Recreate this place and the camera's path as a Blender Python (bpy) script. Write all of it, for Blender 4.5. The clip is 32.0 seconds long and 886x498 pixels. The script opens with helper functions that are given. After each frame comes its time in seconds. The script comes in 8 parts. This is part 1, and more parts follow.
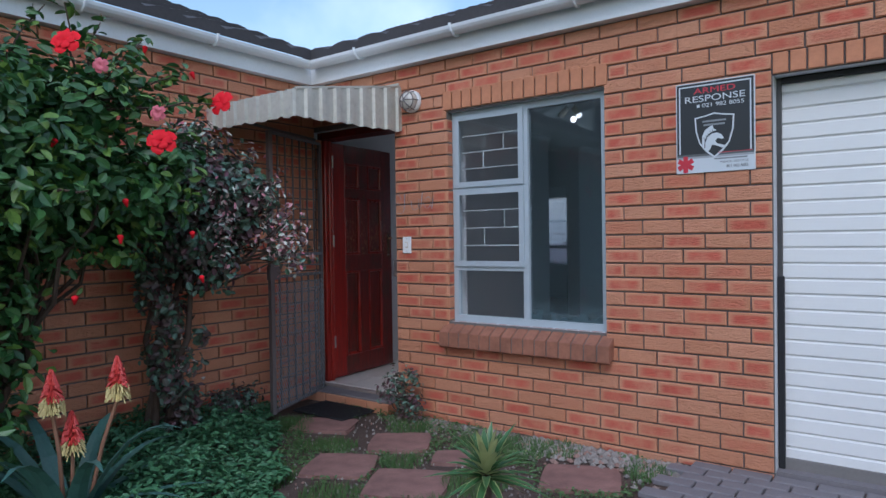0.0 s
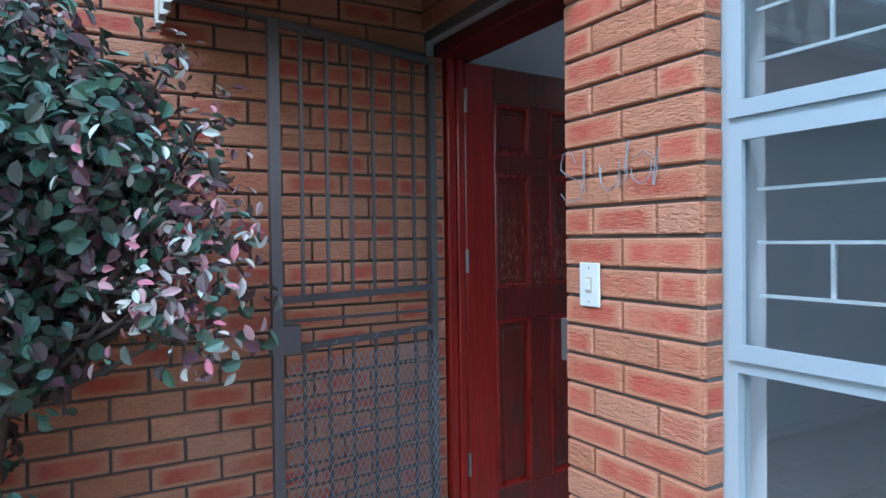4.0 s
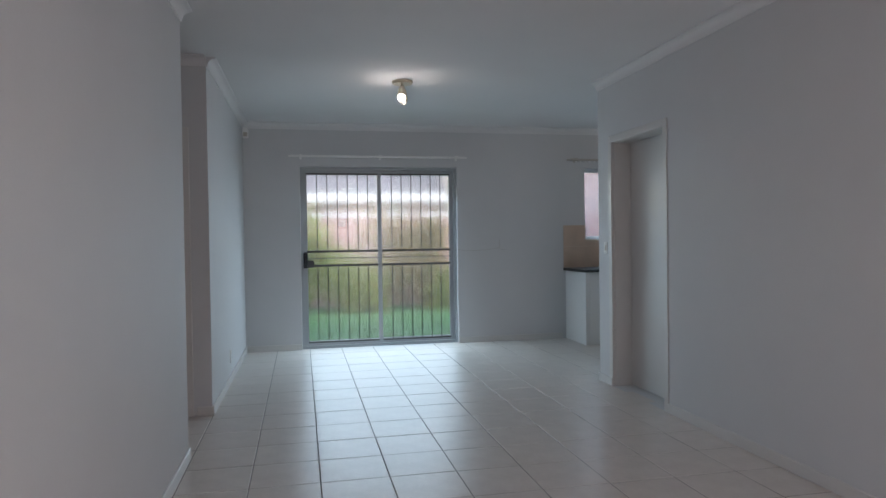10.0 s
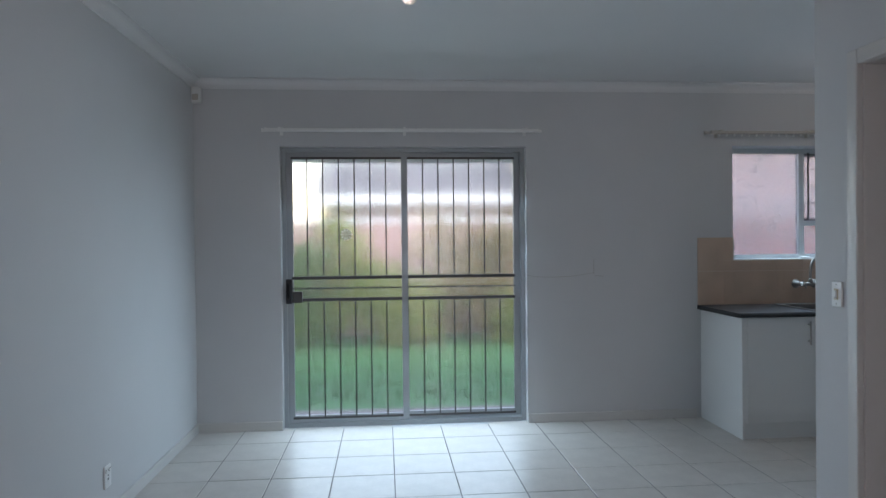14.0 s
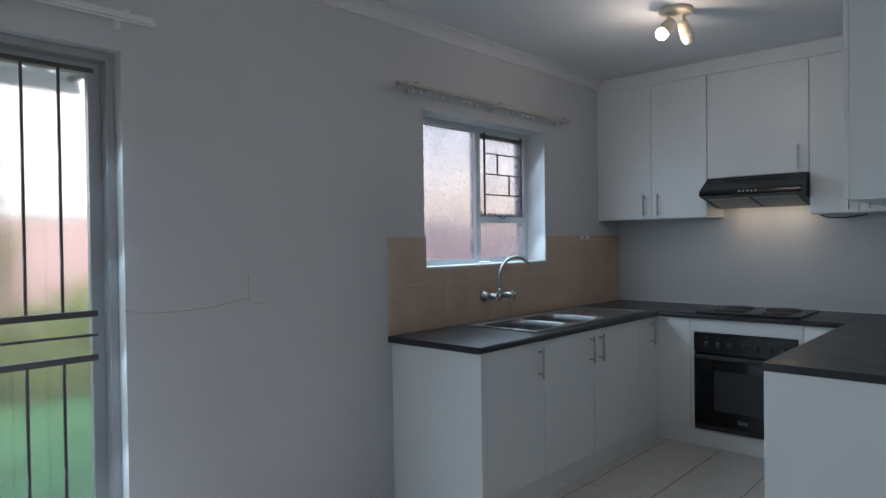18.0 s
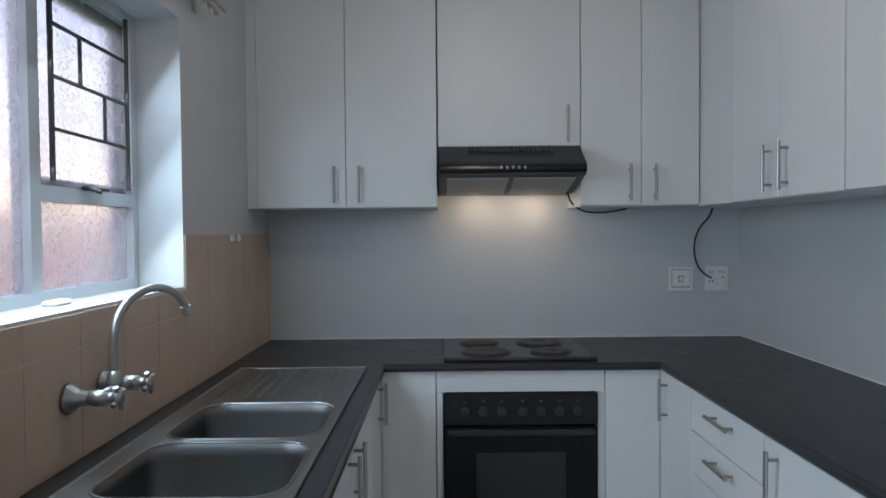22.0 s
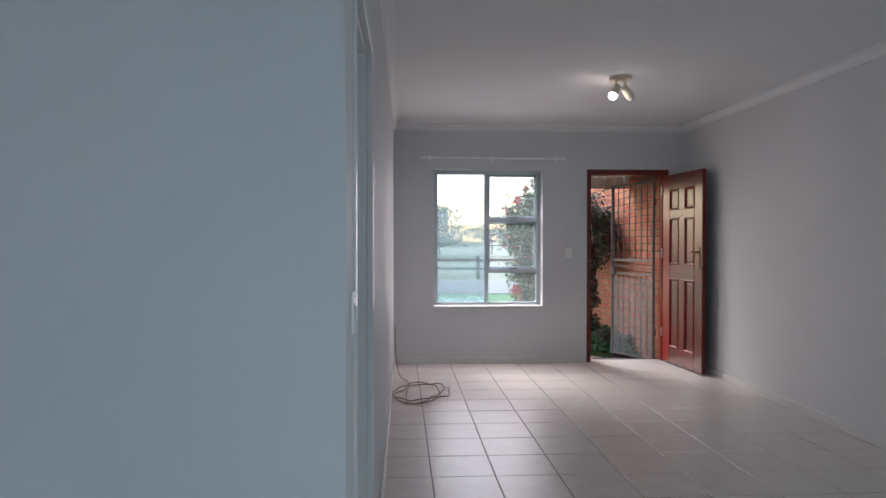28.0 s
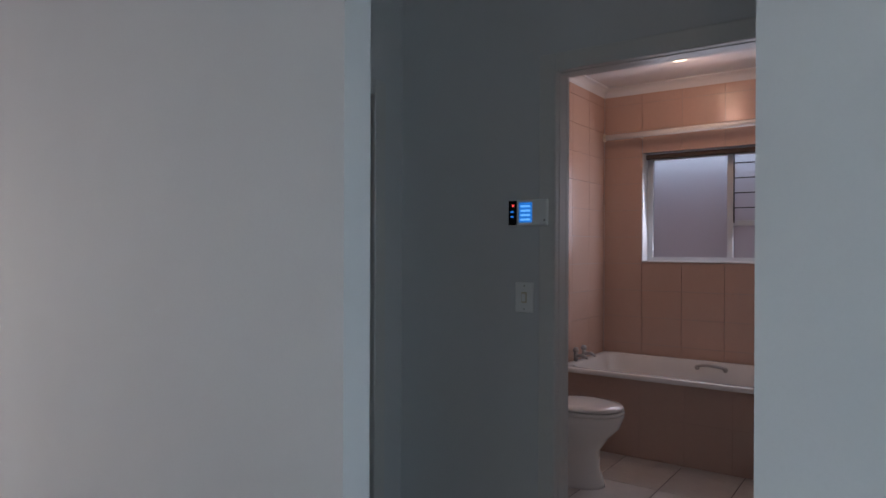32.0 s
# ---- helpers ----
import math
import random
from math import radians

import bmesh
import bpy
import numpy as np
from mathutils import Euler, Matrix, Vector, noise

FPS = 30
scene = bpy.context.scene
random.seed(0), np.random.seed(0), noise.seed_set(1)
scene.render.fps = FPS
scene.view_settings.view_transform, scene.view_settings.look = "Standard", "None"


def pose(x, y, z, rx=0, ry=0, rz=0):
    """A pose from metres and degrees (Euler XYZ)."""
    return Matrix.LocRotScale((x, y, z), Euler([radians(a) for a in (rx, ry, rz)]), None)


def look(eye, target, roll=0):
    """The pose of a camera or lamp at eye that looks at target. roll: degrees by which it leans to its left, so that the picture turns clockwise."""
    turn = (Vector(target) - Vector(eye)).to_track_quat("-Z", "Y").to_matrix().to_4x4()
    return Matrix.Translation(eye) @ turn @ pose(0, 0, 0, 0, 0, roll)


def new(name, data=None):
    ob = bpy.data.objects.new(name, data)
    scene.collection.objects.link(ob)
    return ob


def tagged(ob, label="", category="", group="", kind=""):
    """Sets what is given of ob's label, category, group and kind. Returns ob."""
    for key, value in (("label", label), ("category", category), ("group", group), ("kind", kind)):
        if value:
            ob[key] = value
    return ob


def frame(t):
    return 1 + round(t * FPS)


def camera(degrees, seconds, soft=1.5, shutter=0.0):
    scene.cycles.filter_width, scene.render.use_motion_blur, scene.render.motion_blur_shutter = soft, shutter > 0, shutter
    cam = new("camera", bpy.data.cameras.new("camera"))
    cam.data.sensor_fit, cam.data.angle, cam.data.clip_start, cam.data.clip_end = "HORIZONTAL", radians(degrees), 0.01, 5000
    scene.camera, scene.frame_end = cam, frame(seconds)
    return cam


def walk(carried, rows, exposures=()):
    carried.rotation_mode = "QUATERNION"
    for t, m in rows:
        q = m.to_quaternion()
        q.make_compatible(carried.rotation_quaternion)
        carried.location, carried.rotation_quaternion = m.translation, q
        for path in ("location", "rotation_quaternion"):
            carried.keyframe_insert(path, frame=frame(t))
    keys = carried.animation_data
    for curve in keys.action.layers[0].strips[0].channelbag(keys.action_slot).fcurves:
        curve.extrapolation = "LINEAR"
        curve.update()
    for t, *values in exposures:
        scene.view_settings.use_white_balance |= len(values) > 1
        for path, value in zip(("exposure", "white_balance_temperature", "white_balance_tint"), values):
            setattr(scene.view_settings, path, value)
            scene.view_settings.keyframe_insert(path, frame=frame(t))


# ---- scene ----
cam = camera(67.77, 32.0)
PATH = [
    (0, pose(4.220, -3.841, 1.206, 89.16, 0.84, 36.72)),
    (0.5, pose(4.137, -3.500, 1.228, 89.13, 0.85, 40.08)),
    (1, pose(4.048, -3.134, 1.253, 89.11, 1.02, 43.64)),
    (1.5, pose(3.888, -2.782, 1.269, 88.94, 1.00, 47.68)),
    (2, pose(3.689, -2.427, 1.290, 88.86, 1.08, 51.56)),
    (2.5, pose(3.442, -2.091, 1.278, 88.84, 1.30, 55.03)),
    (4.5, pose(2.089, -1.121, 1.309, 89.09, 0.60, 61.19)),
    (5, pose(1.720, -0.986, 1.288, 88.99, 0.52, 57.42)),
    (5.5, pose(1.388, -0.832, 1.286, 89.02, 0.61, 52.26)),
    (6, pose(1.111, -0.689, 1.288, 89.19, 0.56, 45.36)),
    (6.5, pose(0.889, -0.523, 1.266, 89.39, 0.73, 37.61)),
    (7, pose(0.731, -0.327, 1.254, 89.38, 0.77, 30.46)),
    (7.5, pose(0.582, -0.139, 1.229, 89.41, 0.69, 23.11)),
    (8, pose(0.488, 0.024, 1.218, 89.46, 0.67, 16.04)),
    (8.5, pose(0.442, 0.129, 1.227, 89.42, 0.82, 9.05)),
    (9, pose(0.458, 0.210, 1.246, 89.23, 0.81, 2.03)),
    (9.5, pose(0.474, 0.306, 1.246, 89.16, 0.76, -5.14)),
    (10, pose(0.524, 0.537, 1.273, 89.01, 0.78, -11.63)),
    (10.5, pose(0.609, 0.815, 1.327, 88.95, 0.82, -14.21)),
    (11, pose(0.713, 1.131, 1.373, 88.91, 0.84, -15.01)),
    (11.5, pose(0.874, 1.436, 1.392, 88.80, 0.92, -14.32)),
    (12, pose(1.044, 1.737, 1.392, 88.92, 0.88, -12.37)),
    (12.5, pose(1.146, 2.098, 1.394, 88.98, 0.83, -9.14)),
    (13, pose(1.203, 2.459, 1.394, 89.15, 0.73, -6.01)),
    (13.5, pose(1.288, 2.856, 1.401, 89.24, 0.66, -3.05)),
    (15.5, pose(1.117, 4.388, 1.312, 90.55, 0.72, -17.39)),
    (16, pose(1.104, 4.540, 1.341, 90.18, 0.99, -21.91)),
    (16.5, pose(1.040, 4.898, 1.357, 89.81, 0.52, -29.14)),
    (17, pose(1.087, 5.211, 1.360, 89.62, 0.44, -35.43)),
    (17.5, pose(1.136, 5.452, 1.374, 89.51, 0.60, -41.34)),
    (18, pose(1.262, 5.719, 1.385, 89.22, 0.77, -47.78)),
    (18.5, pose(1.423, 5.994, 1.395, 89.01, 0.65, -54.42)),
    (19, pose(1.551, 6.303, 1.399, 89.09, 0.59, -61.66)),
    (19.5, pose(1.754, 6.511, 1.399, 88.83, 0.58, -67.92)),
    (20, pose(1.987, 6.750, 1.389, 88.94, 0.58, -73.79)),
    (20.5, pose(2.199, 6.985, 1.393, 88.94, 0.48, -78.50)),
    (21, pose(2.433, 7.171, 1.389, 88.89, 0.40, -82.85)),
    (21.5, pose(2.693, 7.303, 1.403, 88.73, 0.56, -86.51)),
    (22, pose(2.952, 7.422, 1.405, 88.57, 0.48, -90.11)),
    (22.5, pose(3.200, 7.505, 1.408, 88.39, 0.46, -93.80)),
    (23, pose(3.441, 7.536, 1.391, 88.22, 0.39, -97.65)),
    (23.5, pose(3.628, 7.519, 1.362, 88.38, 0.18, -101.74)),
    (24, pose(3.683, 7.463, 1.332, 88.60, 0.13, -106.42)),
    (24.5, pose(3.636, 7.404, 1.315, 88.97, 0.33, -111.97)),
    (26.5, pose(3.160, 7.558, 1.343, 89.28, 0.44, -147.93)),
    (27, pose(3.106, 7.513, 1.335, 89.59, 0.51, -160.98)),
    (27.5, pose(3.021, 7.475, 1.334, 89.34, -0.01, -173.06)),
    (28, pose(2.903, 7.383, 1.337, 89.29, -0.04, -183.22)),
    (28.5, pose(2.759, 7.275, 1.360, 89.07, 0.06, -191.82)),
    (29, pose(2.591, 7.096, 1.379, 89.02, -0.03, -199.53)),
    (29.5, pose(2.456, 6.913, 1.373, 89.16, 0.13, -207.01)),
    (30, pose(2.271, 6.655, 1.367, 89.40, 0.21, -214.04)),
    (30.5, pose(2.027, 6.414, 1.364, 89.36, 0.12, -220.80)),
    (31, pose(1.708, 6.192, 1.355, 89.56, 0.03, -225.63)),
    (32, pose(1.094, 5.789, 1.348, 89.87, -0.22, -234.66)),
]
EXPOSURES = [
    (0, 0.12, 5350, 15), (1, 0.32, 5150, 14), (2.5, 0.67, 4950, 9), (4.5, 1.15, 4720, 5), (5, 1.25, 4720, 5), (6, 1.65, 4750, 3), (7, 1.9, 5750, 12),
    (8, 2.05, 6300, 18), (9, 2.05, 6400, 18), (11.5, 2.0, 6600, 20), (13, 1.93, 6400, 20), (16, 2.02, 6500, 20), (18, 2.05, 6550, 20), (19, 2.3, 7000, 20), (20, 2.45, 6850, 20), (21, 2.5, 6800, 20), (23, 2.48, 6600, 22), (24, 2.58, 6600, 24),
    (27, 2.3, 7100, 30), (28, 1.95, 6300, 18), (29, 1.83, 6550, 22), (30, 1.85, 6450, 20), (30.6, 1.88, 6350, 18), (31.3, 2.25, 6350, 17), (32, 2.4, 6350, 16),
]
walk(cam, PATH, EXPOSURES)

# ---- sky, sun ----
world = bpy.data.worlds.new("sky")
scene.world = world
world.use_nodes = True
wn = world.node_tree.nodes
wl = world.node_tree.links
sky = wn.new("ShaderNodeTexSky")
sky.sky_type = "NISHITA"
sky.sun_disc = False
sky.sun_elevation = radians(38)
sky.sun_rotation = radians(150)
sky.air_density = 1.6
sky.dust_density = 1.0
cloud_co = wn.new("ShaderNodeTexCoord")
cloud = wn.new("ShaderNodeTexNoise")
cloud.inputs["Scale"].default_value = 2.2
cloud.inputs["Detail"].default_value = 6
cloud_ramp = wn.new("ShaderNodeValToRGB")
cloud_ramp.color_ramp.elements[0].position = 0.44
cloud_ramp.color_ramp.elements[1].position = 0.72
cloud_mix = wn.new("ShaderNodeMix")
cloud_mix.data_type = "RGBA"
cloud_mix.inputs["B"].default_value = (7.4, 8.0, 8.5, 1)
wl.new(cloud_co.outputs["Generated"], cloud.inputs["Vector"])
wl.new(cloud.outputs["Fac"], cloud_ramp.inputs["Fac"])
wl.new(cloud_ramp.outputs["Color"], cloud_mix.inputs["Factor"])
wl.new(sky.outputs["Color"], cloud_mix.inputs["A"])
wl.new(cloud_mix.outputs["Result"], wn["Background"].inputs["Color"])
wn["Background"].inputs["Strength"].default_value = 0.15
sun = new("sun", bpy.data.lights.new("sun", "SUN"))
sun.data.energy = 0.9
sun.data.angle = radians(25)
sun.data.color = (1.0, 0.95, 0.88)
sun.matrix_world = look((4, -8, 9), (0.5, 0, 0))


def bulb(name, place, watts, colour, radius=0.03):
    lamp = new(name, bpy.data.lights.new(name, "POINT"))
    lamp.data.energy, lamp.data.color, lamp.data.shadow_soft_size = watts, colour, radius
    lamp.location = place
    return lamp


def window_light(name, place, target, wide, high, watts, colour=(0.86, 0.93, 1.0)):
    """The sky's light that comes in through one opening."""
    lamp = new(name, bpy.data.lights.new(name, "AREA"))
    lamp.data.shape, lamp.data.size, lamp.data.size_y = "RECTANGLE", wide, high
    lamp.data.energy, lamp.data.color = watts, colour
    lamp.matrix_world = look(place, target)
    return lamp


# the sky's light falls slantwise through each opening, in rows one above the other
for z in (0.30, 0.68, 1.06, 1.44, 1.82):
    window_light("slider_daylight", (1.39, 8.25, z), (1.39, 7.25, z - 0.80), 1.75, 0.34, 1.25, (0.60, 0.87, 1.0))
for z in (1.40, 1.67, 1.94):
    window_light("kitchen_daylight", (4.55, 8.35, z), (4.55, 7.35, z - 0.70), 1.05, 0.24, 0.66, (0.55, 0.83, 1.0))
for z in (0.86, 1.36, 1.86):
    window_light("front_daylight", (2.02, 0.225, z), (2.02, 1.225, z - 0.55), 1.1, 0.44, 1.45, (1.0, 0.88, 0.86))
window_light("bathroom_daylight", (-3.99, 4.70, 1.66), (-2, 4.70, 1.20), 1.15, 0.66, 1.3, (0.84, 0.87, 1.0))
window_light("bedroom_daylight", (-2.2, 8.37, 1.35), (-2.2, 6, 0.9), 1.0, 1.3, 2)
WARM = (1.0, 0.9, 0.76)
bulb("living_bulb", (1.29, 2.33, 2.40), 0.26, WARM)
bulb("dining_bulb", (1.30, 6.02, 2.38), 0.55, (1.0, 0.93, 0.84))
bulb("kitchen_bulb", (4.66, 7.20, 2.38), 0.78, (1.0, 0.89, 0.75))
bulb("bathroom_bulb", (-3.2, 4.6, 2.43), 0.74, (1.0, 0.60, 0.45), 0.05)
for hood_y in (6.98, 7.25):
    bulb("hood_bulb", (6.10, hood_y, 1.565), 0.045, (1.0, 0.85, 0.60), 0.015)

# ---- materials ----
def graph(name):
    m = bpy.data.materials.new(name)
    m.use_nodes = True
    return m, m.node_tree.nodes, m.node_tree.links, m.node_tree.nodes["Principled BSDF"]


def noise_node(n, l, scale, detail=4.0, rough=0.6, coord="Object", stretch=None):
    co = n.new("ShaderNodeTexCoord")
    out = co.outputs[coord]
    if stretch:
        mp = n.new("ShaderNodeMapping")
        mp.inputs["Scale"].default_value = stretch
        l.new(out, mp.inputs["Vector"])
        out = mp.outputs["Vector"]
    t = n.new("ShaderNodeTexNoise")
    t.inputs["Scale"].default_value, t.inputs["Detail"].default_value, t.inputs["Roughness"].default_value = scale, detail, rough
    l.new(out, t.inputs["Vector"])
    return t


def mixed(n, l, fac, a, b, kind="MIX"):
    mx = n.new("ShaderNodeMix")
    mx.data_type, mx.blend_type = "RGBA", kind
    for sock, v in (("Factor", fac), ("A", a), ("B", b)):
        if isinstance(v, (int, float)):
            mx.inputs[sock].default_value = v
        elif isinstance(v, tuple):
            mx.inputs[sock].default_value = (*v[:3], 1)
        else:
            l.new(v, mx.inputs[sock])
    return mx.outputs["Result"]


def ramp(n, l, src, p0, p1, c0=(0, 0, 0), c1=(1, 1, 1)):
    r = n.new("ShaderNodeValToRGB")
    r.color_ramp.elements[0].position, r.color_ramp.elements[1].position = p0, p1
    r.color_ramp.elements[0].color, r.color_ramp.elements[1].color = (*c0, 1), (*c1, 1)
    l.new(src, r.inputs["Fac"])
    return r.outputs["Color"]


def bumped(n, l, b, src, strength, distance):
    bp = n.new("ShaderNodeBump")
    bp.inputs["Strength"].default_value, bp.inputs["Distance"].default_value = strength, distance
    l.new(src, bp.inputs["Height"])
    l.new(bp.outputs["Normal"], b.inputs["Normal"])
    return bp


def plain(name, colour, rough=0.5, metal=0.0, vary=0.12, grain=60.0, stain=1.3, bump=0.1, dist=0.002, dark=None, coat=0.0, stretch=None, spec=0.5):
    """A surface with fine grain and larger stains of its own colour."""
    m, n, l, b = graph(name)
    big = noise_node(n, l, stain, 3)
    fine = noise_node(n, l, grain, 5, stretch=stretch)
    d = dark or tuple(c * (1 - 2 * vary) for c in colour)
    base = mixed(n, l, ramp(n, l, big.outputs["Fac"], 0.3, 0.7), tuple(c * (1 - vary) for c in colour), tuple(min(1, c * (1 + vary * 0.6)) for c in colour))
    l.new(mixed(n, l, ramp(n, l, fine.outputs["Fac"], 0.45, 0.75, (0, 0, 0), (0.35, 0.35, 0.35)), base, d), b.inputs["Base Color"])
    r = n.new("ShaderNodeMapRange")
    r.inputs["To Min"].default_value, r.inputs["To Max"].default_value = max(0.02, rough - 0.08), min(1, rough + 0.1)
    l.new(big.outputs["Fac"], r.inputs["Value"])
    l.new(r.outputs["Result"], b.inputs["Roughness"])
    b.inputs["Metallic"].default_value = metal
    b.inputs["Coat Weight"].default_value = coat
    b.inputs["Specular IOR Level"].default_value = spec
    if bump:
        bumped(n, l, b, fine.outputs["Fac"], bump, dist)
    return m


def brick_material(name, island):
    """Buff-orange face brick with a redder blush in the middle, rough rippled skin."""
    m, n, l, b = graph(name)
    uv = n.new("ShaderNodeUVMap")
    sep = n.new("ShaderNodeSeparateXYZ")
    l.new(uv.outputs["UV"], sep.inputs[0])
    if island:
        g = n.new("ShaderNodeNewGeometry")
        rnd = g.outputs["Random Per Island"]
    else:
        g = n.new("ShaderNodeObjectInfo")
        rnd = g.outputs["Random"]
    # distance from the middle of the brick's face
    fall = []
    for axis, half in (("X", 0.36), ("Y", 0.30)):
        s = n.new("ShaderNodeMath")
        s.operation = "SUBTRACT"
        s.inputs[1].default_value = 0.5
        l.new(sep.outputs[axis], s.inputs[0])
        a = n.new("ShaderNodeMath")
        a.operation = "ABSOLUTE"
        l.new(s.outputs[0], a.inputs[0])
        r = n.new("ShaderNodeMapRange")
        r.interpolation_type = "SMOOTHSTEP"
        r.inputs["From Min"].default_value, r.inputs["From Max"].default_value = half - 0.06, half + 0.14
        r.inputs["To Min"].default_value, r.inputs["To Max"].default_value = 1, 0
        l.new(a.outputs[0], r.inputs["Value"])
        fall.append(r.outputs["Result"])
    mul = n.new("ShaderNodeMath")
    mul.operation = "MULTIPLY"
    l.new(fall[0], mul.inputs[0])
    l.new(fall[1], mul.inputs[1])
    blotch = noise_node(n, l, 9.0, 4)
    amount = n.new("ShaderNodeMath")
    amount.operation = "MULTIPLY"
    l.new(mul.outputs[0], amount.inputs[0])
    w = n.new("ShaderNodeTexWhiteNoise")
    w.noise_dimensions = "1D"
    l.new(rnd, w.inputs["W"])
    l.new(ramp(n, l, w.outputs["Value"], 0.25, 0.6), amount.inputs[1])
    amount2 = n.new("ShaderNodeMath")
    amount2.operation = "MULTIPLY"
    l.new(amount.outputs[0], amount2.inputs[0])
    l.new(ramp(n, l, blotch.outputs["Fac"], 0.3, 0.6, (0.35, 0.35, 0.35), (1, 1, 1)), amount2.inputs[1])
    edge = mixed(n, l, rnd, (0.54, 0.235, 0.130), (0.61, 0.295, 0.175))
    core = mixed(n, l, w.outputs["Value"], (0.47, 0.082, 0.052), (0.54, 0.125, 0.080))
    fine = noise_node(n, l, 130.0, 5)
    col = mixed(n, l, amount2.outputs[0], edge, core)
    col = mixed(n, l, ramp(n, l, fine.outputs["Fac"], 0.5, 0.8, (0, 0, 0), (0.4, 0.4, 0.4)), col, (0.22, 0.09, 0.05))
    l.new(col, b.inputs["Base Color"])
    b.inputs["Roughness"].default_value = 0.85
    b.inputs["Specular IOR Level"].default_value = 0.25
    ripple = noise_node(n, l, 70.0, 3, 0.55, stretch=(0.5, 0.5, 1.7))
    ripple.inputs["Distortion"].default_value = 0.8
    # every brick has a skin of its own
    for node in (ripple, fine, blotch):
        old = node.inputs["Vector"].links[0].from_socket
        own = n.new("ShaderNodeVectorMath")
        own.operation = "MULTIPLY_ADD"
        l.new(rnd, own.inputs[0])
        own.inputs[1].default_value = (37, 23, 41)
        l.new(old, own.inputs[2])
        l.new(own.outputs[0], node.inputs["Vector"])
    furrow = ramp(n, l, ripple.outputs["Fac"], 0.36, 0.56)
    grit = n.new("ShaderNodeMath")
    grit.operation = "MULTIPLY"
    grit.inputs[1].default_value = 0.35
    l.new(fine.outputs["Fac"], grit.inputs[0])
    add = n.new("ShaderNodeMath")
    add.operation = "MULTIPLY_ADD"
    l.new(furrow, add.inputs[0])
    l.new(ramp(n, l, w.outputs["Value"], 0.2, 0.9, (0.9, 0.9, 0.9), (0.35, 0.35, 0.35)), add.inputs[1])
    l.new(grit.outputs[0], add.inputs[2])
    bumped(n, l, b, add.outputs[0], 0.85, 0.0045)
    return m


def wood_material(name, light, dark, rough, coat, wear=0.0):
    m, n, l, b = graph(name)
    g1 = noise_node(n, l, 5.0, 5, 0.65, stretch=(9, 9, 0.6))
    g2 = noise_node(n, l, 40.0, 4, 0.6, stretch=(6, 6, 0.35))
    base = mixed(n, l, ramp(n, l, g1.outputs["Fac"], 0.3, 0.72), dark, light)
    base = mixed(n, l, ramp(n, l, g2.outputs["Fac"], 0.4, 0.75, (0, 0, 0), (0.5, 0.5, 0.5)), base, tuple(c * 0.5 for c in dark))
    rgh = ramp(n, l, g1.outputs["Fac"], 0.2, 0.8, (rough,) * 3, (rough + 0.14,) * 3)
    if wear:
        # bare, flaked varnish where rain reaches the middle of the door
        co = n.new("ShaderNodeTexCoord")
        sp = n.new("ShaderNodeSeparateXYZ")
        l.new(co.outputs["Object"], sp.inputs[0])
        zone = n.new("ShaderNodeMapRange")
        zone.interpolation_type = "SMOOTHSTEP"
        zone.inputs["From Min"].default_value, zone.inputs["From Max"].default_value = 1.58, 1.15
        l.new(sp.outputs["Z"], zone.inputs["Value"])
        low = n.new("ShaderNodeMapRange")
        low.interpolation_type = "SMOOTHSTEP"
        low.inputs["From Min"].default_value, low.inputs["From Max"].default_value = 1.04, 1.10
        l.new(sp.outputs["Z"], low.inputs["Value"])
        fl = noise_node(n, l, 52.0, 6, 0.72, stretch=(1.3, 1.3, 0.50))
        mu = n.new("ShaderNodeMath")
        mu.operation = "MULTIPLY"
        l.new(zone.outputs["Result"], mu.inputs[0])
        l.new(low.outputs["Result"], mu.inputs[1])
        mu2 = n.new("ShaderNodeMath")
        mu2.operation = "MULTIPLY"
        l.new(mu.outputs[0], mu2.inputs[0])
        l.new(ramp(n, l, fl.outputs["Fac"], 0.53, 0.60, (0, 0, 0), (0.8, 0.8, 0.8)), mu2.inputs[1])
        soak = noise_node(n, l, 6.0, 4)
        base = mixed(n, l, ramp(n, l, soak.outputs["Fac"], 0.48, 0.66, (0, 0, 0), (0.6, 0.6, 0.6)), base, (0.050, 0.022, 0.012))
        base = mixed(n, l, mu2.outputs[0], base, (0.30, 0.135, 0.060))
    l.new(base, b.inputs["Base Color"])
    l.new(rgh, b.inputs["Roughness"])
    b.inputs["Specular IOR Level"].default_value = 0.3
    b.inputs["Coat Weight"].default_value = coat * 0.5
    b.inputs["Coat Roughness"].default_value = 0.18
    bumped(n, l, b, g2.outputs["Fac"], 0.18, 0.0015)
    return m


def glass_material(name, rough=0.0, tint=(0.93, 0.97, 0.97)):
    m, n, l, b = graph(name)
    b.inputs["Base Color"].default_value = (*tint, 1)
    b.inputs["Transmission Weight"].default_value = 1
    b.inputs["IOR"].default_value = 1.45
    b.inputs["Roughness"].default_value = rough
    return m


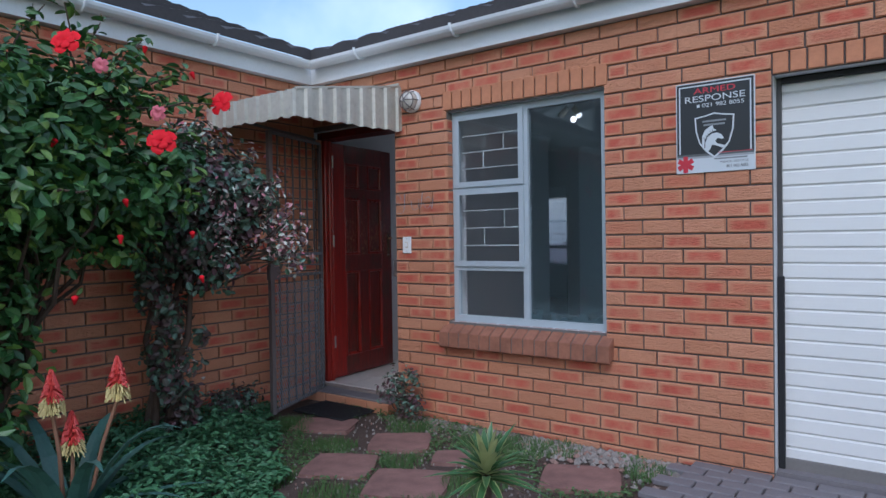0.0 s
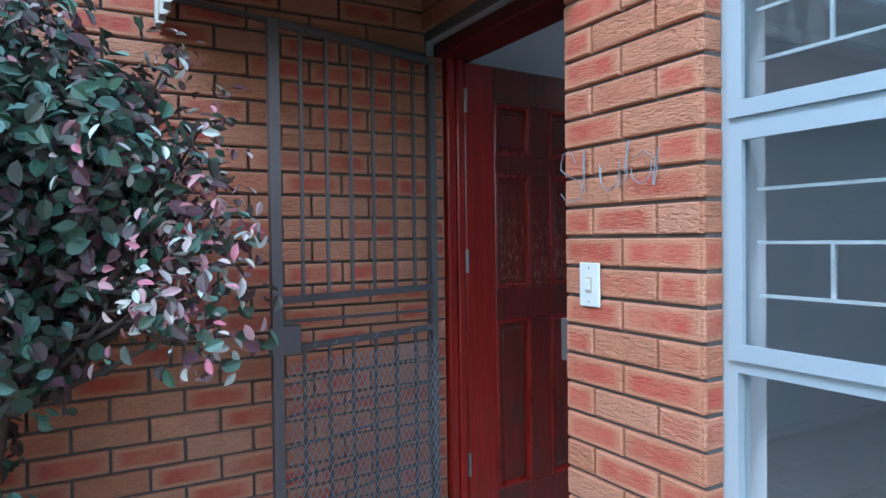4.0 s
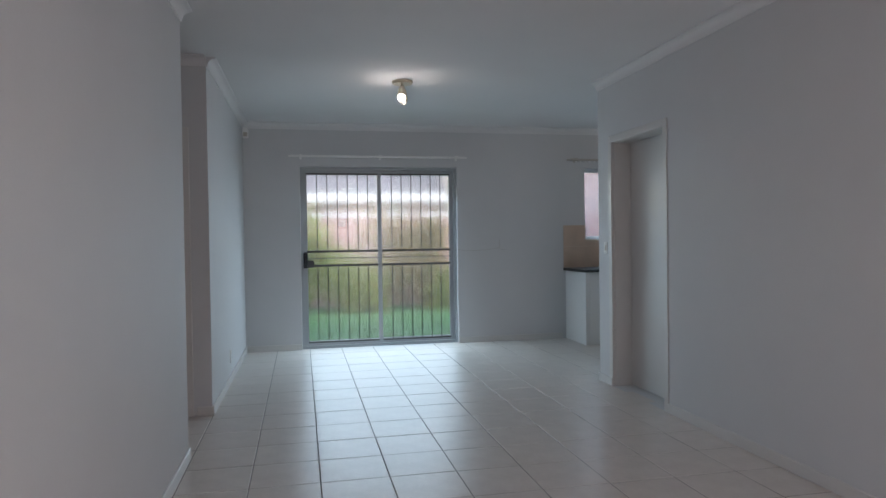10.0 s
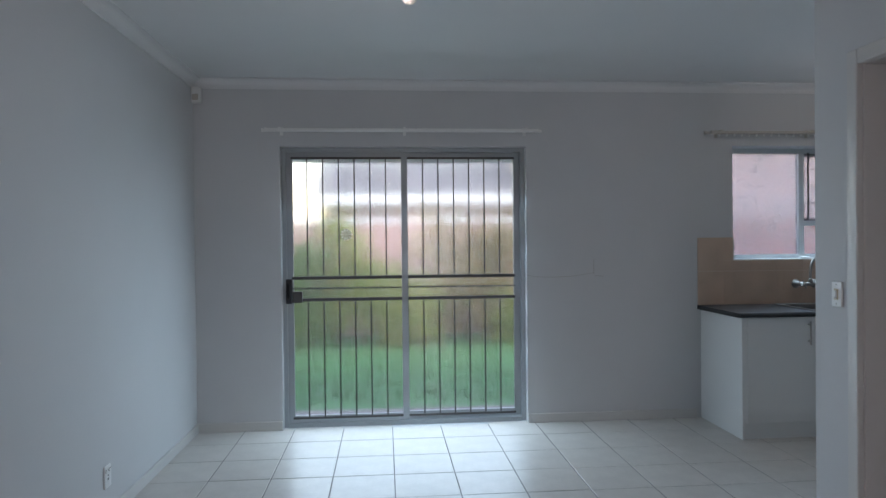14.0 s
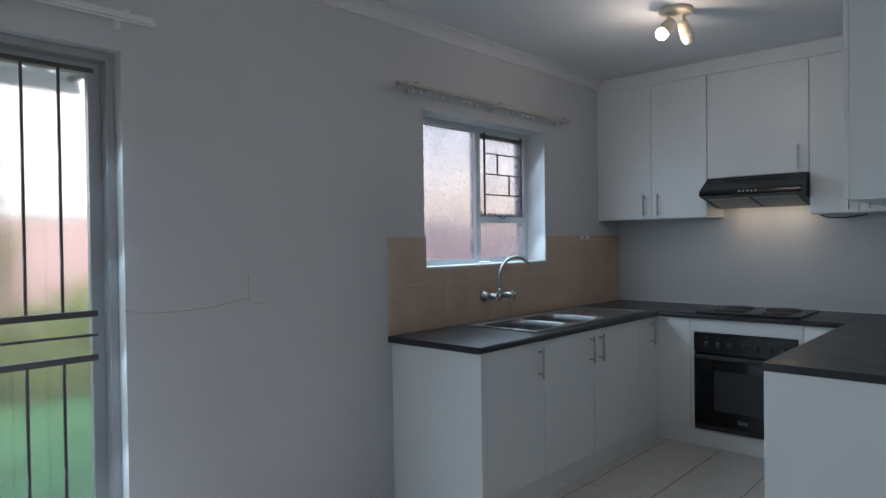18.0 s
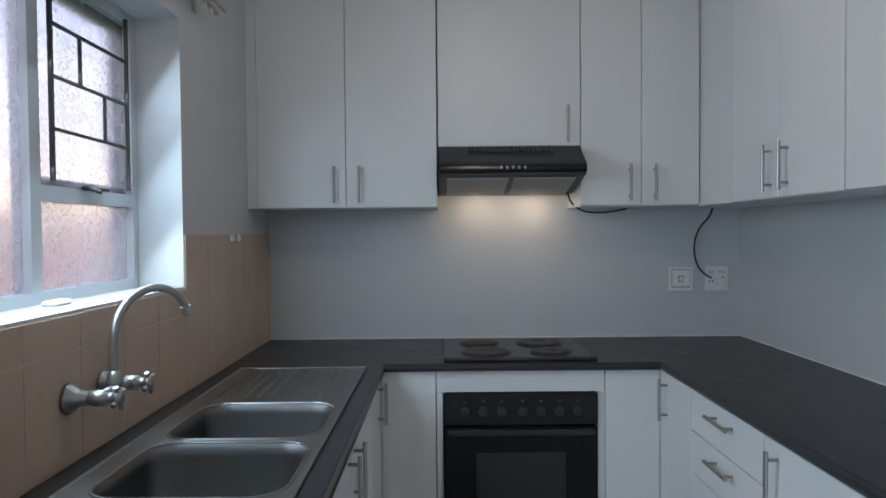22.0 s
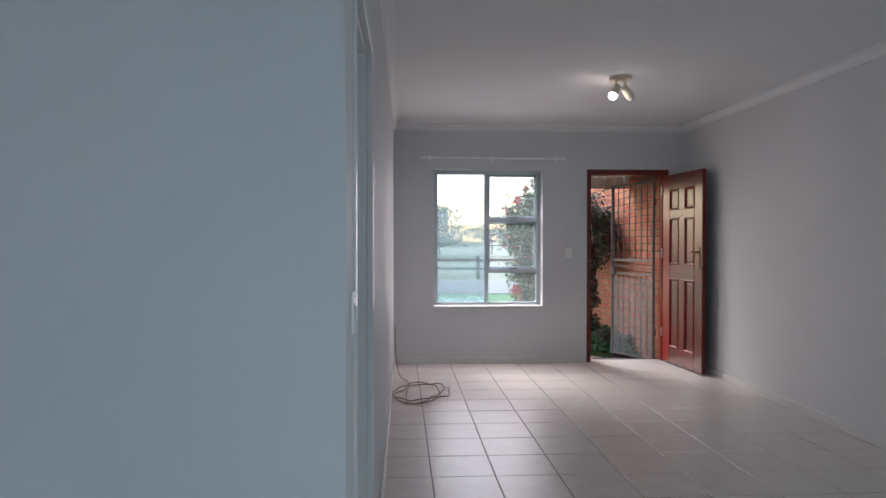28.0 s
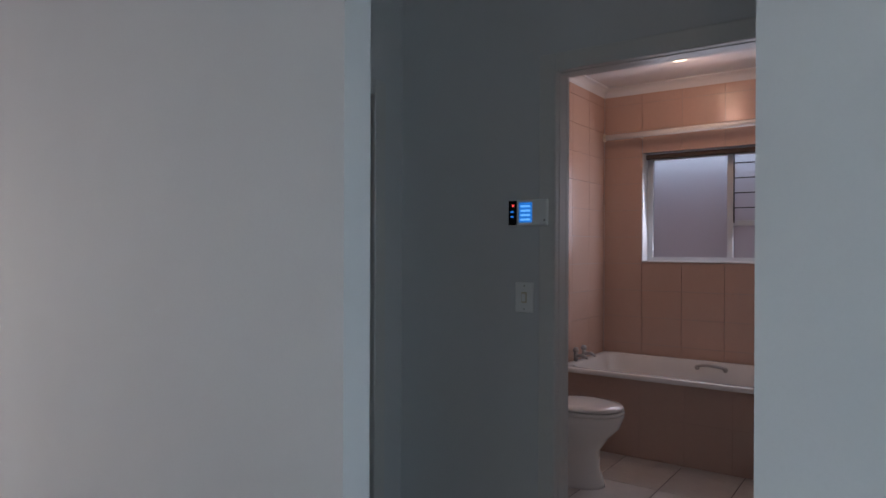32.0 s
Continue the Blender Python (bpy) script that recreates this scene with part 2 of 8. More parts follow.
def hazy_glass(name, rough, tint, haze, mist, film=(0.82, 0.86, 0.88)):
    """A pane whose film lays haze over the view, and condensation along its foot up to the height mist."""
    m, n, l, b = graph(name)
    b.inputs["Base Color"].default_value = (*tint, 1)
    b.inputs["Transmission Weight"].default_value = 1
    b.inputs["Roughness"].default_value = rough
    tr = n.new("ShaderNodeBsdfTranslucent")
    tr.inputs["Color"].default_value = (*film, 1)
    mx = n.new("ShaderNodeMixShader")
    big = noise_node(n, l, 4.0, 5)
    amount = ramp(n, l, big.outputs["Fac"], 0.2, 0.8, (haze * 0.8,) * 3, (haze * 1.2,) * 3)
    if mist:
        co = n.new("ShaderNodeTexCoord")
        sp = n.new("ShaderNodeSeparateXYZ")
        l.new(co.outputs["Object"], sp.inputs[0])
        fine = noise_node(n, l, 14.0, 5)
        ad = n.new("ShaderNodeMath")
        ad.operation = "MULTIPLY_ADD"
        ad.inputs[1].default_value = 0.28
        l.new(fine.outputs["Fac"], ad.inputs[0])
        l.new(sp.outputs["Z"], ad.inputs[2])
        amount = mixed(n, l, ramp(n, l, ad.outputs[0], mist + 0.04, mist + 0.14, (1, 1, 1), (0, 0, 0)), amount, (0.26, 0.26, 0.26))
    l.new(amount, mx.inputs["Fac"])
    l.new(b.outputs[0], mx.inputs[1])
    l.new(tr.outputs[0], mx.inputs[2])
    l.new(mx.outputs[0], n["Material Output"].inputs["Surface"])
    return m


def misted_glass(name, low, high):
    """A pane with condensation: clear patches and rough ones."""
    m, n, l, b = graph(name)
    b.inputs["Transmission Weight"].default_value = 1
    b.inputs["Base Color"].default_value = (0.42, 0.385, 0.44, 1)
    t = noise_node(n, l, 3.0, 5)
    drops = noise_node(n, l, 55.0, 4)
    mp = n.new("ShaderNodeMapRange")
    mp.inputs["To Min"].default_value, mp.inputs["To Max"].default_value = low, high
    l.new(t.outputs["Fac"], mp.inputs["Value"])
    l.new(mp.outputs["Result"], b.inputs["Roughness"])
    bumped(n, l, b, drops.outputs["Fac"], 0.08, 0.002)
    # dried dirt and droplets that scatter the light, thicker in patches
    tr = n.new("ShaderNodeBsdfTranslucent")
    tr.inputs["Color"].default_value = (0.50, 0.49, 0.53, 1)
    mx = n.new("ShaderNodeMixShader")
    dirt = noise_node(n, l, 5.0, 6, 0.7)
    speck = noise_node(n, l, 90.0, 3)
    much = mixed(n, l, ramp(n, l, speck.outputs["Fac"], 0.50, 0.62), ramp(n, l, dirt.outputs["Fac"], 0.35, 0.65, (0.06,) * 3, (0.34,) * 3), (0.36, 0.36, 0.36))
    l.new(much, mx.inputs["Fac"])
    l.new(b.outputs[0], mx.inputs[1])
    l.new(tr.outputs[0], mx.inputs[2])
    l.new(mx.outputs[0], n["Material Output"].inputs["Surface"])
    return m


def glow(name, colour, strength):
    m, n, l, b = graph(name)
    b.inputs["Emission Color"].default_value = (*colour, 1)
    b.inputs["Emission Strength"].default_value = strength
    b.inputs["Base Color"].default_value = (*colour, 1)
    return m


def leaf_material(name, a, b2, rough=0.45, third=None):
    m, n, l, b = graph(name)
    g = n.new("ShaderNodeNewGeometry")
    w = n.new("ShaderNodeTexWhiteNoise")
    w.noise_dimensions = "1D"
    l.new(g.outputs["Random Per Island"], w.inputs["W"])
    col = mixed(n, l, g.outputs["Random Per Island"], a, b2)
    if third:
        col = mixed(n, l, ramp(n, l, w.outputs["Value"], 0.80, 0.84), col, third)
    fine = noise_node(n, l, 70.0, 3)
    col = mixed(n, l, ramp(n, l, fine.outputs["Fac"], 0.4, 0.8, (0, 0, 0), (0.4, 0.4, 0.4)), col, tuple(c * 0.55 for c in a))
    l.new(col, b.inputs["Base Color"])
    b.inputs["Roughness"].default_value = rough
    b.inputs["Subsurface Weight"].default_value = 0.0
    return m


M_PAINT = plain("wall_paint", (0.60, 0.607, 0.617), 0.62, vary=0.04, grain=160, stain=0.9, bump=0.10, dist=0.0015, spec=0.3)
M_CEIL = plain("ceiling_paint", (0.70, 0.705, 0.71), 0.8, vary=0.03, grain=120, bump=0.06, spec=0.2)
M_TRIM = plain("trim_paint", (0.61, 0.60, 0.585), 0.35, vary=0.05, grain=90, bump=0.04)
M_TILE = None
M_BRICK = brick_material("face_brick", False)
M_BRICK_J = brick_material("face_brick_joined", True)
M_MORTAR = plain("mortar", (0.15, 0.135, 0.125), 0.95, vary=0.2, grain=90, bump=0.4, dist=0.004)
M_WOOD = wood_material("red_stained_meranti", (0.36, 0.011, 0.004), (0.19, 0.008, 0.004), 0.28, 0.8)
M_MOULD = wood_material("glossy_red_moulding", (0.30, 0.012, 0.005), (0.14, 0.007, 0.004), 0.22, 0.5)
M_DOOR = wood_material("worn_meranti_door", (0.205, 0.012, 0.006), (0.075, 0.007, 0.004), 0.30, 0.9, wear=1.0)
M_ALU = plain("grey_aluminium", (0.58, 0.61, 0.63), 0.38, metal=0.35, vary=0.05, grain=200, bump=0.02)
M_ALUW = plain("white_window_frame", (0.42, 0.47, 0.50), 0.35, vary=0.05, grain=150, bump=0.02)
M_ALUS = plain("dull_slider_aluminium", (0.36, 0.39, 0.41), 0.42, metal=0.35, vary=0.06, grain=200, bump=0.02)
M_BAR = plain("burglar_bar_paint", (0.56, 0.58, 0.59), 0.4, vary=0.1, grain=120, bump=0.03)
M_BARB = plain("dark_bar", (0.075, 0.072, 0.07), 0.45, metal=0.3, vary=0.2, grain=120, bump=0.05)
M_GATE = plain("gate_steel_paint", (0.165, 0.145, 0.142), 0.4, metal=0.25, vary=0.25, grain=40, bump=0.12, dark=(0.085, 0.10, 0.115))
M_WIRE = plain("galvanised_wire", (0.36, 0.39, 0.42), 0.45, metal=0.4, vary=0.15, bump=0)
M_GLASS_S = hazy_glass("slider_glass", 0.12, (0.95, 0.97, 0.97), 0.03, 0.0)
# tall pane: outdoor haze and a teal reflection put into tint and film
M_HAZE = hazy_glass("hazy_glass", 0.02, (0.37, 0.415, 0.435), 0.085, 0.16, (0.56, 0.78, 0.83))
# casement panes: a little of the same haze put into the film
M_THINHAZE = hazy_glass("thin_haze_glass", 0.03, (0.80, 0.86, 0.87), 0.045, 0.0)
M_MIST = misted_glass("misted_glass", 0.05, 0.30)
M_FROST = glass_material("frosted_glass", 0.5, (0.20, 0.20, 0.235))
M_CAB = plain("white_melamine", (0.76, 0.76, 0.75), 0.35, vary=0.02, grain=120, bump=0.02, dist=0.0006)
M_TOP = plain("charcoal_laminate", (0.036, 0.037, 0.040), 0.33, vary=0.2, grain=180, stain=6, bump=0.10, dist=0.0012, dark=(0.016, 0.016, 0.017), spec=0.35)
M_STEEL = plain("stainless_steel", (0.36, 0.35, 0.34), 0.34, metal=1.0, vary=0.08, grain=60, bump=0.04, dist=0.0008, stretch=(1, 14, 1))
# bowl steel darker than the rim: shade inside the bowls put into the colour
M_BOWL = plain("shaded_sink_steel", (0.15, 0.146, 0.142), 0.44, metal=1.0, vary=0.15, grain=60, bump=0.04, dist=0.0008)
M_CHROME = plain("brushed_nickel", (0.42, 0.405, 0.385), 0.36, metal=1.0, vary=0.06, bump=0)
M_BRASS = plain("worn_brass", (0.14, 0.080, 0.050), 0.42, metal=1.0, vary=0.2, bump=0.05)
M_COPPER = plain("worn_copper_lever", (0.50, 0.25, 0.12), 0.32, metal=1.0, vary=0.15, bump=0.03)
M_BLACK = plain("black_enamel", (0.009, 0.009, 0.010), 0.22, vary=0.1, bump=0.0, spec=0.35)
M_BLACKM = plain("black_plastic", (0.022, 0.022, 0.024), 0.45, vary=0.1, bump=0.04)
M_OVENGLASS = plain("oven_glass", (0.005, 0.005, 0.006), 0.10, vary=0.05, bump=0, spec=0.3)
M_PLATE = plain("cast_iron_plate", (0.040, 0.033, 0.030), 0.45, metal=0.4, vary=0.25, bump=0.15)
M_PLASTIC = plain("white_plastic", (0.80, 0.80, 0.79), 0.32, vary=0.03, bump=0)
M_CREAM = plain("cream_enamel", (0.62, 0.55, 0.42), 0.35, vary=0.06, bump=0)
M_BULB = glow("lit_bulb", (1.0, 0.95, 0.86), 3.0)
M_BULB_OFF = plain("unlit_bulb", (0.58, 0.54, 0.48), 0.25, vary=0.03, bump=0)
M_HOODLIGHT = glow("hood_light", (1.0, 0.88, 0.66), 1.1)
M_CERAMIC = plain("white_ceramic", (0.74, 0.72, 0.69), 0.12, vary=0.02, bump=0, coat=0.4)
M_GLOSSDOOR = plain("gloss_white_door", (0.55, 0.54, 0.53), 0.16, vary=0.04, grain=90, bump=0.02)
M_FASCIA = plain("white_fascia", (0.70, 0.72, 0.74), 0.45, vary=0.08, grain=60, bump=0.05)
M_ROOF = plain("roof_tile", (0.050, 0.045, 0.045), 0.75, vary=0.25, grain=30, bump=0.3)
M_AWN = plain("weathered_awning", (0.56, 0.54, 0.47), 0.5, metal=0.2, vary=0.10, grain=25, bump=0.1, dark=(0.30, 0.28, 0.23))
M_GDOOR = plain("garage_door_white", (0.74, 0.73, 0.71), 0.42, vary=0.04, grain=120, bump=0.08)
M_SOLDIER = plain("soldier_brick", (0.53, 0.23, 0.125), 0.85, vary=0.14, grain=60, stain=12, bump=0.7, dist=0.004, spec=0.25)
M_SOIL = plain("dark_soil", (0.10, 0.066, 0.050), 0.95, vary=0.3, grain=35, stain=3, bump=0.8, dist=0.02)
M_STONE = plain("red_stepping_stone", (0.27, 0.145, 0.120), 0.85, vary=0.3, grain=34, stain=9, bump=0.35, dist=0.006)
M_SILL = plain("brown_sill_brick", (0.30, 0.125, 0.075), 0.8, vary=0.25, grain=45, stain=9, bump=0.4, dist=0.004)
M_PAVER = plain("grey_paver", (0.20, 0.18, 0.185), 0.85, vary=0.2, grain=60, bump=0.3, dist=0.004)
M_RUBBER = plain("black_rubber", (0.012, 0.012, 0.014), 0.7, vary=0.2, grain=90, bump=0.3)
M_BARK = plain("bark", (0.085, 0.055, 0.04), 0.95, vary=0.3, grain=40, bump=0.7, dist=0.01, stretch=(1, 1, 0.3))
M_LAWN = plain("lawn_ground", (0.052, 0.195, 0.062), 0.95, vary=0.25, grain=50, stain=2.5, bump=0.9, dist=0.03)
# far grass: distance haze put into a paler, greyer colour
M_FIELD = plain("haze_paled_field", (0.20, 0.22, 0.15), 0.95, vary=0.2, grain=8, stain=0.2, bump=0.5, dist=0.03)
M_ASPHALT = plain("asphalt", (0.17, 0.165, 0.16), 0.9, vary=0.12, grain=70, bump=0.3)
M_NWALL = plain("garden_wall_plaster", (0.42, 0.285, 0.26), 0.9, vary=0.12, grain=40, bump=0.3)
M_NROOF = plain("neighbour_roof", (0.30, 0.29, 0.31), 0.8, vary=0.15, grain=20, bump=0.3)
M_CARPET = plain("brown_carpet", (0.13, 0.09, 0.08), 0.95, vary=0.2, grain=200, bump=0.7)
M_RAIL = plain("old_grey_rail", (0.50, 0.47, 0.43), 0.4, vary=0.12, grain=60, bump=0.03)
M_FILTER = plain("grease_filter", (0.40, 0.39, 0.37), 0.75, vary=0.1, grain=220, bump=0.25)
M_BTILE = plain("bathroom_wall_tile", (0.53, 0.368, 0.30), 0.22, vary=0.05, grain=40, bump=0.03)
M_KTILE = plain("beige_wall_tile", (0.585, 0.435, 0.335), 0.30, vary=0.13, grain=14, stain=7, bump=0.04)
M_GROUT = plain("grout", (0.42, 0.40, 0.38), 0.9, vary=0.1, bump=0.2)
M_TGROUT = plain("wall_tile_grout", (0.66, 0.54, 0.45), 0.9, vary=0.1, bump=0.2)
M_FGROUT = plain("floor_grout", (0.19, 0.175, 0.165), 0.9, vary=0.15, bump=0.2)


def tile_material():
    m, n, l, b = graph("cream_floor_tile")
    o = n.new("ShaderNodeObjectInfo")
    big = noise_node(n, l, 7.0, 5, 0.65)
    fine = noise_node(n, l, 45.0, 4)
    base = mixed(n, l, ramp(n, l, big.outputs["Fac"], 0.3, 0.7), (0.55, 0.51, 0.475), (0.66, 0.62, 0.58))
    base = mixed(n, l, ramp(n, l, fine.outputs["Fac"], 0.5, 0.8, (0, 0, 0), (0.3, 0.3, 0.3)), base, (0.45, 0.42, 0.39))
    base = mixed(n, l, o.outputs["Random"], base, mixed(n, l, 0.08, base, (0.35, 0.32, 0.3)))
    l.new(base, b.inputs["Base Color"])
    l.new(ramp(n, l, big.outputs["Fac"], 0.25, 0.75, (0.26,) * 3, (0.42,) * 3), b.inputs["Roughness"])
    bumped(n, l, b, big.outputs["Fac"], 0.12, 0.004)
    return m


M_TILE = tile_material()

# ---- building helpers ----
ORIGIN = {}


def thing(name, base, label, category, group="", kind=""):
    """An Empty at the thing's base; its parts are built in world metres."""
    ob = new(name)
    ob.location = base
    ob.empty_display_size = 0.1
    ORIGIN[ob] = Vector(base)
    return tagged(ob, label, category, group, kind)


def mesh_of(name, bm, material, smooth=False):
    bmesh.ops.recalc_face_normals(bm, faces=bm.faces)
    me = bpy.data.meshes.new(name)
    bm.to_mesh(me)
    bm.free()
    for m in material if isinstance(material, (list, tuple)) else (material,):
        me.materials.append(m)
    if smooth:
        me.shade_smooth()
    return me


def part(name, bm, material, parent, label="", smooth=False):
    bmesh.ops.translate(bm, vec=-ORIGIN[parent], verts=bm.verts)
    ob = new(name, mesh_of(name, bm, material, smooth))
    ob.parent = parent
    ORIGIN[ob] = ORIGIN[parent]
    if label:
        ob["label"] = label
    return ob


def single(name, bm, material, label, category, group="", kind="", smooth=False):
    """A thing of one mesh, or a piece of the setting."""
    ob = new(name, None if bm is None else mesh_of(name, bm, material, smooth))
    ORIGIN[ob] = Vector((0, 0, 0))
    return tagged(ob, label, category, group, kind)


def structure(name, bm, material, label, category):
    return single(name, bm, material, label, category, kind="structure")


def box(bm, x0, y0, z0, x1, y1, z1, bevel=0.0, seg=1):
    vs = [bm.verts.new((x, y, z)) for z in (z0, z1) for y in (y0, y1) for x in (x0, x1)]
    fs = [bm.faces.new([vs[i] for i in f]) for f in ((0, 2, 3, 1), (4, 5, 7, 6), (0, 1, 5, 4), (2, 6, 7, 3), (0, 4, 6, 2), (1, 3, 7, 5))]
    if bevel:
        es = {e for f in fs for e in f.edges}
        bmesh.ops.bevel(bm, geom=list(es), offset=bevel, segments=seg, affect="EDGES", profile=0.5)
    return bm


def boxed(*dims, bevel=0.0, seg=1):
    return box(bmesh.new(), *dims, bevel=bevel, seg=seg)


def ring_frame(d):
    d = d.normalized()
    a = d.cross(Vector((0, 0, 1)))
    if a.length < 1e-3:
        a = Vector((1, 0, 0))
    a.normalize()
    return a, d.cross(a).normalized()


def tube(bm, pts, r, seg=8, close=True):
    """A round bar along a line of points; r may be a list."""
    pts = [Vector(p) for p in pts]
    rings = []
    a = b = None
    for i, p in enumerate(pts):
        d = pts[min(i + 1, len(pts) - 1)] - pts[max(i - 1, 0)]
        if a is None:
            a, b = ring_frame(d)
        else:
            dn = d.normalized()
            a = (a - dn * a.dot(dn)).normalized()
            b = dn.cross(a).normalized()
        rr = r[i] if isinstance(r, (list, tuple)) else r
        rings.append([bm.verts.new(p + (a * math.cos(k * math.tau / seg) + b * math.sin(k * math.tau / seg)) * rr) for k in range(seg)])
    for u, v in zip(rings, rings[1:]):
        for k in range(seg):
            bm.faces.new((u[k], u[(k + 1) % seg], v[(k + 1) % seg], v[k]))
    if close:
        bm.faces.new(rings[0])
        bm.faces.new(rings[-1])
    return bm


def flowing(pts, n=6):
    """More points on a smooth line through the given ones."""
    p = [Vector(q) for q in pts]
    p = [p[0] * 2 - p[1]] + p + [p[-1] * 2 - p[-2]]
    out = []
    for a, b, c, d in zip(p, p[1:], p[2:], p[3:]):
        for k in range(n):
            t = k / n
            out.append(0.5 * (2 * b + (c - a) * t + (2 * a - 5 * b + 4 * c - d) * t * t + (3 * b - a - 3 * c + d) * t ** 3))
    return out + [p[-2]]


def tubed(pts, r, seg=8):
    return tube(bmesh.new(), pts, r, seg)


def lathe(bm, profile, place, axis=(0, 0, 1), seg=24, squash=(1, 1)):
    """Turns (radius, height) pairs about an axis through place."""
    d = Vector(axis).normalized()
    a, b = ring_frame(d)
    place = Vector(place)
    rings = []
    for r, h in profile:
        rings.append([bm.verts.new(place + d * h + a * (math.cos(k * math.tau / seg) * r * squash[0]) + b * (math.sin(k * math.tau / seg) * r * squash[1])) for k in range(seg)])
    for u, v in zip(rings, rings[1:]):
        for k in range(seg):
            bm.faces.new((u[k], u[(k + 1) % seg], v[(k + 1) % seg], v[k]))
    for end in (rings[0], rings[-1]):
        bm.faces.new(end)
    return bm


def lathed(profile, place, axis=(0, 0, 1), seg=24, squash=(1, 1)):
    return lathe(bmesh.new(), profile, place, axis, seg, squash)


def wall(bm, along, a0, a1, b0, b1, z0, z1, holes=()):
    """A wall along x or y between a0 and a1, from b0 to b1 thick, with holes (a0, a1, z0, z1) right through."""
    cuts = sorted({a0, a1, *(h[0] for h in holes), *(h[1] for h in holes)})
    for c0, c1 in zip(cuts, cuts[1:]):
        mid = (c0 + c1) / 2
        zs = [z0]
        for h in sorted((h for h in holes if h[0] < mid < h[1]), key=lambda h: h[2]):
            zs += [h[2], h[3]]
        zs.append(z1)
        for u, v in zip(zs[::2], zs[1::2]):
            if v - u > 1e-6:
                if along == "x":
                    box(bm, c0, b0, u, c1, b1, v)
                else:
                    box(bm, b0, c0, u, b1, c1, v)
    bmesh.ops.remove_doubles(bm, verts=bm.verts, dist=1e-5)
    return bm


def prism(bm, outline, axis, d0, d1):
    """An outline of (u, v) pushed along an axis: x gives (y, z), y gives (x, z), z gives (x, y)."""
    def at(u, v, d):
        return {"x": (d, u, v), "y": (u, d, v), "z": (u, v, d)}[axis]
    f = [bm.verts.new(at(u, v, d0)) for u, v in outline]
    g = [bm.verts.new(at(u, v, d1)) for u, v in outline]
    bm.faces.new(f)
    bm.faces.new(g[::-1])
    for i in range(len(f)):
        j = (i + 1) % len(f)
        bm.faces.new((f[i], f[j], g[j], g[i]))
    return bm


def bars_between(bm, a, b, size):
    """A square bar between two points."""
    a, b = Vector(a), Vector(b)
    d = (b - a).normalized()
    u, v = ring_frame(d)
    h = size / 2
    q = [(-h, -h), (h, -h), (h, h), (-h, h)]
    r0 = [bm.verts.new(a + u * i + v * j) for i, j in q]
    r1 = [bm.verts.new(b + u * i + v * j) for i, j in q]
    bm.faces.new(r0)
    bm.faces.new(r1[::-1])
    for k in range(4):
        bm.faces.new((r0[k], r0[(k + 1) % 4], r1[(k + 1) % 4], r1[k]))
    return bm


def word(text, size, place, facing, colour, parent, name="lettering", squash=1.0, depth=0.001):
    """Raised writing with the built-in font, turned into a mesh; facing: pose whose x runs along the words and z out of the face."""
    cu = bpy.data.curves.new(name, "FONT")
    cu.body, cu.size, cu.extrude, cu.align_x, cu.align_y = text, size, depth, "CENTER", "CENTER"
    tmp = bpy.data.objects.new(name, cu)
    me = bpy.data.meshes.new_from_object(tmp)
    bpy.data.objects.remove(tmp)
    me.transform(Matrix.Diagonal((squash, 1, 1, 1)))
    me.transform(Matrix.Translation(Vector(place) - ORIGIN[parent]) @ facing)
    me.materials.append(colour)
    ob = new(name, me)
    ob.parent = parent
    ORIGIN[ob] = ORIGIN[parent]
    return ob

# ---- plan ----
GROUND = -0.11
LX0, LX1 = -0.172, 3.034          # living room between its side walls
FY, BY = 0.226, 8.284             # inner faces of front and back wall
KX1, KY0 = 6.225, 5.935           # kitchen's far wall and front wall
CEIL = 2.60
OUT = 8.53                        # outer face of the back wall
PX = -1.307                       # wall of the lobby with the bathroom door
STUB, NEAR = 5.565, 4.571         # lobby opening
BX0, BY0, BY1 = -3.924, 3.795, 5.50
FRONT_WIN = (1.407, 2.600, 0.613, 2.118)
SLIDER = (0.450, 2.298, 0.0, 2.112)
KITCHEN_WIN = (3.936, 5.151, 1.224, 2.12)
BATH_WIN = (4.109, 5.30, 1.242, 2.076)
BED_WIN = (-2.75, -1.64, 0.63, 2.07)
DOOR = (-0.005, 0.916, -0.1, 2.125)
GARAGE = (3.535, 6.0, -0.2, 2.045)

structure("wall_front", wall(bmesh.new(), "x", LX0 - 0.103, 6.6, 0.012, FY, -0.3, CEIL, (DOOR, FRONT_WIN, GARAGE)), M_PAINT, "off-white plastered inside of the brick front wall", "wall")
structure("wall_back", wall(bmesh.new(), "x", -4.05, KX1 + 0.2, BY, OUT, -0.3, CEIL, (SLIDER, KITCHEN_WIN, BED_WIN)), M_PAINT, "off-white painted back wall with sliding door and kitchen window", "wall")
structure("wall_living_side", wall(bmesh.new(), "y", FY, NEAR, LX0 - 0.103, LX0, -0.05, CEIL), M_PAINT, "long plain off-white painted side wall", "wall")
structure("wall_stub", wall(bmesh.new(), "y", STUB, BY, LX0 - 0.103, LX0, -0.05, CEIL), M_PAINT, "plain off-white wall beside the sliding door", "wall")
GDOOR = (4.85, 5.69, 0.0, 2.06)
structure("wall_garage_side", wall(bmesh.new(), "y", FY, KY0, LX1, LX1 + 0.205, -0.05, CEIL, (GDOOR,)), M_PAINT, "off-white painted wall with a recessed inner door", "wall")
structure("wall_kitchen_front", wall(bmesh.new(), "x", LX1 + 0.205, KX1, KY0 - 0.106, KY0, -0.05, CEIL), M_PAINT, "off-white painted wall behind the kitchen worktop", "wall")
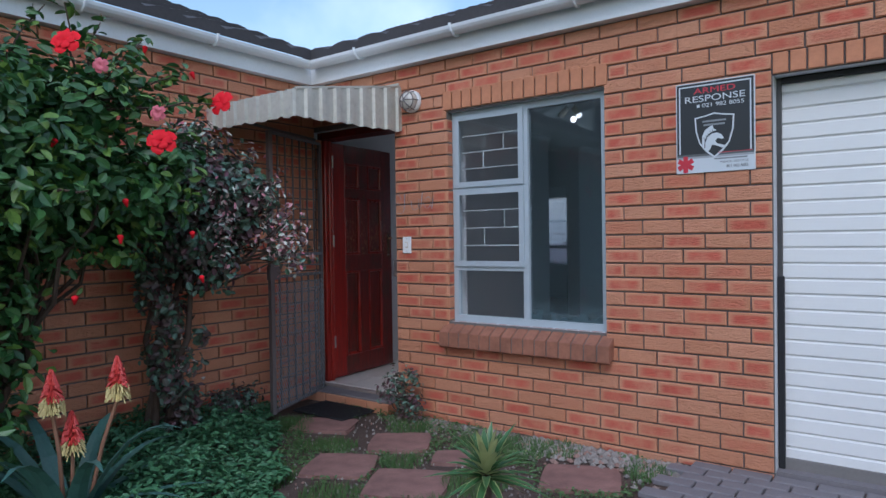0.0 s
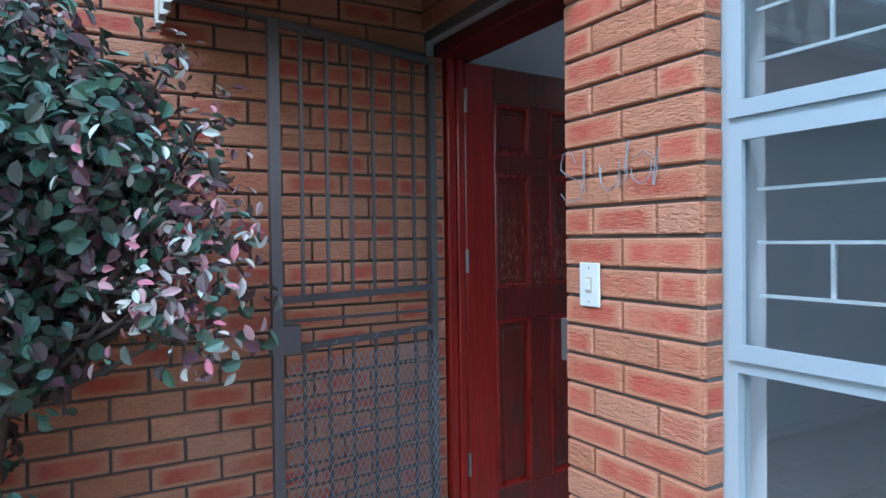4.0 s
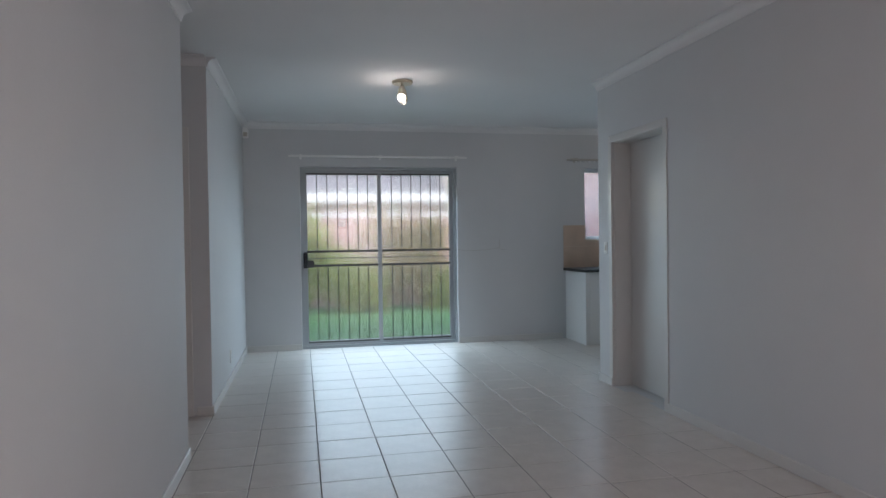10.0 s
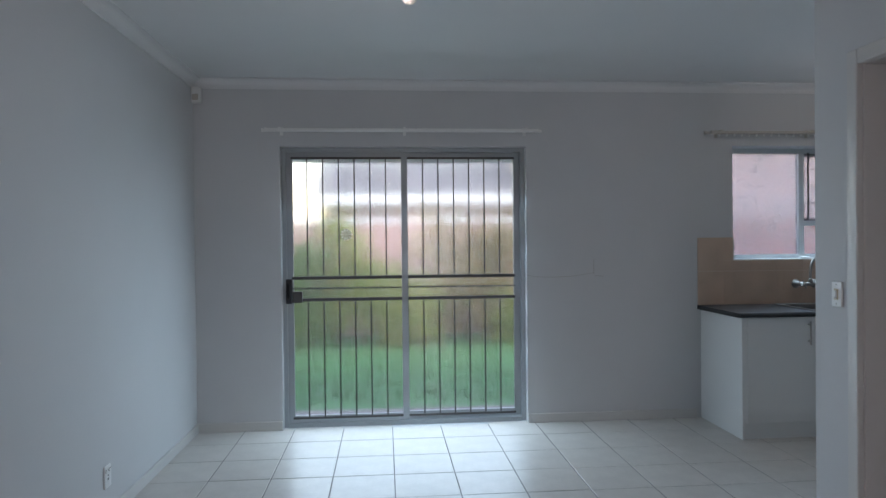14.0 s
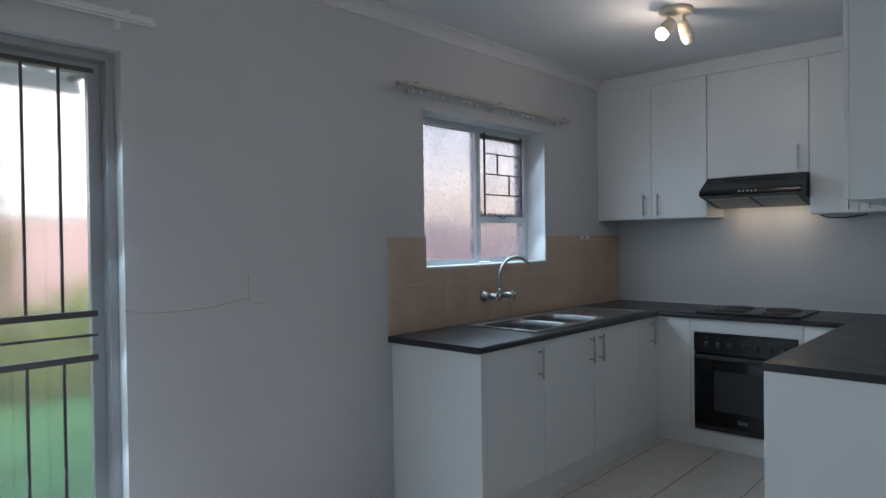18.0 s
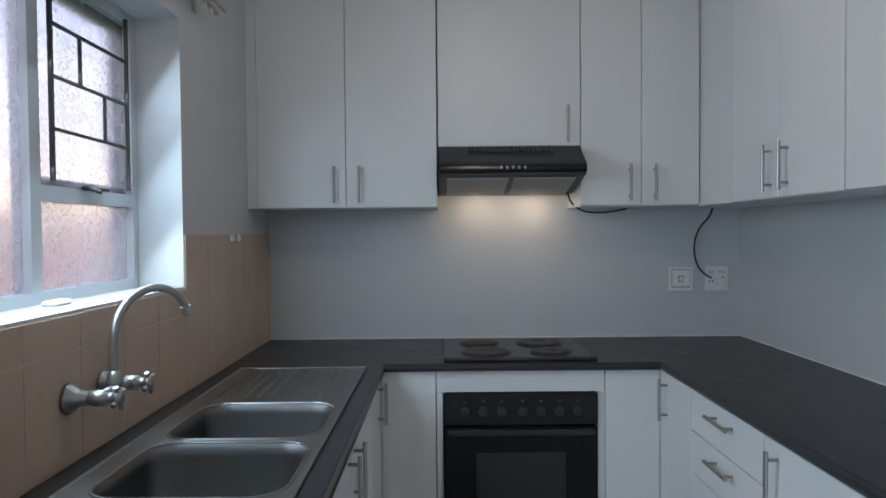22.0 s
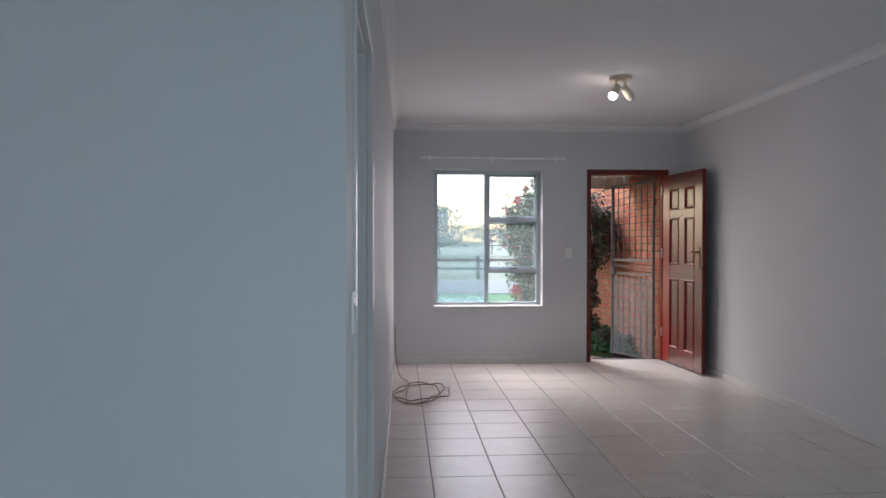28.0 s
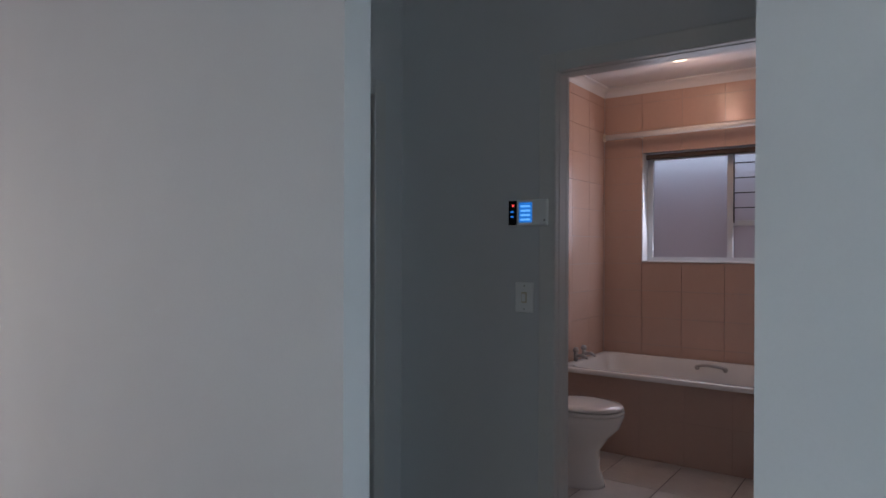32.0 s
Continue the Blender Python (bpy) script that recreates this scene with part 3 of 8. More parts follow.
structure("wall_kitchen_end", wall(bmesh.new(), "y", KY0 - 0.106, BY, KX1, KX1 + 0.2, -0.05, CEIL), M_PAINT, "off-white kitchen end wall behind the hob", "wall")
structure("wall_lobby", wall(bmesh.new(), "y", 3.85, STUB, PX - 0.104, PX, -0.05, CEIL, ((4.628, 5.42, 0.0, 2.06),)), M_PAINT, "off-white lobby wall with the bathroom doorway", "wall")
structure("wall_lobby_front", wall(bmesh.new(), "x", PX - 0.104, LX0 - 0.103, 3.75, 3.85, -0.05, CEIL, ((-1.12, -0.40, 0.0, 2.03),)), M_PAINT, "off-white lobby wall with a dark doorway", "wall")
structure("wall_lobby_back", wall(bmesh.new(), "x", PX - 0.104, LX0 - 0.103, STUB, STUB + 0.104, -0.05, CEIL, ((-1.10, -0.36, 0.0, 2.03),)), M_PAINT, "off-white lobby wall with the bedroom doorway", "wall")
structure("wall_bathroom_out", wall(bmesh.new(), "y", BY0, BY1, BX0 - 0.22, BX0, -0.05, CEIL, (BATH_WIN,)), M_PAINT, "outer bathroom wall with a frosted window", "wall")
structure("wall_bathroom_head", wall(bmesh.new(), "x", BX0, PX - 0.104, BY0 - 0.1, BY0, -0.05, CEIL), M_PAINT, "bathroom wall behind the taps", "wall")
structure("wall_bathroom_foot", wall(bmesh.new(), "x", BX0, PX - 0.104, BY1, BY1 + 0.1, -0.05, CEIL), M_PAINT, "bathroom wall at the bath's foot", "wall")
structure("wall_bedroom_side", wall(bmesh.new(), "y", BY1 + 0.1, BY, -3.95, -3.85, -0.05, CEIL), M_PAINT, "plain bedroom side wall", "wall")
structure("wall_front_bedroom", wall(bmesh.new(), "y", FY, 3.75, -3.95, -3.85, -0.05, CEIL), M_PAINT, "plain far wall of the front bedroom", "wall")
structure("wall_wing", wall(bmesh.new(), "y", -7.0, 0.012, -0.22, -0.012, -0.3, CEIL), M_MORTAR, "backing of the brick bedroom wing", "wall")
structure("wall_garage_end", wall(bmesh.new(), "y", FY, KY0 - 0.106, 6.4, 6.6, -0.3, CEIL), M_PAINT, "garage end wall", "wall")
structure("wall_wing_far", wall(bmesh.new(), "x", -4.0, -0.22, -7.0, -6.8, -0.3, CEIL), M_MORTAR, "end of the bedroom wing", "wall")
structure("wall_wing_back", wall(bmesh.new(), "y", -6.8, FY, -4.0, -3.9, -0.3, CEIL), M_MORTAR, "far side of the bedroom wing", "wall")
structure("ceiling", box(boxed(-4.1, 0.0, CEIL, 6.6, OUT, CEIL + 0.05), -4.0, -7.0, CEIL, -0.05, -0.001, CEIL + 0.05), M_CEIL, "plain white painted ceiling", "ceiling")

# cornice: a coved strip under the ceiling
def cornice(bm, p0, p1, out, size=0.068):
    """Along a wall from p0 to p1; out: the way into the room."""
    p0, p1, o = Vector((*p0, CEIL)), Vector((*p1, CEIL)), Vector((*out, 0))
    prof = [(0, 0), (size, 0), (size, -0.010)] + [(size - 0.006 - (size - 0.018) * math.sin(a), -0.012 - (size - 0.022) * (1 - math.cos(a))) for a in (0.3, 0.6, 0.9, 1.2, 1.5)] + [(0.010, -size), (0, -size)]
    rows = [[bm.verts.new(p + o * u + Vector((0, 0, v))) for u, v in prof] for p in (p0, p1)]
    for i in range(len(prof)):
        j = (i + 1) % len(prof)
        bm.faces.new((rows[0][i], rows[0][j], rows[1][j], rows[1][i]))
    bm.faces.new(rows[0])
    bm.faces.new(rows[1][::-1])


bm = bmesh.new()
for run in (((LX0, FY), (LX0, NEAR), (1, 0)), ((LX0, STUB), (LX0, BY), (1, 0)), ((LX0, BY), (KX1, BY), (0, -1)), ((LX0, FY), (LX1, FY), (0, 1)),
            ((LX1, FY), (LX1, KY0), (-1, 0)), ((LX1, KY0), (KX1, KY0), (0, 1)), ((LX0 - 0.103, NEAR), (LX0, NEAR), (0, 1)), ((LX0 - 0.103, STUB), (LX0, STUB), (0, -1)),
            ((PX, 3.85), (PX, STUB), (1, 0)), ((PX, 3.85), (LX0 - 0.103, 3.85), (0, 1)), ((PX, STUB), (LX0 - 0.103, STUB), (0, -1)), ((LX0 - 0.103, 3.85), (LX0 - 0.103, NEAR), (-1, 0)),
            ((BX0, BY0), (BX0, BY1), (1, 0)), ((BX0, BY0), (PX - 0.104, BY0), (0, 1)), ((BX0, BY1), (PX - 0.104, BY1), (0, -1)), ((KX1, KY0), (KX1, 6.2), (-1, 0))):
    cornice(bm, *run)
structure("trim_cornice", bm, M_CEIL, "white coved plaster cornice round the rooms", "cornice")

# skirting
bm = bmesh.new()
for x0, y0, x1, y1 in ((LX0, FY, LX0 + 0.014, NEAR), (LX0, STUB, LX0 + 0.014, BY), (LX0, BY - 0.014, SLIDER[0], BY), (SLIDER[1], BY - 0.014, 3.63, BY), (0.93, FY, LX1, FY + 0.014),
                       (LX1 - 0.014, FY, LX1, 4.82), (LX1 - 0.014, 5.68, LX1, KY0), (LX0 - 0.103, NEAR, LX0 + 0.014, NEAR + 0.014), (LX0 - 0.103, STUB - 0.014, LX0 + 0.014, STUB),
                       (LX1 - 0.014, KY0, 4.07, KY0 + 0.014), (PX, 3.85, PX + 0.014, 4.60), (-3.85, BY - 0.014, -0.275, BY)):
    box(bm, x0, y0, 0, x1, y1, 0.07, bevel=0.004)
structure("baseboard", bm, M_TRIM, "low off-white skirting along the walls", "skirting")

# floors
structure("floor", boxed(-1.42, 0.10, -0.12, KX1 + 0.1, OUT - 0.02, -0.0022), M_FGROUT, "grey-jointed bed of the tiled living room floor", "floor")
structure("floor_bedrooms", wall(bmesh.new(), "x", -3.9, -0.276, STUB + 0.104, BY, -0.1, 0.004), M_CARPET, "brown carpet of the bedroom", "floor")
structure("floor_front_bedroom", boxed(-3.9, FY, -0.1, -0.276, 3.75, 0.004), M_CARPET, "brown carpet of the front bedroom", "floor")
structure("floor_bathroom", boxed(BX0, BY0, -0.1, PX - 0.104, BY1, -0.004), M_FGROUT, "bed of the bathroom floor tiles", "floor")
structure("floor_garage", boxed(LX1 + 0.106, 0.03, -0.2, 6.5, KY0 - 0.106, -0.06), M_PAVER, "garage concrete floor", "floor")

# outdoors
def ground_sheet():
    bm = bmesh.new()
    near = [i * 0.25 for i in range(-28, 49)]
    xs = [-900, -200, -60, -25, -12] + near + [18, 30, 70, 220, 900]
    ys = [-900, -250, -90, -45, -28, -20, -15] + [i * 0.25 for i in range(-44, 5)] + [3, 6, 8.6, 9.5, 11, 14, 18, 25, 60, 220, 900]
    grid = [[bm.verts.new((x, y, GROUND + (0.018 * noise.noise(Vector((x * 1.7, y * 1.7, 0))) if -7 < x < 3.0 and -9 < y < 0.2 else 0))) for x in xs] for y in ys]
    for j in range(len(ys) - 1):
        for i in range(len(xs) - 1):
            f = bm.faces.new((grid[j][i], grid[j][i + 1], grid[j + 1][i + 1], grid[j + 1][i]))
            mx, my = (xs[i] + xs[i + 1]) / 2, (ys[j] + ys[j + 1]) / 2
            f.material_index = 0 if -7 < mx < 3.2 and -5.5 < my < 0.3 else 2 if my < -15 else 1
    return bm


structure("ground", ground_sheet(), [M_SOIL, M_LAWN, M_FIELD], "garden soil by the door, grass and a pale field beyond", "ground")
structure("road", boxed(-60, -15.5, -0.30, 60, -10.5, -0.095), M_ASPHALT, "grey street beyond the front garden", "road")

# eaves and roof
def roof():
    bm = bmesh.new()
    def slope(eave0, eave1, up, rise, run, courses):
        e0, e1, u = Vector(eave0), Vector(eave1), Vector(up)
        d = e1 - e0
        for c in range(courses):
            a = c * run / courses
            b2 = a + run / courses * 1.06
            cols = max(1, int(d.length / 0.30))
            for k in range(cols):
                p, q = e0 + d * (k / cols), e0 + d * ((k + 1) / cols)
                pts = []
                for s in range(5):
                    w = s / 4
                    lift = 0.035 * math.sin(w * math.pi)
                    base = p.lerp(q, w)
                    pts.append((base + u * a + Vector((0, 0, rise * a + 0.055 + lift)), base + u * b2 + Vector((0, 0, rise * b2 + 0.02 + lift)), base + u * a + Vector((0, 0, rise * a + 0.0))))
                vs = [[bm.verts.new(v) for v in row] for row in pts]
                for m0, m1 in zip(vs, vs[1:]):
                    bm.faces.new((m0[0], m1[0], m1[1], m0[1]))
                    bm.faces.new((m0[2], m1[2], m1[0], m0[0]))
    slope((0.0, -0.10, 2.70), (8.0, -0.10, 2.70), (0, 1, 0), 0.42, 4.2, 14)
    slope((0.10, -7.0, 2.70), (0.10, 0.0, 2.70), (-1, 0, 0), 0.42, 2.4, 8)
    slope((8.0, 8.9, 2.66), (-4.2, 8.9, 2.66), (0, -1, 0), 0.42, 4.2, 6)
    return bm


rf = structure("roof", None, None, "dark grey concrete roof tiles above the eaves", "roof")
part("tiles", roof(), M_ROOF, rf)
bm = bmesh.new()
box(bm, -0.02, -0.085, 2.50, 8.0, -0.060, 2.70)
box(bm, 0.055, -7.0, 2.50, 0.08, -0.06, 2.70)
box(bm, 0.0, -0.062, 2.50, 8.0, 0.03, 2.512)
box(bm, -0.02, -7.0, 2.50, 0.057, -0.06, 2.512)
structure("trim_fascia", bm, M_FASCIA, "white painted fascia board under the eaves", "fascia")


def gutter(name, p0, p1, out):
    th = thing(name, p0, "white half-round gutter under the roof edge", "gutter", "gutters along the eaves")
    p0, p1, o = Vector(p0), Vector(p1), Vector(out)
    prof = [(0.055 * math.cos(a), 0.055 * math.sin(a)) for a in [math.pi + i * math.pi / 8 for i in range(9)]]
    prof += [(0.050 * math.cos(a), 0.050 * math.sin(a)) for a in [math.tau - i * math.pi / 8 for i in range(9)]]
    bm = bmesh.new()
    rows = [[bm.verts.new(p + o * (u + 0.06) + Vector((0, 0, v))) for u, v in prof] for p in (p0, p1)]
    for i in range(len(prof)):
        j = (i + 1) % len(prof)
        bm.faces.new((rows[0][i], rows[0][j], rows[1][j], rows[1][i]))
    bm.faces.new(rows[0])
    bm.faces.new(rows[1])
    part("channel", bm, M_FASCIA, th)
    d = (p1 - p0)
    for k in range(1, int(d.length / 0.9) + 1):
        c = p0 + d.normalized() * (k * 0.9 - 0.35) + o * 0.06
        b2 = bmesh.new()
        tube(b2, [c + o * (0.062 * math.cos(a)) + Vector((0, 0, 0.062 * math.sin(a))) for a in [math.pi * 0.95 + i * math.pi * 1.1 / 8 for i in range(9)]], 0.011, 6)
        part("bracket", b2, M_FASCIA, th)
    return th


gutter("gutter", (0.14, -0.086, 2.66), (8.0, -0.086, 2.66), (0, -1, 0))
gutter("gutter", (0.081, -7.0, 2.66), (0.081, -0.15, 2.66), (1, 0, 0))

# ---- front door, gate, canopy, window, garage door ----
def front_door():
    fr = thing("door_frame", (0.45, 0.13, 0), "glossy dark red stained timber door frame", "door frame")
    part("jamb", boxed(-0.003, 0.085, -0.02, 0.044, 0.127, 2.065, bevel=0.006), M_WOOD, fr)
    part("jamb_stop", boxed(-0.003, 0.129, -0.02, 0.050, 0.165, 2.065, bevel=0.006), M_WOOD, fr)
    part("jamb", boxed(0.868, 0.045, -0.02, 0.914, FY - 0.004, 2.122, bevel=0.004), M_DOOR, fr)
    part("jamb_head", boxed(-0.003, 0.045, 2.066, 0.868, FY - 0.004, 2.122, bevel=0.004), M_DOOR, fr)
    part("sill_board", boxed(-0.003, 0.03, -0.045, 0.914, 0.20, -0.006, bevel=0.004), plain("worn_grey_sill", (0.24, 0.19, 0.17), 0.8, vary=0.2, grain=40, stain=8, bump=0.3), fr, "worn grey door sill")
    d = thing("front_door", (0.045, 0.168, 0.012), "open dark red six-panel timber door, varnish flaked in the middle", "door")
    X0, X1 = 0.000, 0.042
    Y = (0.172, 0.330, 0.532, 0.655, 0.857, 1.012)
    Z = (0.012, 0.185, 0.935, 1.082, 1.588, 1.672, 1.895, 2.055)
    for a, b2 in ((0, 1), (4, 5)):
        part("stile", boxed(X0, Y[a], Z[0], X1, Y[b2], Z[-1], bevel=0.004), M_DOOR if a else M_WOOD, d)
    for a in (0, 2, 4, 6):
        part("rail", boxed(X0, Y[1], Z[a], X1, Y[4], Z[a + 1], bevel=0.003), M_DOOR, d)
    for a in (1, 3, 5):
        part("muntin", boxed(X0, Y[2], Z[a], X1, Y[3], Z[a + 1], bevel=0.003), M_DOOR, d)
        for y0, y1 in ((Y[1], Y[2]), (Y[3], Y[4])):
            def bordered(profile, filled):
                bm = bmesh.new()
                for sgn, face in ((1, X1), (-1, X0)):
                    rings = []
                    for inset, depth in profile:
                        x = face - sgn * depth
                        rings.append([bm.verts.new((x, yy, zz)) for yy, zz in ((y0 + inset, Z[a] + inset), (y1 - inset, Z[a] + inset), (y1 - inset, Z[a + 1] - inset), (y0 + inset, Z[a + 1] - inset))])
                    for u, v in zip(rings, rings[1:]):
                        for k in range(4):
                            bm.faces.new((u[k], u[(k + 1) % 4], v[(k + 1) % 4], v[k]))
                    if filled:
                        bm.faces.new(rings[-1])
                return bm
            part("moulding", bordered(((-0.003, 0.003), (-0.003, -0.002), (0.002, -0.006), (0.009, -0.007), (0.016, -0.004), (0.021, 0.004), (0.024, 0.013)), False), M_MOULD, d, "glossy red rounded moulding")
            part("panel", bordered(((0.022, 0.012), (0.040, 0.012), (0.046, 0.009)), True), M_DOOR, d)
    hp = part("handle_plate", boxed(X1, 0.936, 1.05, X1 + 0.006, 0.976, 1.27, bevel=0.003), M_BRASS, d, "worn brass lock plate")
    part("lever", tubed([(X1 + 0.004, 0.956, 1.225), (X1 + 0.042, 0.956, 1.225), (X1 + 0.052, 0.945, 1.225), (X1 + 0.053, 0.925, 1.228), (X1 + 0.050, 0.895, 1.220)], [0.009, 0.009, 0.010, 0.008, 0.007], 10), M_COPPER, hp, "copper-coloured lever handle", smooth=True)
    part("keyhole", lathed([(0.006, 0), (0.006, 0.002)], (X1 + 0.006, 0.956, 1.125), (1, 0, 0), 10), M_BLACKM, hp)
    for z in (1.07, 1.25):
        for y in (0.945, 0.967):
            part("screw", lathed([(0.004, 0), (0.003, 0.002)], (X1 + 0.006, y, z), (1, 0, 0), 8), M_CHROME, hp)
    part("handle_plate", boxed(X0 - 0.006, 0.936, 1.05, X0, 0.976, 1.27, bevel=0.003), M_CHROME, d, "silver lock plate")
    part("lever", tubed([(X0 - 0.004, 0.956, 1.225), (X0 - 0.042, 0.956, 1.225), (X0 - 0.050, 0.90, 1.228), (X0 - 0.048, 0.845, 1.218)], 0.008, 10), M_CHROME, d, smooth=True)
    part("peephole", lathed([(0.011, 0), (0.011, 0.003), (0.006, 0.005)], (X1, 0.594, 1.612), (1, 0, 0), 14), M_BRASS, d, "small brass peephole")
    d.rotation_euler = (0, 0, radians(4.6))
    for z in (0.28, 1.155, 1.84):
        part("hinge", lathed([(0.008, 0), (0.008, 0.10)], (0.050, 0.1685, z), (0, 0, 1), 10), M_CHROME, d)


front_door()


def step():
    s = thing("door_step", (0.45, -0.08, GROUND), "low brick doorstep with a cement top", "step")
    part("tread", boxed(0.0, -0.115, GROUND + 0.07, 0.914, 0.04, -0.022, bevel=0.006), M_PAVER, s)
    for i in range(4):
        x = 0.004 + i * 0.2285
        part("brick", boxed(x, -0.128, GROUND - 0.03, x + 0.218, -0.02, GROUND + 0.073, bevel=0.004), M_BRICK, s)


step()


def gate():
    a, b2 = Vector((0.077, -0.010, 0)), Vector((0.322, -0.724, 0))
    g = thing("security_gate", (0.19, -0.36, -0.06), "open grey steel security gate with vertical bars and wire netting", "gate")
    up = lambda p, z: (p.x, p.y, z)
    d = b2 - a
    part("latch_post", bars_between(bmesh.new(), up(b2, -0.06), up(b2, 2.02), 0.034), M_GATE, g)
    part("hinge_stile", bars_between(bmesh.new(), up(a, -0.06), up(a, 2.02), 0.026), M_GATE, g)
    for za, zb, thick in ((2.020, 2.010, 0.022), (1.105, 1.107, 0.024), (1.012, 1.036, 0.012), (0.941, 0.945, 0.022), (-0.03, -0.045, 0.022)):
        part("rail", bars_between(bmesh.new(), up(a, za), up(b2, zb), thick), M_GATE, g)
    for k in range(1, 7):
        p = a + d * (k / 7)
        part("bar", bars_between(bmesh.new(), up(p, 1.116), up(p, 2.004), 0.011), M_GATE, g)
        part("bar", bars_between(bmesh.new(), up(p, -0.035), up(p, 0.933), 0.011), M_GATE, g)
    # thin level bars behind the netting
    for k in range(1, 9):
        z = -0.03 + 0.107 * k
        part("cross_bar", bars_between(bmesh.new(), up(a, z), up(b2, z), 0.007), M_GATE, g)
    q = a + d * 0.975
    part("lock_box", boxed(q.x - 0.021, q.y - 0.040, 0.925, q.x + 0.021, q.y + 0.060, 1.025, bevel=0.004), M_GATE, g, "steel lock box")
    for z in (0.25, 1.75):
        part("hinge", lathed([(0.010, 0), (0.010, 0.07)], (a.x - 0.02, a.y + 0.01, z), (0, 0, 1), 10), M_GATE, g)
    # hexagonal wire netting over the lower half
    n = d.normalized()
    side = Vector((n.y, -n.x, 0)) * -0.016
    bm = bmesh.new()
    pitch, step_z = 0.028, 0.024
    cols, rows = int(d.length / pitch), int(0.95 / step_z)
    for r in range(rows):
        for c in range(cols):
            u0 = (c + (0.5 if r % 2 else 0)) * pitch
            z0 = -0.04 + r * step_z
            if u0 > d.length - pitch:
                continue
            p0 = a + n * u0 + side
            for du in (-pitch / 2, pitch / 2):
                p1 = a + n * (u0 + du) + side
                v = [bm.verts.new(w) for w in ((p0.x, p0.y, z0), (p0.x + n.x * 0.003, p0.y + n.y * 0.003, z0), (p1.x + n.x * 0.003, p1.y + n.y * 0.003, z0 + step_z), (p1.x, p1.y, z0 + step_z))]
                bm.faces.new(v)
    net = part("wire_netting", bm, M_WIRE, g, "galvanised chicken wire")
    sol = net.modifiers.new("thickness", "SOLIDIFY")
    sol.thickness = 0.0018
    for k in range(8):
        p = a + d * ((k + 0.5) / 8)
        part("wire_tie", tubed([(p.x, p.y - 0.014, 0.930), (p.x + 0.016, p.y, 0.942), (p.x, p.y + 0.014, 0.956)], 0.0025, 6), M_WIRE, g)


gate()
kp = thing("gate_keeper", (0.9, 0.03, 0.95), "small grey steel gate keeper on the door jamb", "latch")
part("box", boxed(0.868, 0.005, 0.925, 0.914, 0.043, 1.055, bevel=0.004), M_GATE, kp)


def canopy():
    c = thing("door_canopy", (0.48, 0, 2.1), "weathered cream corrugated metal canopy over the door", "awning")
    # sloping ribbed roof
    def ribbed(name, path, fall, label=""):
        bm = bmesh.new()
        rows = [[bm.verts.new(p + f) for p in path] for f in (Vector((0, 0, 0)), fall)]
        for i in range(len(path) - 1):
            bm.faces.new((rows[0][i], rows[0][i + 1], rows[1][i + 1], rows[1][i]))
        ob = part(name, bm, M_AWN, c, label)
        s = ob.modifiers.new("thickness", "SOLIDIFY")
        s.thickness = 0.003
        return ob
    ZW, ZF, YF, XR = 2.352, 2.168, -1.03, 0.975
    ribs = 12
    pts = []
    for i in range(ribs):
        x = 0.005 + XR * i / ribs
        w = XR / ribs
        for u, h in ((0, 0), (0.58, 0), (0.66, 0.016), (0.92, 0.016)):
            pts.append(Vector((x + w * u, 0.0, ZW + h)))
    ribbed("roof_sheet", pts, Vector((0, YF, ZF - ZW)), "ribbed sloping roof sheet")
    # valance with scalloped lower edge, at the front and at the free side
    def valance(p0, p1, z_top, drop, n, out):
        p0, p1, out = Vector(p0), Vector(p1), Vector(out)
        bm = bmesh.new()
        prev = None
        for i in range(n):
            for u, h in ((0, 0), (0.55, 0), (0.63, 0.020), (0.94, 0.020), (1.0, 0.0)):
                w = (i + u) / n
                p = p0.lerp(p1, w) + out * h
                zt = z_top[0] + (z_top[1] - z_top[0]) * w
                zb = zt - (drop[0] + (drop[1] - drop[0]) * w) - 0.012 * math.sin(math.pi * min(1, max(0, u))) + (0.006 if i % 3 == 0 else 0)
                col = (bm.verts.new((p.x, p.y, zt + 0.006)), bm.verts.new((p.x, p.y, zb)))
                if prev:
                    bm.faces.new((prev[0], col[0], col[1], prev[1]))
                prev = col
        ob = part("valance", bm, M_AWN, c, "scalloped edge strip")
        s = ob.modifiers.new("thickness", "SOLIDIFY")
        s.thickness = 0.004
    valance((0.0, YF, 0), (XR, YF, 0), (ZF, ZF), (0.15, 0.165), 8, (0, -1, 0))
    valance((XR, YF, 0), (XR, -0.005, 0), (ZF, ZW), (0.165, 0.32), 8, (1, 0, 0))
    part("edge_trim", bars_between(bmesh.new(), (XR, YF, ZF + 0.014), (XR, -0.005, ZW + 0.016), 0.014), M_AWN, c)
    for x in (0.03, 0.94):
        part("support_arm", bars_between(bmesh.new(), (x, -0.01, 2.06), (x, YF + 0.03, ZF - 0.03), 0.018), M_GATE, c)
    part("wall_strip", boxed(0.0, -0.03, 2.35, XR, -0.018, 2.39), M_AWN, c)


canopy()


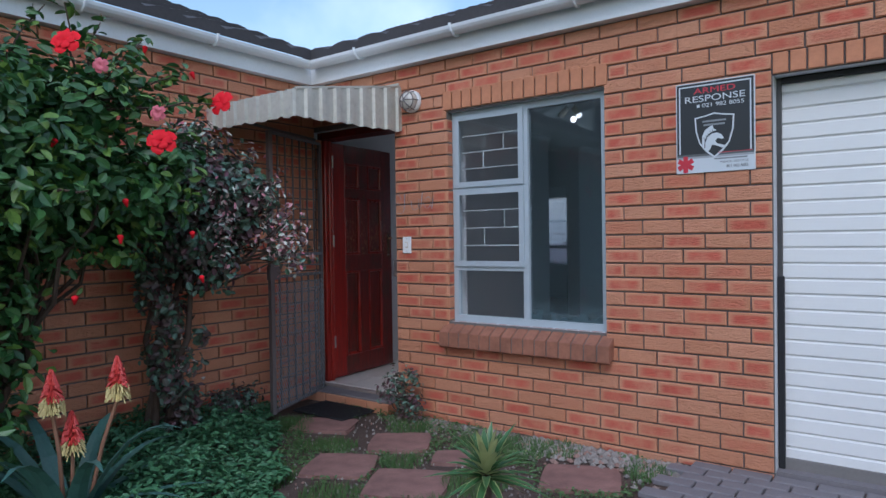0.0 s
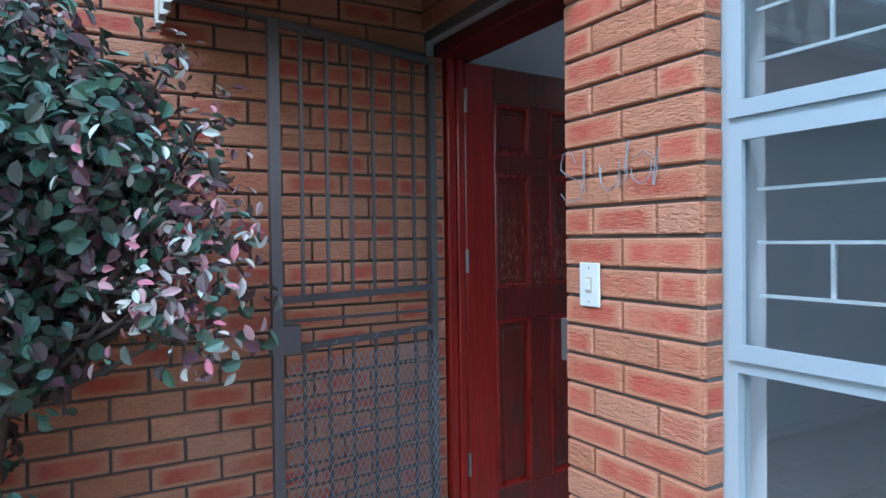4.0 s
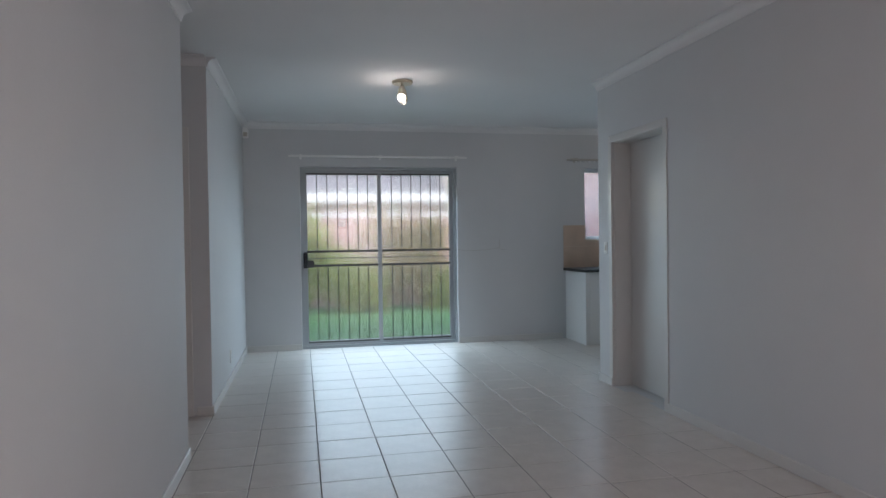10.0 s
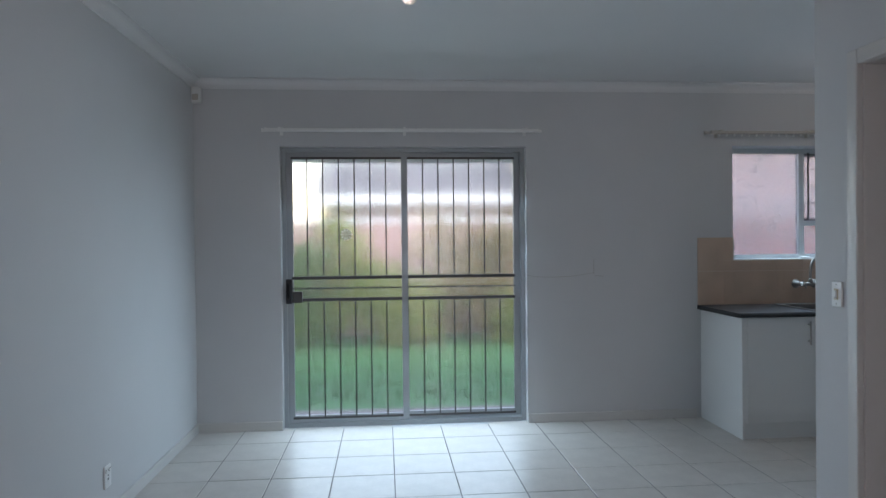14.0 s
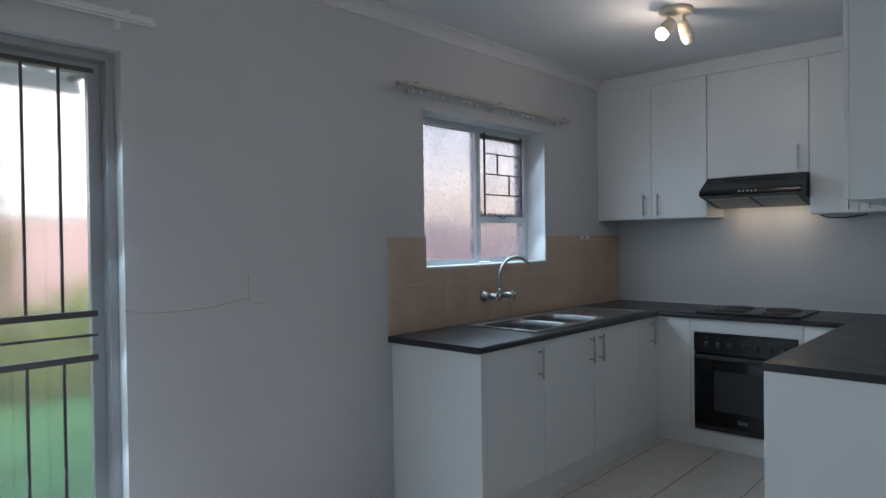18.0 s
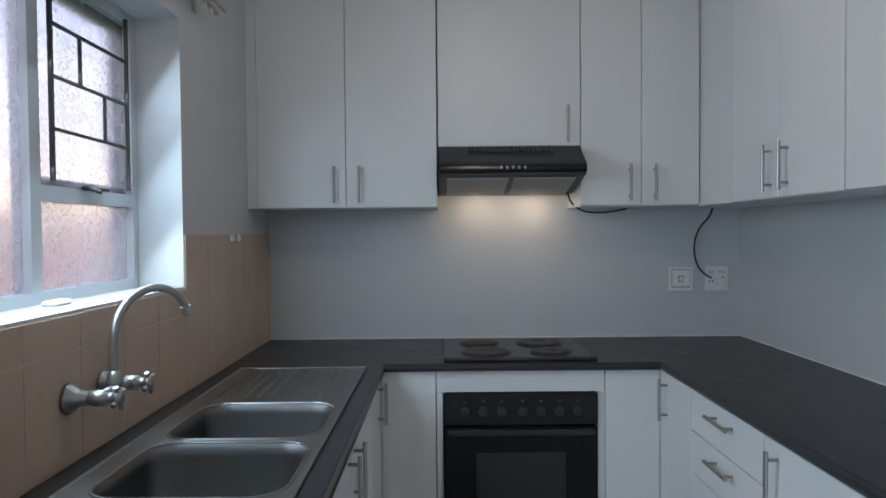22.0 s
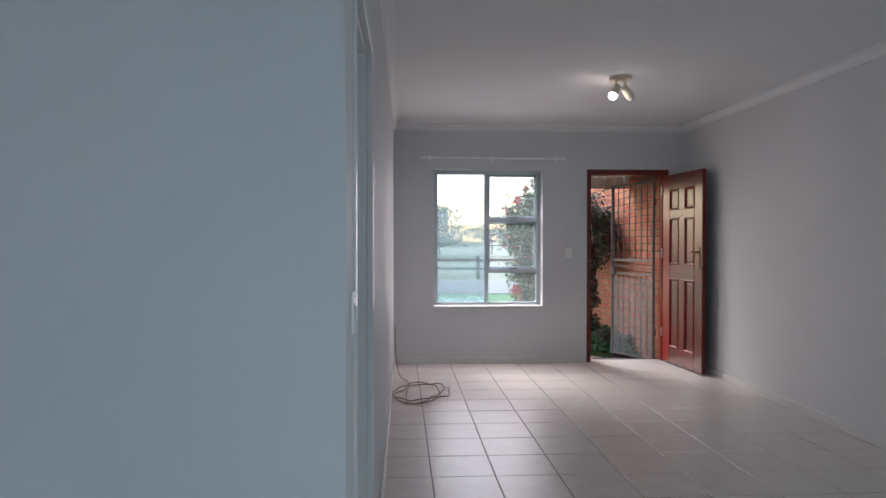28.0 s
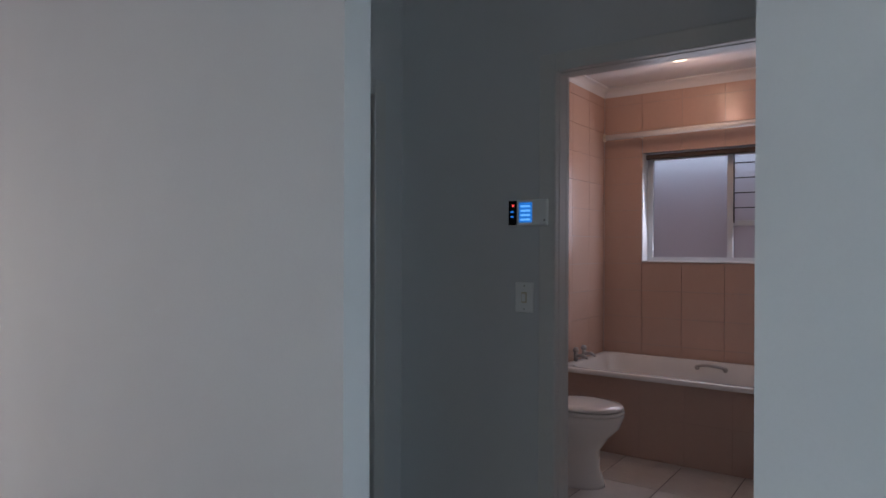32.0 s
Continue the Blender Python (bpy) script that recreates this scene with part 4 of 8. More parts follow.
def bulkhead_lamp():
    w = thing("bulkhead_lamp", (1.10, -0.02, 2.24), "round white bulkhead lamp with a guard on the brick", "wall lamp")
    P = (1.105, -0.018, 2.232)
    part("base", lathed([(0.082, 0), (0.082, 0.022), (0.074, 0.032)], P, (0, -1, 0), 28), M_PLASTIC, w, smooth=False)
    part("globe", lathed([(0.070, 0.03), (0.069, 0.05), (0.058, 0.075), (0.034, 0.092), (0.004, 0.098)], P, (0, -1, 0), 28), M_BULB_OFF, w, "milky glass globe", smooth=True)
    for k in range(3):
        t = k * math.pi / 3
        ux, uz = math.cos(t), math.sin(t)
        part("guard_wire", tubed([(P[0] + ux * s * 0.078, P[1] - h, P[2] + uz * s * 0.078) for s, h in ((-1, 0.03), (-0.85, 0.068), (-0.45, 0.098), (0, 0.108), (0.45, 0.098), (0.85, 0.068), (1, 0.03))], 0.0035, 6), M_GATE, w)
    part("guard_ring", tubed([(P[0] + math.cos(k * math.tau / 20) * 0.064, P[1] - 0.074, P[2] + math.sin(k * math.tau / 20) * 0.064) for k in range(21)], 0.0035, 6), M_GATE, w)


bulkhead_lamp()


def rocker(name, p, facing, label, wide=0.075, high=0.122):
    """A light switch on a wall; facing: the pose whose z comes out of the wall and y is up."""
    s = thing(name, p, label, "light switch")
    f = Matrix.Translation(p) @ facing
    def local(x0, y0, z0, x1, y1, z1, nm, m, bev=0.002):
        bm = boxed(x0, y0, z0, x1, y1, z1, bevel=bev)
        bmesh.ops.transform(bm, matrix=f, verts=bm.verts)
        return part(nm, bm, m, s)
    local(-wide / 2, -high / 2, 0, wide / 2, high / 2, 0.008, "plate", M_PLASTIC, 0.003)
    local(-0.012, -0.022, 0.008, 0.012, 0.022, 0.0105, "surround", M_CREAM)
    local(-0.009, -0.016, 0.0105, 0.009, 0.016, 0.016, "rocker", M_PLASTIC, 0.003)
    for y in (-high * 0.38, high * 0.38):
        local(-0.003, y - 0.003, 0.008, 0.003, y + 0.003, 0.0095, "screw", M_CHROME, 0.001)
    return s


TO_SOUTH = pose(0, 0, 0, 90, 0, 0)          # out of a wall towards -y
TO_NORTH = pose(0, 0, 0, 90, 0, 180)
TO_EAST = pose(0, 0, 0, 90, 0, 90)          # towards +x
TO_WEST = pose(0, 0, 0, 90, 0, -90)
rocker("light_switch", (1.035, -0.020, 1.167), TO_SOUTH, "white outdoor light switch on the brick", 0.082, 0.125)
rocker("light_switch", (1.12, FY, 1.205), TO_NORTH, "white light switch beside the front door", 0.07, 0.11)
rocker("light_switch", (LX1, 5.795, 1.166), TO_WEST, "white light switch at the wall's end", 0.06, 0.10)
rocker("light_switch", (PX, 4.500, 1.145), TO_EAST, "white light switch under the alarm keypad", 0.085, 0.125)


def front_window():
    x0, x1, z0, z1 = FRONT_WIN
    w = thing("window_1", (2.0, 0.06, z0), "white aluminium window with two small casements and a tall pane", "window")
    Y0, Y1 = 0.054, 0.104
    XM, ZA, ZB = 2.012, 1.003, 1.566
    f = 0.045
    fr = part("frame", wall(bmesh.new(), "x", x0, x1, Y0, Y1, z0, z1, ((x0 + f, XM - 0.022, z0 + f, ZA - 0.022), (x0 + f, XM - 0.022, ZA + 0.022, ZB - 0.022), (x0 + f, XM - 0.022, ZB + 0.022, z1 - f), (XM + 0.022, x1 - f, z0 + f, z1 - f))), M_ALUW, w)
    for a, b2 in ((ZA, ZB), (ZB, z1 - 0.022)):
        s = part("casement", wall(bmesh.new(), "x", x0 + 0.03, XM - 0.008, Y0 - 0.014, Y0 - 0.001, a + 0.008, b2 - 0.008, ((x0 + 0.068, XM - 0.046, a + 0.046, b2 - 0.046),)), M_ALUW, w, "opening casement")
        part("stay_handle", boxed((x0 + XM) / 2 - 0.05, Y1, a + 0.022, (x0 + XM) / 2 + 0.05, Y1 + 0.016, a + 0.034, bevel=0.003), M_BLACKM, s, "black stay")
    for px0, px1, pz0, pz1 in ((x0 + f, XM - 0.022, z0 + f, ZA - 0.022), (x0 + f, XM - 0.022, ZA + 0.022, ZB - 0.022), (x0 + f, XM - 0.022, ZB + 0.022, z1 - f), (XM + 0.022, x1 - f, z0 + f, z1 - f)):
        p = part("pane", boxed(px0 - 0.004, 0.076, pz0 - 0.004, px1 + 0.004, 0.080, pz1 + 0.004), M_HAZE if pz1 - pz0 > 1 else M_THINHAZE, w)
        p.visible_shadow = False
    burglar_bars(w, x0 + 0.05, XM - 0.03, ZA + 0.03, ZB - 0.03, 0.125, 3, swap=True)
    burglar_bars(w, x0 + 0.05, XM - 0.03, ZB + 0.03, z1 - 0.05, 0.125, 3, swap=True)
    part("window_board", boxed(x0 + 0.002, Y1, z0 - 0.0, x1 - 0.002, FY + 0.012, z0 + 0.014, bevel=0.003), M_TRIM, w, "white inner sill")


def burglar_bars(w, x0, x1, z0, z1, y, rows, material=None, frame_bars=False, swap=False):
    m = material or M_BAR
    h = (z1 - z0) / (rows + 1)
    for r in range(1, rows + 1):
        part("burglar_bar", boxed(x0, y - 0.004, z0 + r * h - 0.004, x1, y + 0.004, z0 + r * h + 0.004), m, w)
    for r in range(1, rows):
        u = x0 + (x1 - x0) * (0.66 if (r % 2 == 1) != swap else 0.34)
        part("burglar_bar", boxed(u - 0.004, y - 0.004, z0 + r * h + 0.004, u + 0.004, y + 0.004, z0 + (r + 1) * h - 0.004), m, w)
    if frame_bars:
        for u in (x0, x1):
            part("burglar_bar", boxed(u - 0.005, y - 0.005, z0, u + 0.005, y + 0.005, z1), m, w)


front_window()
bs = thing("window_sill_bricks", (2.0, -0.04, 0.45), "sloping brown brick-on-edge window sill", "window sill")
SX0, SX1 = 1.368, 2.655
for i in range(15):
    x = SX0 + (SX1 - SX0) * i / 15
    bm = prism(bmesh.new(), [(0.030, 0.50), (0.034, 0.618), (-0.088, 0.548), (-0.092, 0.445), (-0.070, 0.432)], "x", x + 0.004, x + (SX1 - SX0) / 15 - 0.004)
    bmesh.ops.bevel(bm, geom=list(bm.edges), offset=0.004, segments=1, affect="EDGES")
    part("brick", bm, M_SILL, bs)
part("mortar_bed", prism(bmesh.new(), [(0.028, 0.49), (0.028, 0.606), (-0.080, 0.540), (-0.082, 0.446)], "x", SX0 + 0.02, SX1 - 0.02), M_MORTAR, bs)


def garage():
    g = thing("garage_door", (4.75, 0.12, -0.06), "white ribbed sectional garage door, closed", "garage door")
    x0, x1, _, z1 = GARAGE
    n = 25
    for i in range(n):
        za = -0.03 + (z1 + 0.03) * i / n
        zb = -0.03 + (z1 + 0.03) * (i + 1) / n
        bm = prism(bmesh.new(), [(0.126, za + 0.003), (0.119, za + 0.010), (0.119, zb - 0.010), (0.126, zb - 0.003), (0.150, zb - 0.003), (0.150, za + 0.003)], "x", x0 + 0.025, x1 - 0.025)
        part("slat", bm, M_GDOOR, g)
    part("backing", boxed(x0 + 0.02, 0.130, -0.03, x1 - 0.02, 0.16, z1 - 0.001), M_GDOOR, g)
    part("bottom_seal", boxed(x0 + 0.02, 0.116, -0.062, x1 - 0.02, 0.152, -0.029, bevel=0.006), M_RUBBER, g, "black rubber seal")
    part("side_seal", boxed(x0 + 0.002, 0.085, -0.06, x0 + 0.034, 0.118, 0.98, bevel=0.004), M_RUBBER, g, "black rubber side strip")
    part("guide_rail", boxed(x0 + 0.001, 0.10, -0.06, x0 + 0.024, 0.155, z1 - 0.002), M_BARB, g, "dark side rail")
    # black strip added in place of the shadow under the lintel
    part("head_shade", boxed(x0 + 0.026, 0.085, z1 - 0.034, x1 - 0.026, 0.117, z1 - 0.002, bevel=0.004), M_RUBBER, g, "dark strip standing in for the shade under the lintel")


garage()


def sign_board():
    x0, x1, z0, z1 = 3.040, 3.455, 1.556, 2.061
    Y = -0.024
    s = thing("security_sign", (3.247, Y, z0), "black and white printed armed response sign on the brick wall", "sign")
    dark = plain("sign_black", (0.018, 0.019, 0.021), 0.35, vary=0.05, bump=0)
    white = plain("sign_white", (0.58, 0.61, 0.63), 0.35, vary=0.03, bump=0)
    red = plain("sign_red", (0.52, 0.025, 0.045), 0.35, vary=0.05, bump=0)
    grey = plain("sign_grey", (0.22, 0.23, 0.24), 0.35, vary=0.05, bump=0)
    part("board", boxed(x0, Y, z0, x1, -0.016, z1, bevel=0.0015), white, s)
    part("dark_field", boxed(x0 + 0.006, Y - 0.001, z0 + 0.105, x1 - 0.006, Y, z1 - 0.006), dark, s)
    b = 0.007
    bx0, bx1, bz0, bz1 = x0 + 0.018, x1 - 0.018, z0 + 0.11, z1 - 0.018
    for d in ((bx0, bz1 - b, bx1, bz1), (bx0, bz0, bx0 + b, bz1 - b), (bx1 - b, bz0, bx1, bz1 - b)):
        part("border", boxed(d[0], Y - 0.002, d[1], d[2], Y - 0.001, d[3]), white, s)
    mid = (x0 + x1) / 2
    F = TO_SOUTH
    word("ARMED", 0.044, (mid + 0.002, Y - 0.0015, z1 - 0.052), F, red, s, squash=1.52)
    word("RESPONSE", 0.049, (mid, Y - 0.0015, z1 - 0.096), F, white, s, squash=1.42)
    word("021 982 8055", 0.030, (mid + 0.046, Y - 0.0015, z1 - 0.134), F, white, s, squash=1.32)
    part("phone_mark", boxed(mid - 0.092, Y - 0.002, z1 - 0.142, mid - 0.077, Y - 0.001, z1 - 0.126), white, s)
    # shield outline and helmet as plain shapes
    def shield(k):
        return [(mid + u * k + 0.0, 1.785 + v * k) for u, v in ((-0.105, 0.078), (-0.05, 0.086), (0.0, 0.098), (0.05, 0.086), (0.105, 0.078), (0.100, 0.0), (0.080, -0.07), (0.045, -0.115), (0.0, -0.152), (-0.045, -0.115), (-0.080, -0.07), (-0.100, 0.0))]
    part("shield", prism(bmesh.new(), shield(1.0), "y", Y - 0.0018, Y - 0.001), white, s)
    part("shield_field", prism(bmesh.new(), shield(0.92), "y", Y - 0.0024, Y - 0.0018), dark, s)
    for z, w in ((1.838, 0.062), (1.818, 0.056)):
        part("small_print", boxed(mid - w, Y - 0.003, z - 0.005, mid + w, Y - 0.0024, z + 0.005), grey, s)
    def outline(shape):
        return [(mid + u / 614, 1.893 - v / 582) for u, v in shape]
    crest = outline(((-40, 100), (-39, 78), (-30, 60), (-12, 48), (-4, 47), (-3, 57), (8, 63), (-7, 67), (-21, 76), (-31, 92), (-33, 114), (-37, 118)))
    dome = outline(((-29, 122), (-30, 102), (-22, 83), (-8, 73), (9, 71), (23, 78), (31, 90), (26, 93), (10, 89), (3, 97), (9, 106), (26, 111), (43, 117), (26, 121), (6, 112), (-8, 109), (-14, 124), (-20, 128)))
    part("crest_shape", prism(bmesh.new(), crest, "y", Y - 0.0030, Y - 0.0024), white, s)
    part("helmet_shape", prism(bmesh.new(), dome, "y", Y - 0.0030, Y - 0.0024), white, s)
    for a in range(5):
        u, v = -35 + a * 7, 84 - a * 6.5 + max(0, a - 3) * 3
        part("crest_line", prism(bmesh.new(), outline(((u, v), (u + 1.6, v - 1), (u + 6, v + 9), (u + 4.6, v + 10))), "y", Y - 0.0036, Y - 0.0030), dark, s)
    # medical star
    cx, cz = x0 + 0.052, z0 + 0.050
    for a in (0, 60, 120):
        ca, sa = math.cos(radians(a)), math.sin(radians(a))
        part("star_bar", prism(bmesh.new(), [(cx + u * ca - v * sa, cz + u * sa + v * ca) for u, v in ((-0.013, -0.046), (0.013, -0.046), (0.013, 0.046), (-0.013, 0.046))], "y", Y - 0.0016 - a * 0.00001, Y), red, s)
    word("MEDICAL RESPONSE", 0.016, (x1 - 0.106, Y - 0.0005, z0 + 0.052), F, grey, s)
    word("021 982 8055", 0.020, (x1 - 0.090, Y - 0.0005, z0 + 0.027), F, dark, s)
    for z, w in ((z0 + 0.072, 0.085),):
        part("small_print", boxed(x1 - 0.04 - 2 * w, Y - 0.001, z - 0.004, x1 - 0.04, Y, z + 0.004), grey, s)
    part("grey_band", boxed(x0 + 0.006, Y - 0.0012, z0 + 0.092, x1 - 0.006, Y - 0.0002, z0 + 0.105), plain("sign_mid_grey", (0.10, 0.105, 0.11), 0.35, vary=0.05, bump=0), s)
    part("grey_band", boxed(x0 + 0.006, Y - 0.0011, z0 + 0.081, x1 - 0.006, Y - 0.0002, z0 + 0.092), plain("sign_pale_grey", (0.33, 0.345, 0.355), 0.35, vary=0.05, bump=0), s)
    part("pulse_line", boxed(mid - 0.02, Y - 0.002, z0 + 0.104, x1 - 0.012, Y - 0.001, z0 + 0.107), red, s)


sign_board()

# bent-wire name beside the switch
wn_thing = thing("wire_ornament", (1.05, -0.03, 1.50), "thin bent wire lettering fixed to the brick", "ornament")
for line in (((0.985, 1.515), (0.975, 1.538), (0.955, 1.552), (0.935, 1.545), (0.921, 1.520), (0.924, 1.500), (0.940, 1.487), (0.967, 1.476), (1.000, 1.462), (1.017, 1.436), (1.005, 1.412), (0.965, 1.404), (0.938, 1.412), (0.922, 1.430)),
             ((1.022, 1.552), (1.021, 1.500), (1.022, 1.430)), ((1.024, 1.550), (1.024, 1.440)),
             ((1.085, 1.500), (1.088, 1.470), (1.094, 1.446), (1.108, 1.432), (1.130, 1.428), (1.150, 1.440), (1.158, 1.470), (1.163, 1.508)),
             ((1.090, 1.490), (1.092, 1.450)), ((1.196, 1.553), (1.190, 1.510), (1.187, 1.465), (1.178, 1.445), (1.160, 1.434), (1.163, 1.470)), ((1.190, 1.550), (1.182, 1.470)),
             ((1.203, 1.478), (1.208, 1.455), (1.228, 1.438), (1.252, 1.440), (1.268, 1.458), (1.275, 1.495)), ((1.275, 1.500), (1.250, 1.520), (1.215, 1.505)),
             ((1.300, 1.525), (1.293, 1.508), (1.288, 1.470), (1.282, 1.430)), ((1.286, 1.500), (1.277, 1.432))):
    part("wire", tubed([(x, -0.030 - 0.003 * (k % 2), z) for k, (x, z) in enumerate(line)], 0.0016, 5), M_WIRE, wn_thing)

mat_thing = thing("door_mat", (0.54, -0.33, GROUND), "black rubber door mat with worn ribs", "door mat")
part("mat", boxed(0.26, -0.50, GROUND + 0.012, 0.80, -0.15, GROUND + 0.026, bevel=0.006), M_RUBBER, mat_thing)
for i in range(22):
    x = 0.275 + i * 0.0235
    part("rib", boxed(x, -0.485, GROUND + 0.026, x + 0.012, -0.165, GROUND + 0.032), M_RUBBER, mat_thing)

# ---- kitchen ----
TOP = 0.879
FXB = 5.601                       # fronts of the base units along the end wall
FXU = 5.894                       # fronts of the wall units there
FYW = 7.675                       # fronts of the units under the window
FYF = 6.543                       # fronts of the units along the front wall
FYU = 6.267


def bar_handle(parent, p, along, out, length=0.162):
    """A bar handle of brushed metal: a rod on two short posts; p is its middle on the face."""
    p, a, o = Vector(p), Vector(along), Vector(out)
    h = part("handle", tubed([p + o * 0.032 - a * length / 2, p + o * 0.032 + a * length / 2], 0.0062, 10), M_CHROME, parent, "brushed bar handle", smooth=False)
    for s in (-0.36, 0.36):
        part("handle_post", tubed([p + a * length * s, p + o * 0.033 + a * length * s], 0.0048, 8), M_CHROME, h)
    return h


def unit_x(name, y0, y1, z0, z1, front, back, doors, label, handles, handle_z, group):
    """A cabinet against the end wall, its doors looking along -x; doors: edges in y."""
    u = thing(name, ((front + back) / 2, (y0 + y1) / 2, z0), label, "cabinet", group)
    part("body", boxed(front + 0.019, y0 + 0.001, z0, back, y1 - 0.001, z1), M_CAB, u)
    for (a, b2), hy in zip(zip(doors, doors[1:]), handles):
        d = part("door", boxed(front, a + 0.0015, z0 + 0.002, front + 0.018, b2 - 0.0015, z1 - 0.002, bevel=0.0015), M_CAB, u)
        if hy is not None:
            bar_handle(d, (front, hy, handle_z), (0, 0, 1), (-1, 0, 0))
    return u


def unit_y(name, x0, x1, z0, z1, front, back, doors, label, handles, handle_z, group, facing, body_top=None):
    """A cabinet against a wall that runs along x; facing: 1 or -1 in y."""
    u = thing(name, ((x0 + x1) / 2, (front + back) / 2, z0), label, "cabinet", group)
    f2 = front - facing * 0.019
    part("body", boxed(x0 + 0.001, min(f2, back), z0, x1 - 0.001, max(f2, back), body_top or z1), M_CAB, u)
    for (a, b2), hx in zip(zip(doors, doors[1:]), handles):
        f3 = front - facing * 0.018
        d = part("door", boxed(a + 0.0015, min(front, f3), z0 + 0.002, b2 - 0.0015, max(front, f3), z1 - 0.002, bevel=0.0015), M_CAB, u)
        if hx is not None:
            bar_handle(d, (hx, front, handle_z), (0, 0, 1), (0, facing, 0))
    return u


BASE, WALLU = "kitchen base units", "kitchen wall units"
BZ0, BZ1 = 0.112, 0.846
unit_y("base_cabinet", 3.690, 4.205, BZ0, BZ1, FYW, BY, (3.712, 4.205), "white base cabinet under the window with one door", (4.150,), 0.735, BASE, -1)
unit_y("base_cabinet", 4.205, 5.275, BZ0, BZ1, FYW, BY, (4.205, 4.737, 5.275), "white double sink cabinet under the window", (4.682, 4.793), 0.735, BASE, -1, 0.68)
unit_y("base_cabinet", 5.275, FXB, BZ0, BZ1, FYW, BY, (5.275, FXB - 0.004), "white narrow corner cabinet under the window", (5.492,), 0.742, BASE, -1)
unit_x("base_cabinet", 7.450, FYW - 0.002, BZ0, BZ1, FXB, KX1, (7.450, FYW - 0.004), "narrow white base cabinet beside the oven", (None,), 0.72, BASE)
unit_x("base_cabinet", FYF + 0.002, 6.768, BZ0, BZ1, FXB, KX1, (FYF + 0.004, 6.768), "narrow white base cabinet beside the oven", (None,), 0.72, BASE)
unit_y("base_cabinet", 5.270, FXB - 0.0, BZ0, BZ1, FYF, KY0, (5.270, 5.599), "white corner cabinet beside the drawers", (5.523,), 0.740, BASE, 1)
unit_y("base_cabinet", 4.085, 4.745, BZ0, BZ1, FYF, KY0, (4.085, 4.745), "white end cabinet of the worktop", (4.672,), 0.740, BASE, 1)
ep = thing("end_panel", (3.68, 7.98, 0), "white end panel of the sink cabinets", "panel")
part("panel", boxed(3.672, FYW, 0.0, 3.690, BY, BZ1, bevel=0.0015), M_CAB, ep)
part("stile", boxed(3.690, FYW, BZ0, 3.711, FYW + 0.018, BZ1), M_CAB, ep)
ep = thing("end_panel", (4.075, 6.24, 0), "white end panel of the worktop cabinets", "panel")
part("panel", boxed(4.068, KY0, 0.0, 4.085, FYF, BZ1, bevel=0.0015), M_CAB, ep)
dr = thing("drawer_unit", (5.007, 6.24, BZ0), "white kitchen drawer unit with five drawers", "drawers", BASE)
part("body", boxed(4.746, KY0, BZ0, 5.269, FYF - 0.019, BZ1), M_CAB, dr)
edges = (BZ0, 0.259, 0.406, 0.552, 0.699, BZ1)
for za, zb in zip(edges, edges[1:]):
    f = part("drawer_front", boxed(4.747, FYF - 0.018, za + 0.002, 5.268, FYF, zb - 0.002, bevel=0.0015), M_CAB, dr)
    bar_handle(f, (5.000, FYF, zb - 0.046), (1, 0, 0), (0, 1, 0))
for y0, y1 in ((FYW - 0.003, FYW + 0.017), (FYF - 0.017, FYF + 0.003)):
    cp = thing("corner_post", (FXB, y0, BZ0), "white post in the inner corner of the kitchen units", "panel", BASE)
    part("post", boxed(FXB - 0.0035, y0, BZ0 + 0.001, FXB + 0.0175, y1, BZ1 - 0.001), M_CAB, cp)
kick = thing("plinth", (4.6, 7.7, 0), "white kickboards under the kitchen units", "plinth")
part("board", boxed(3.690, FYW + 0.022, 0, FXB + 0.03, FYW + 0.038, BZ0 - 0.002), M_CAB, kick)
part("board", boxed(FXB + 0.022, FYF - 0.03, 0, FXB + 0.038, FYW + 0.022, BZ0 - 0.002), M_CAB, kick)
part("board", boxed(4.085, FYF - 0.038, 0, FXB + 0.022, FYF - 0.022, BZ0 - 0.002), M_CAB, kick)

unit_x("wall_cabinet", 7.440, 8.240, 1.518, 2.505, FXU, KX1, (7.440, 7.846, 8.240), "white double wall cabinet beside the cooker hood", (7.787, 7.895), 1.620, WALLU)
unit_x("wall_cabinet", 6.802, 7.436, 1.785, 2.505, FXU, KX1, (6.802, 7.436), "white wall cabinet above the cooker hood", (6.860,), 1.880, WALLU)
unit_x("wall_cabinet", 6.272, 6.801, 1.518, 2.505, FXU, KX1, (6.272, 6.531, 6.801), "white double wall cabinet by the corner", (6.475, 6.585), 1.620, WALLU)
unit_y("wall_cabinet", 4.845, 5.579, 1.515, 2.505, FYU, KY0, (4.845, 5.212, 5.579), "white double wall cabinet over the worktop", (5.154, 5.262), 1.620, WALLU, 1)
unit_y("wall_cabinet", 4.100, 4.842, 1.515, 2.505, FYU, KY0, (4.100, 4.458, 4.842), "white double wall cabinet at the end of the row", (4.402, 4.512), 1.620, WALLU, 1)
fp = thing("filler_panel", (5.75, 6.26, 1.515), "white filler panels round the wall cabinets", "panel")
part("corner_strip", boxed(5.580, FYU - 0.019, 1.515, FXU + 0.02, FYU, 2.505), M_CAB, fp)
part("corner_box", boxed(5.581, KY0, 1.515, KX1, FYU - 0.02, 2.505), M_CAB, fp)
part("top_strip", boxed(FXU + 0.004, FYU, 2.506, FXU + 0.022, BY, CEIL), M_CAB, fp)
part("top_strip", boxed(4.10, FYU - 0.022, 2.506, FXU + 0.004, FYU - 0.004, CEIL), M_CAB, fp)
part("wall_strip", boxed(FXU + 0.003, 8.241, 1.518, FXU + 0.03, BY, 2.505), M_CAB, fp, "white filler strip")
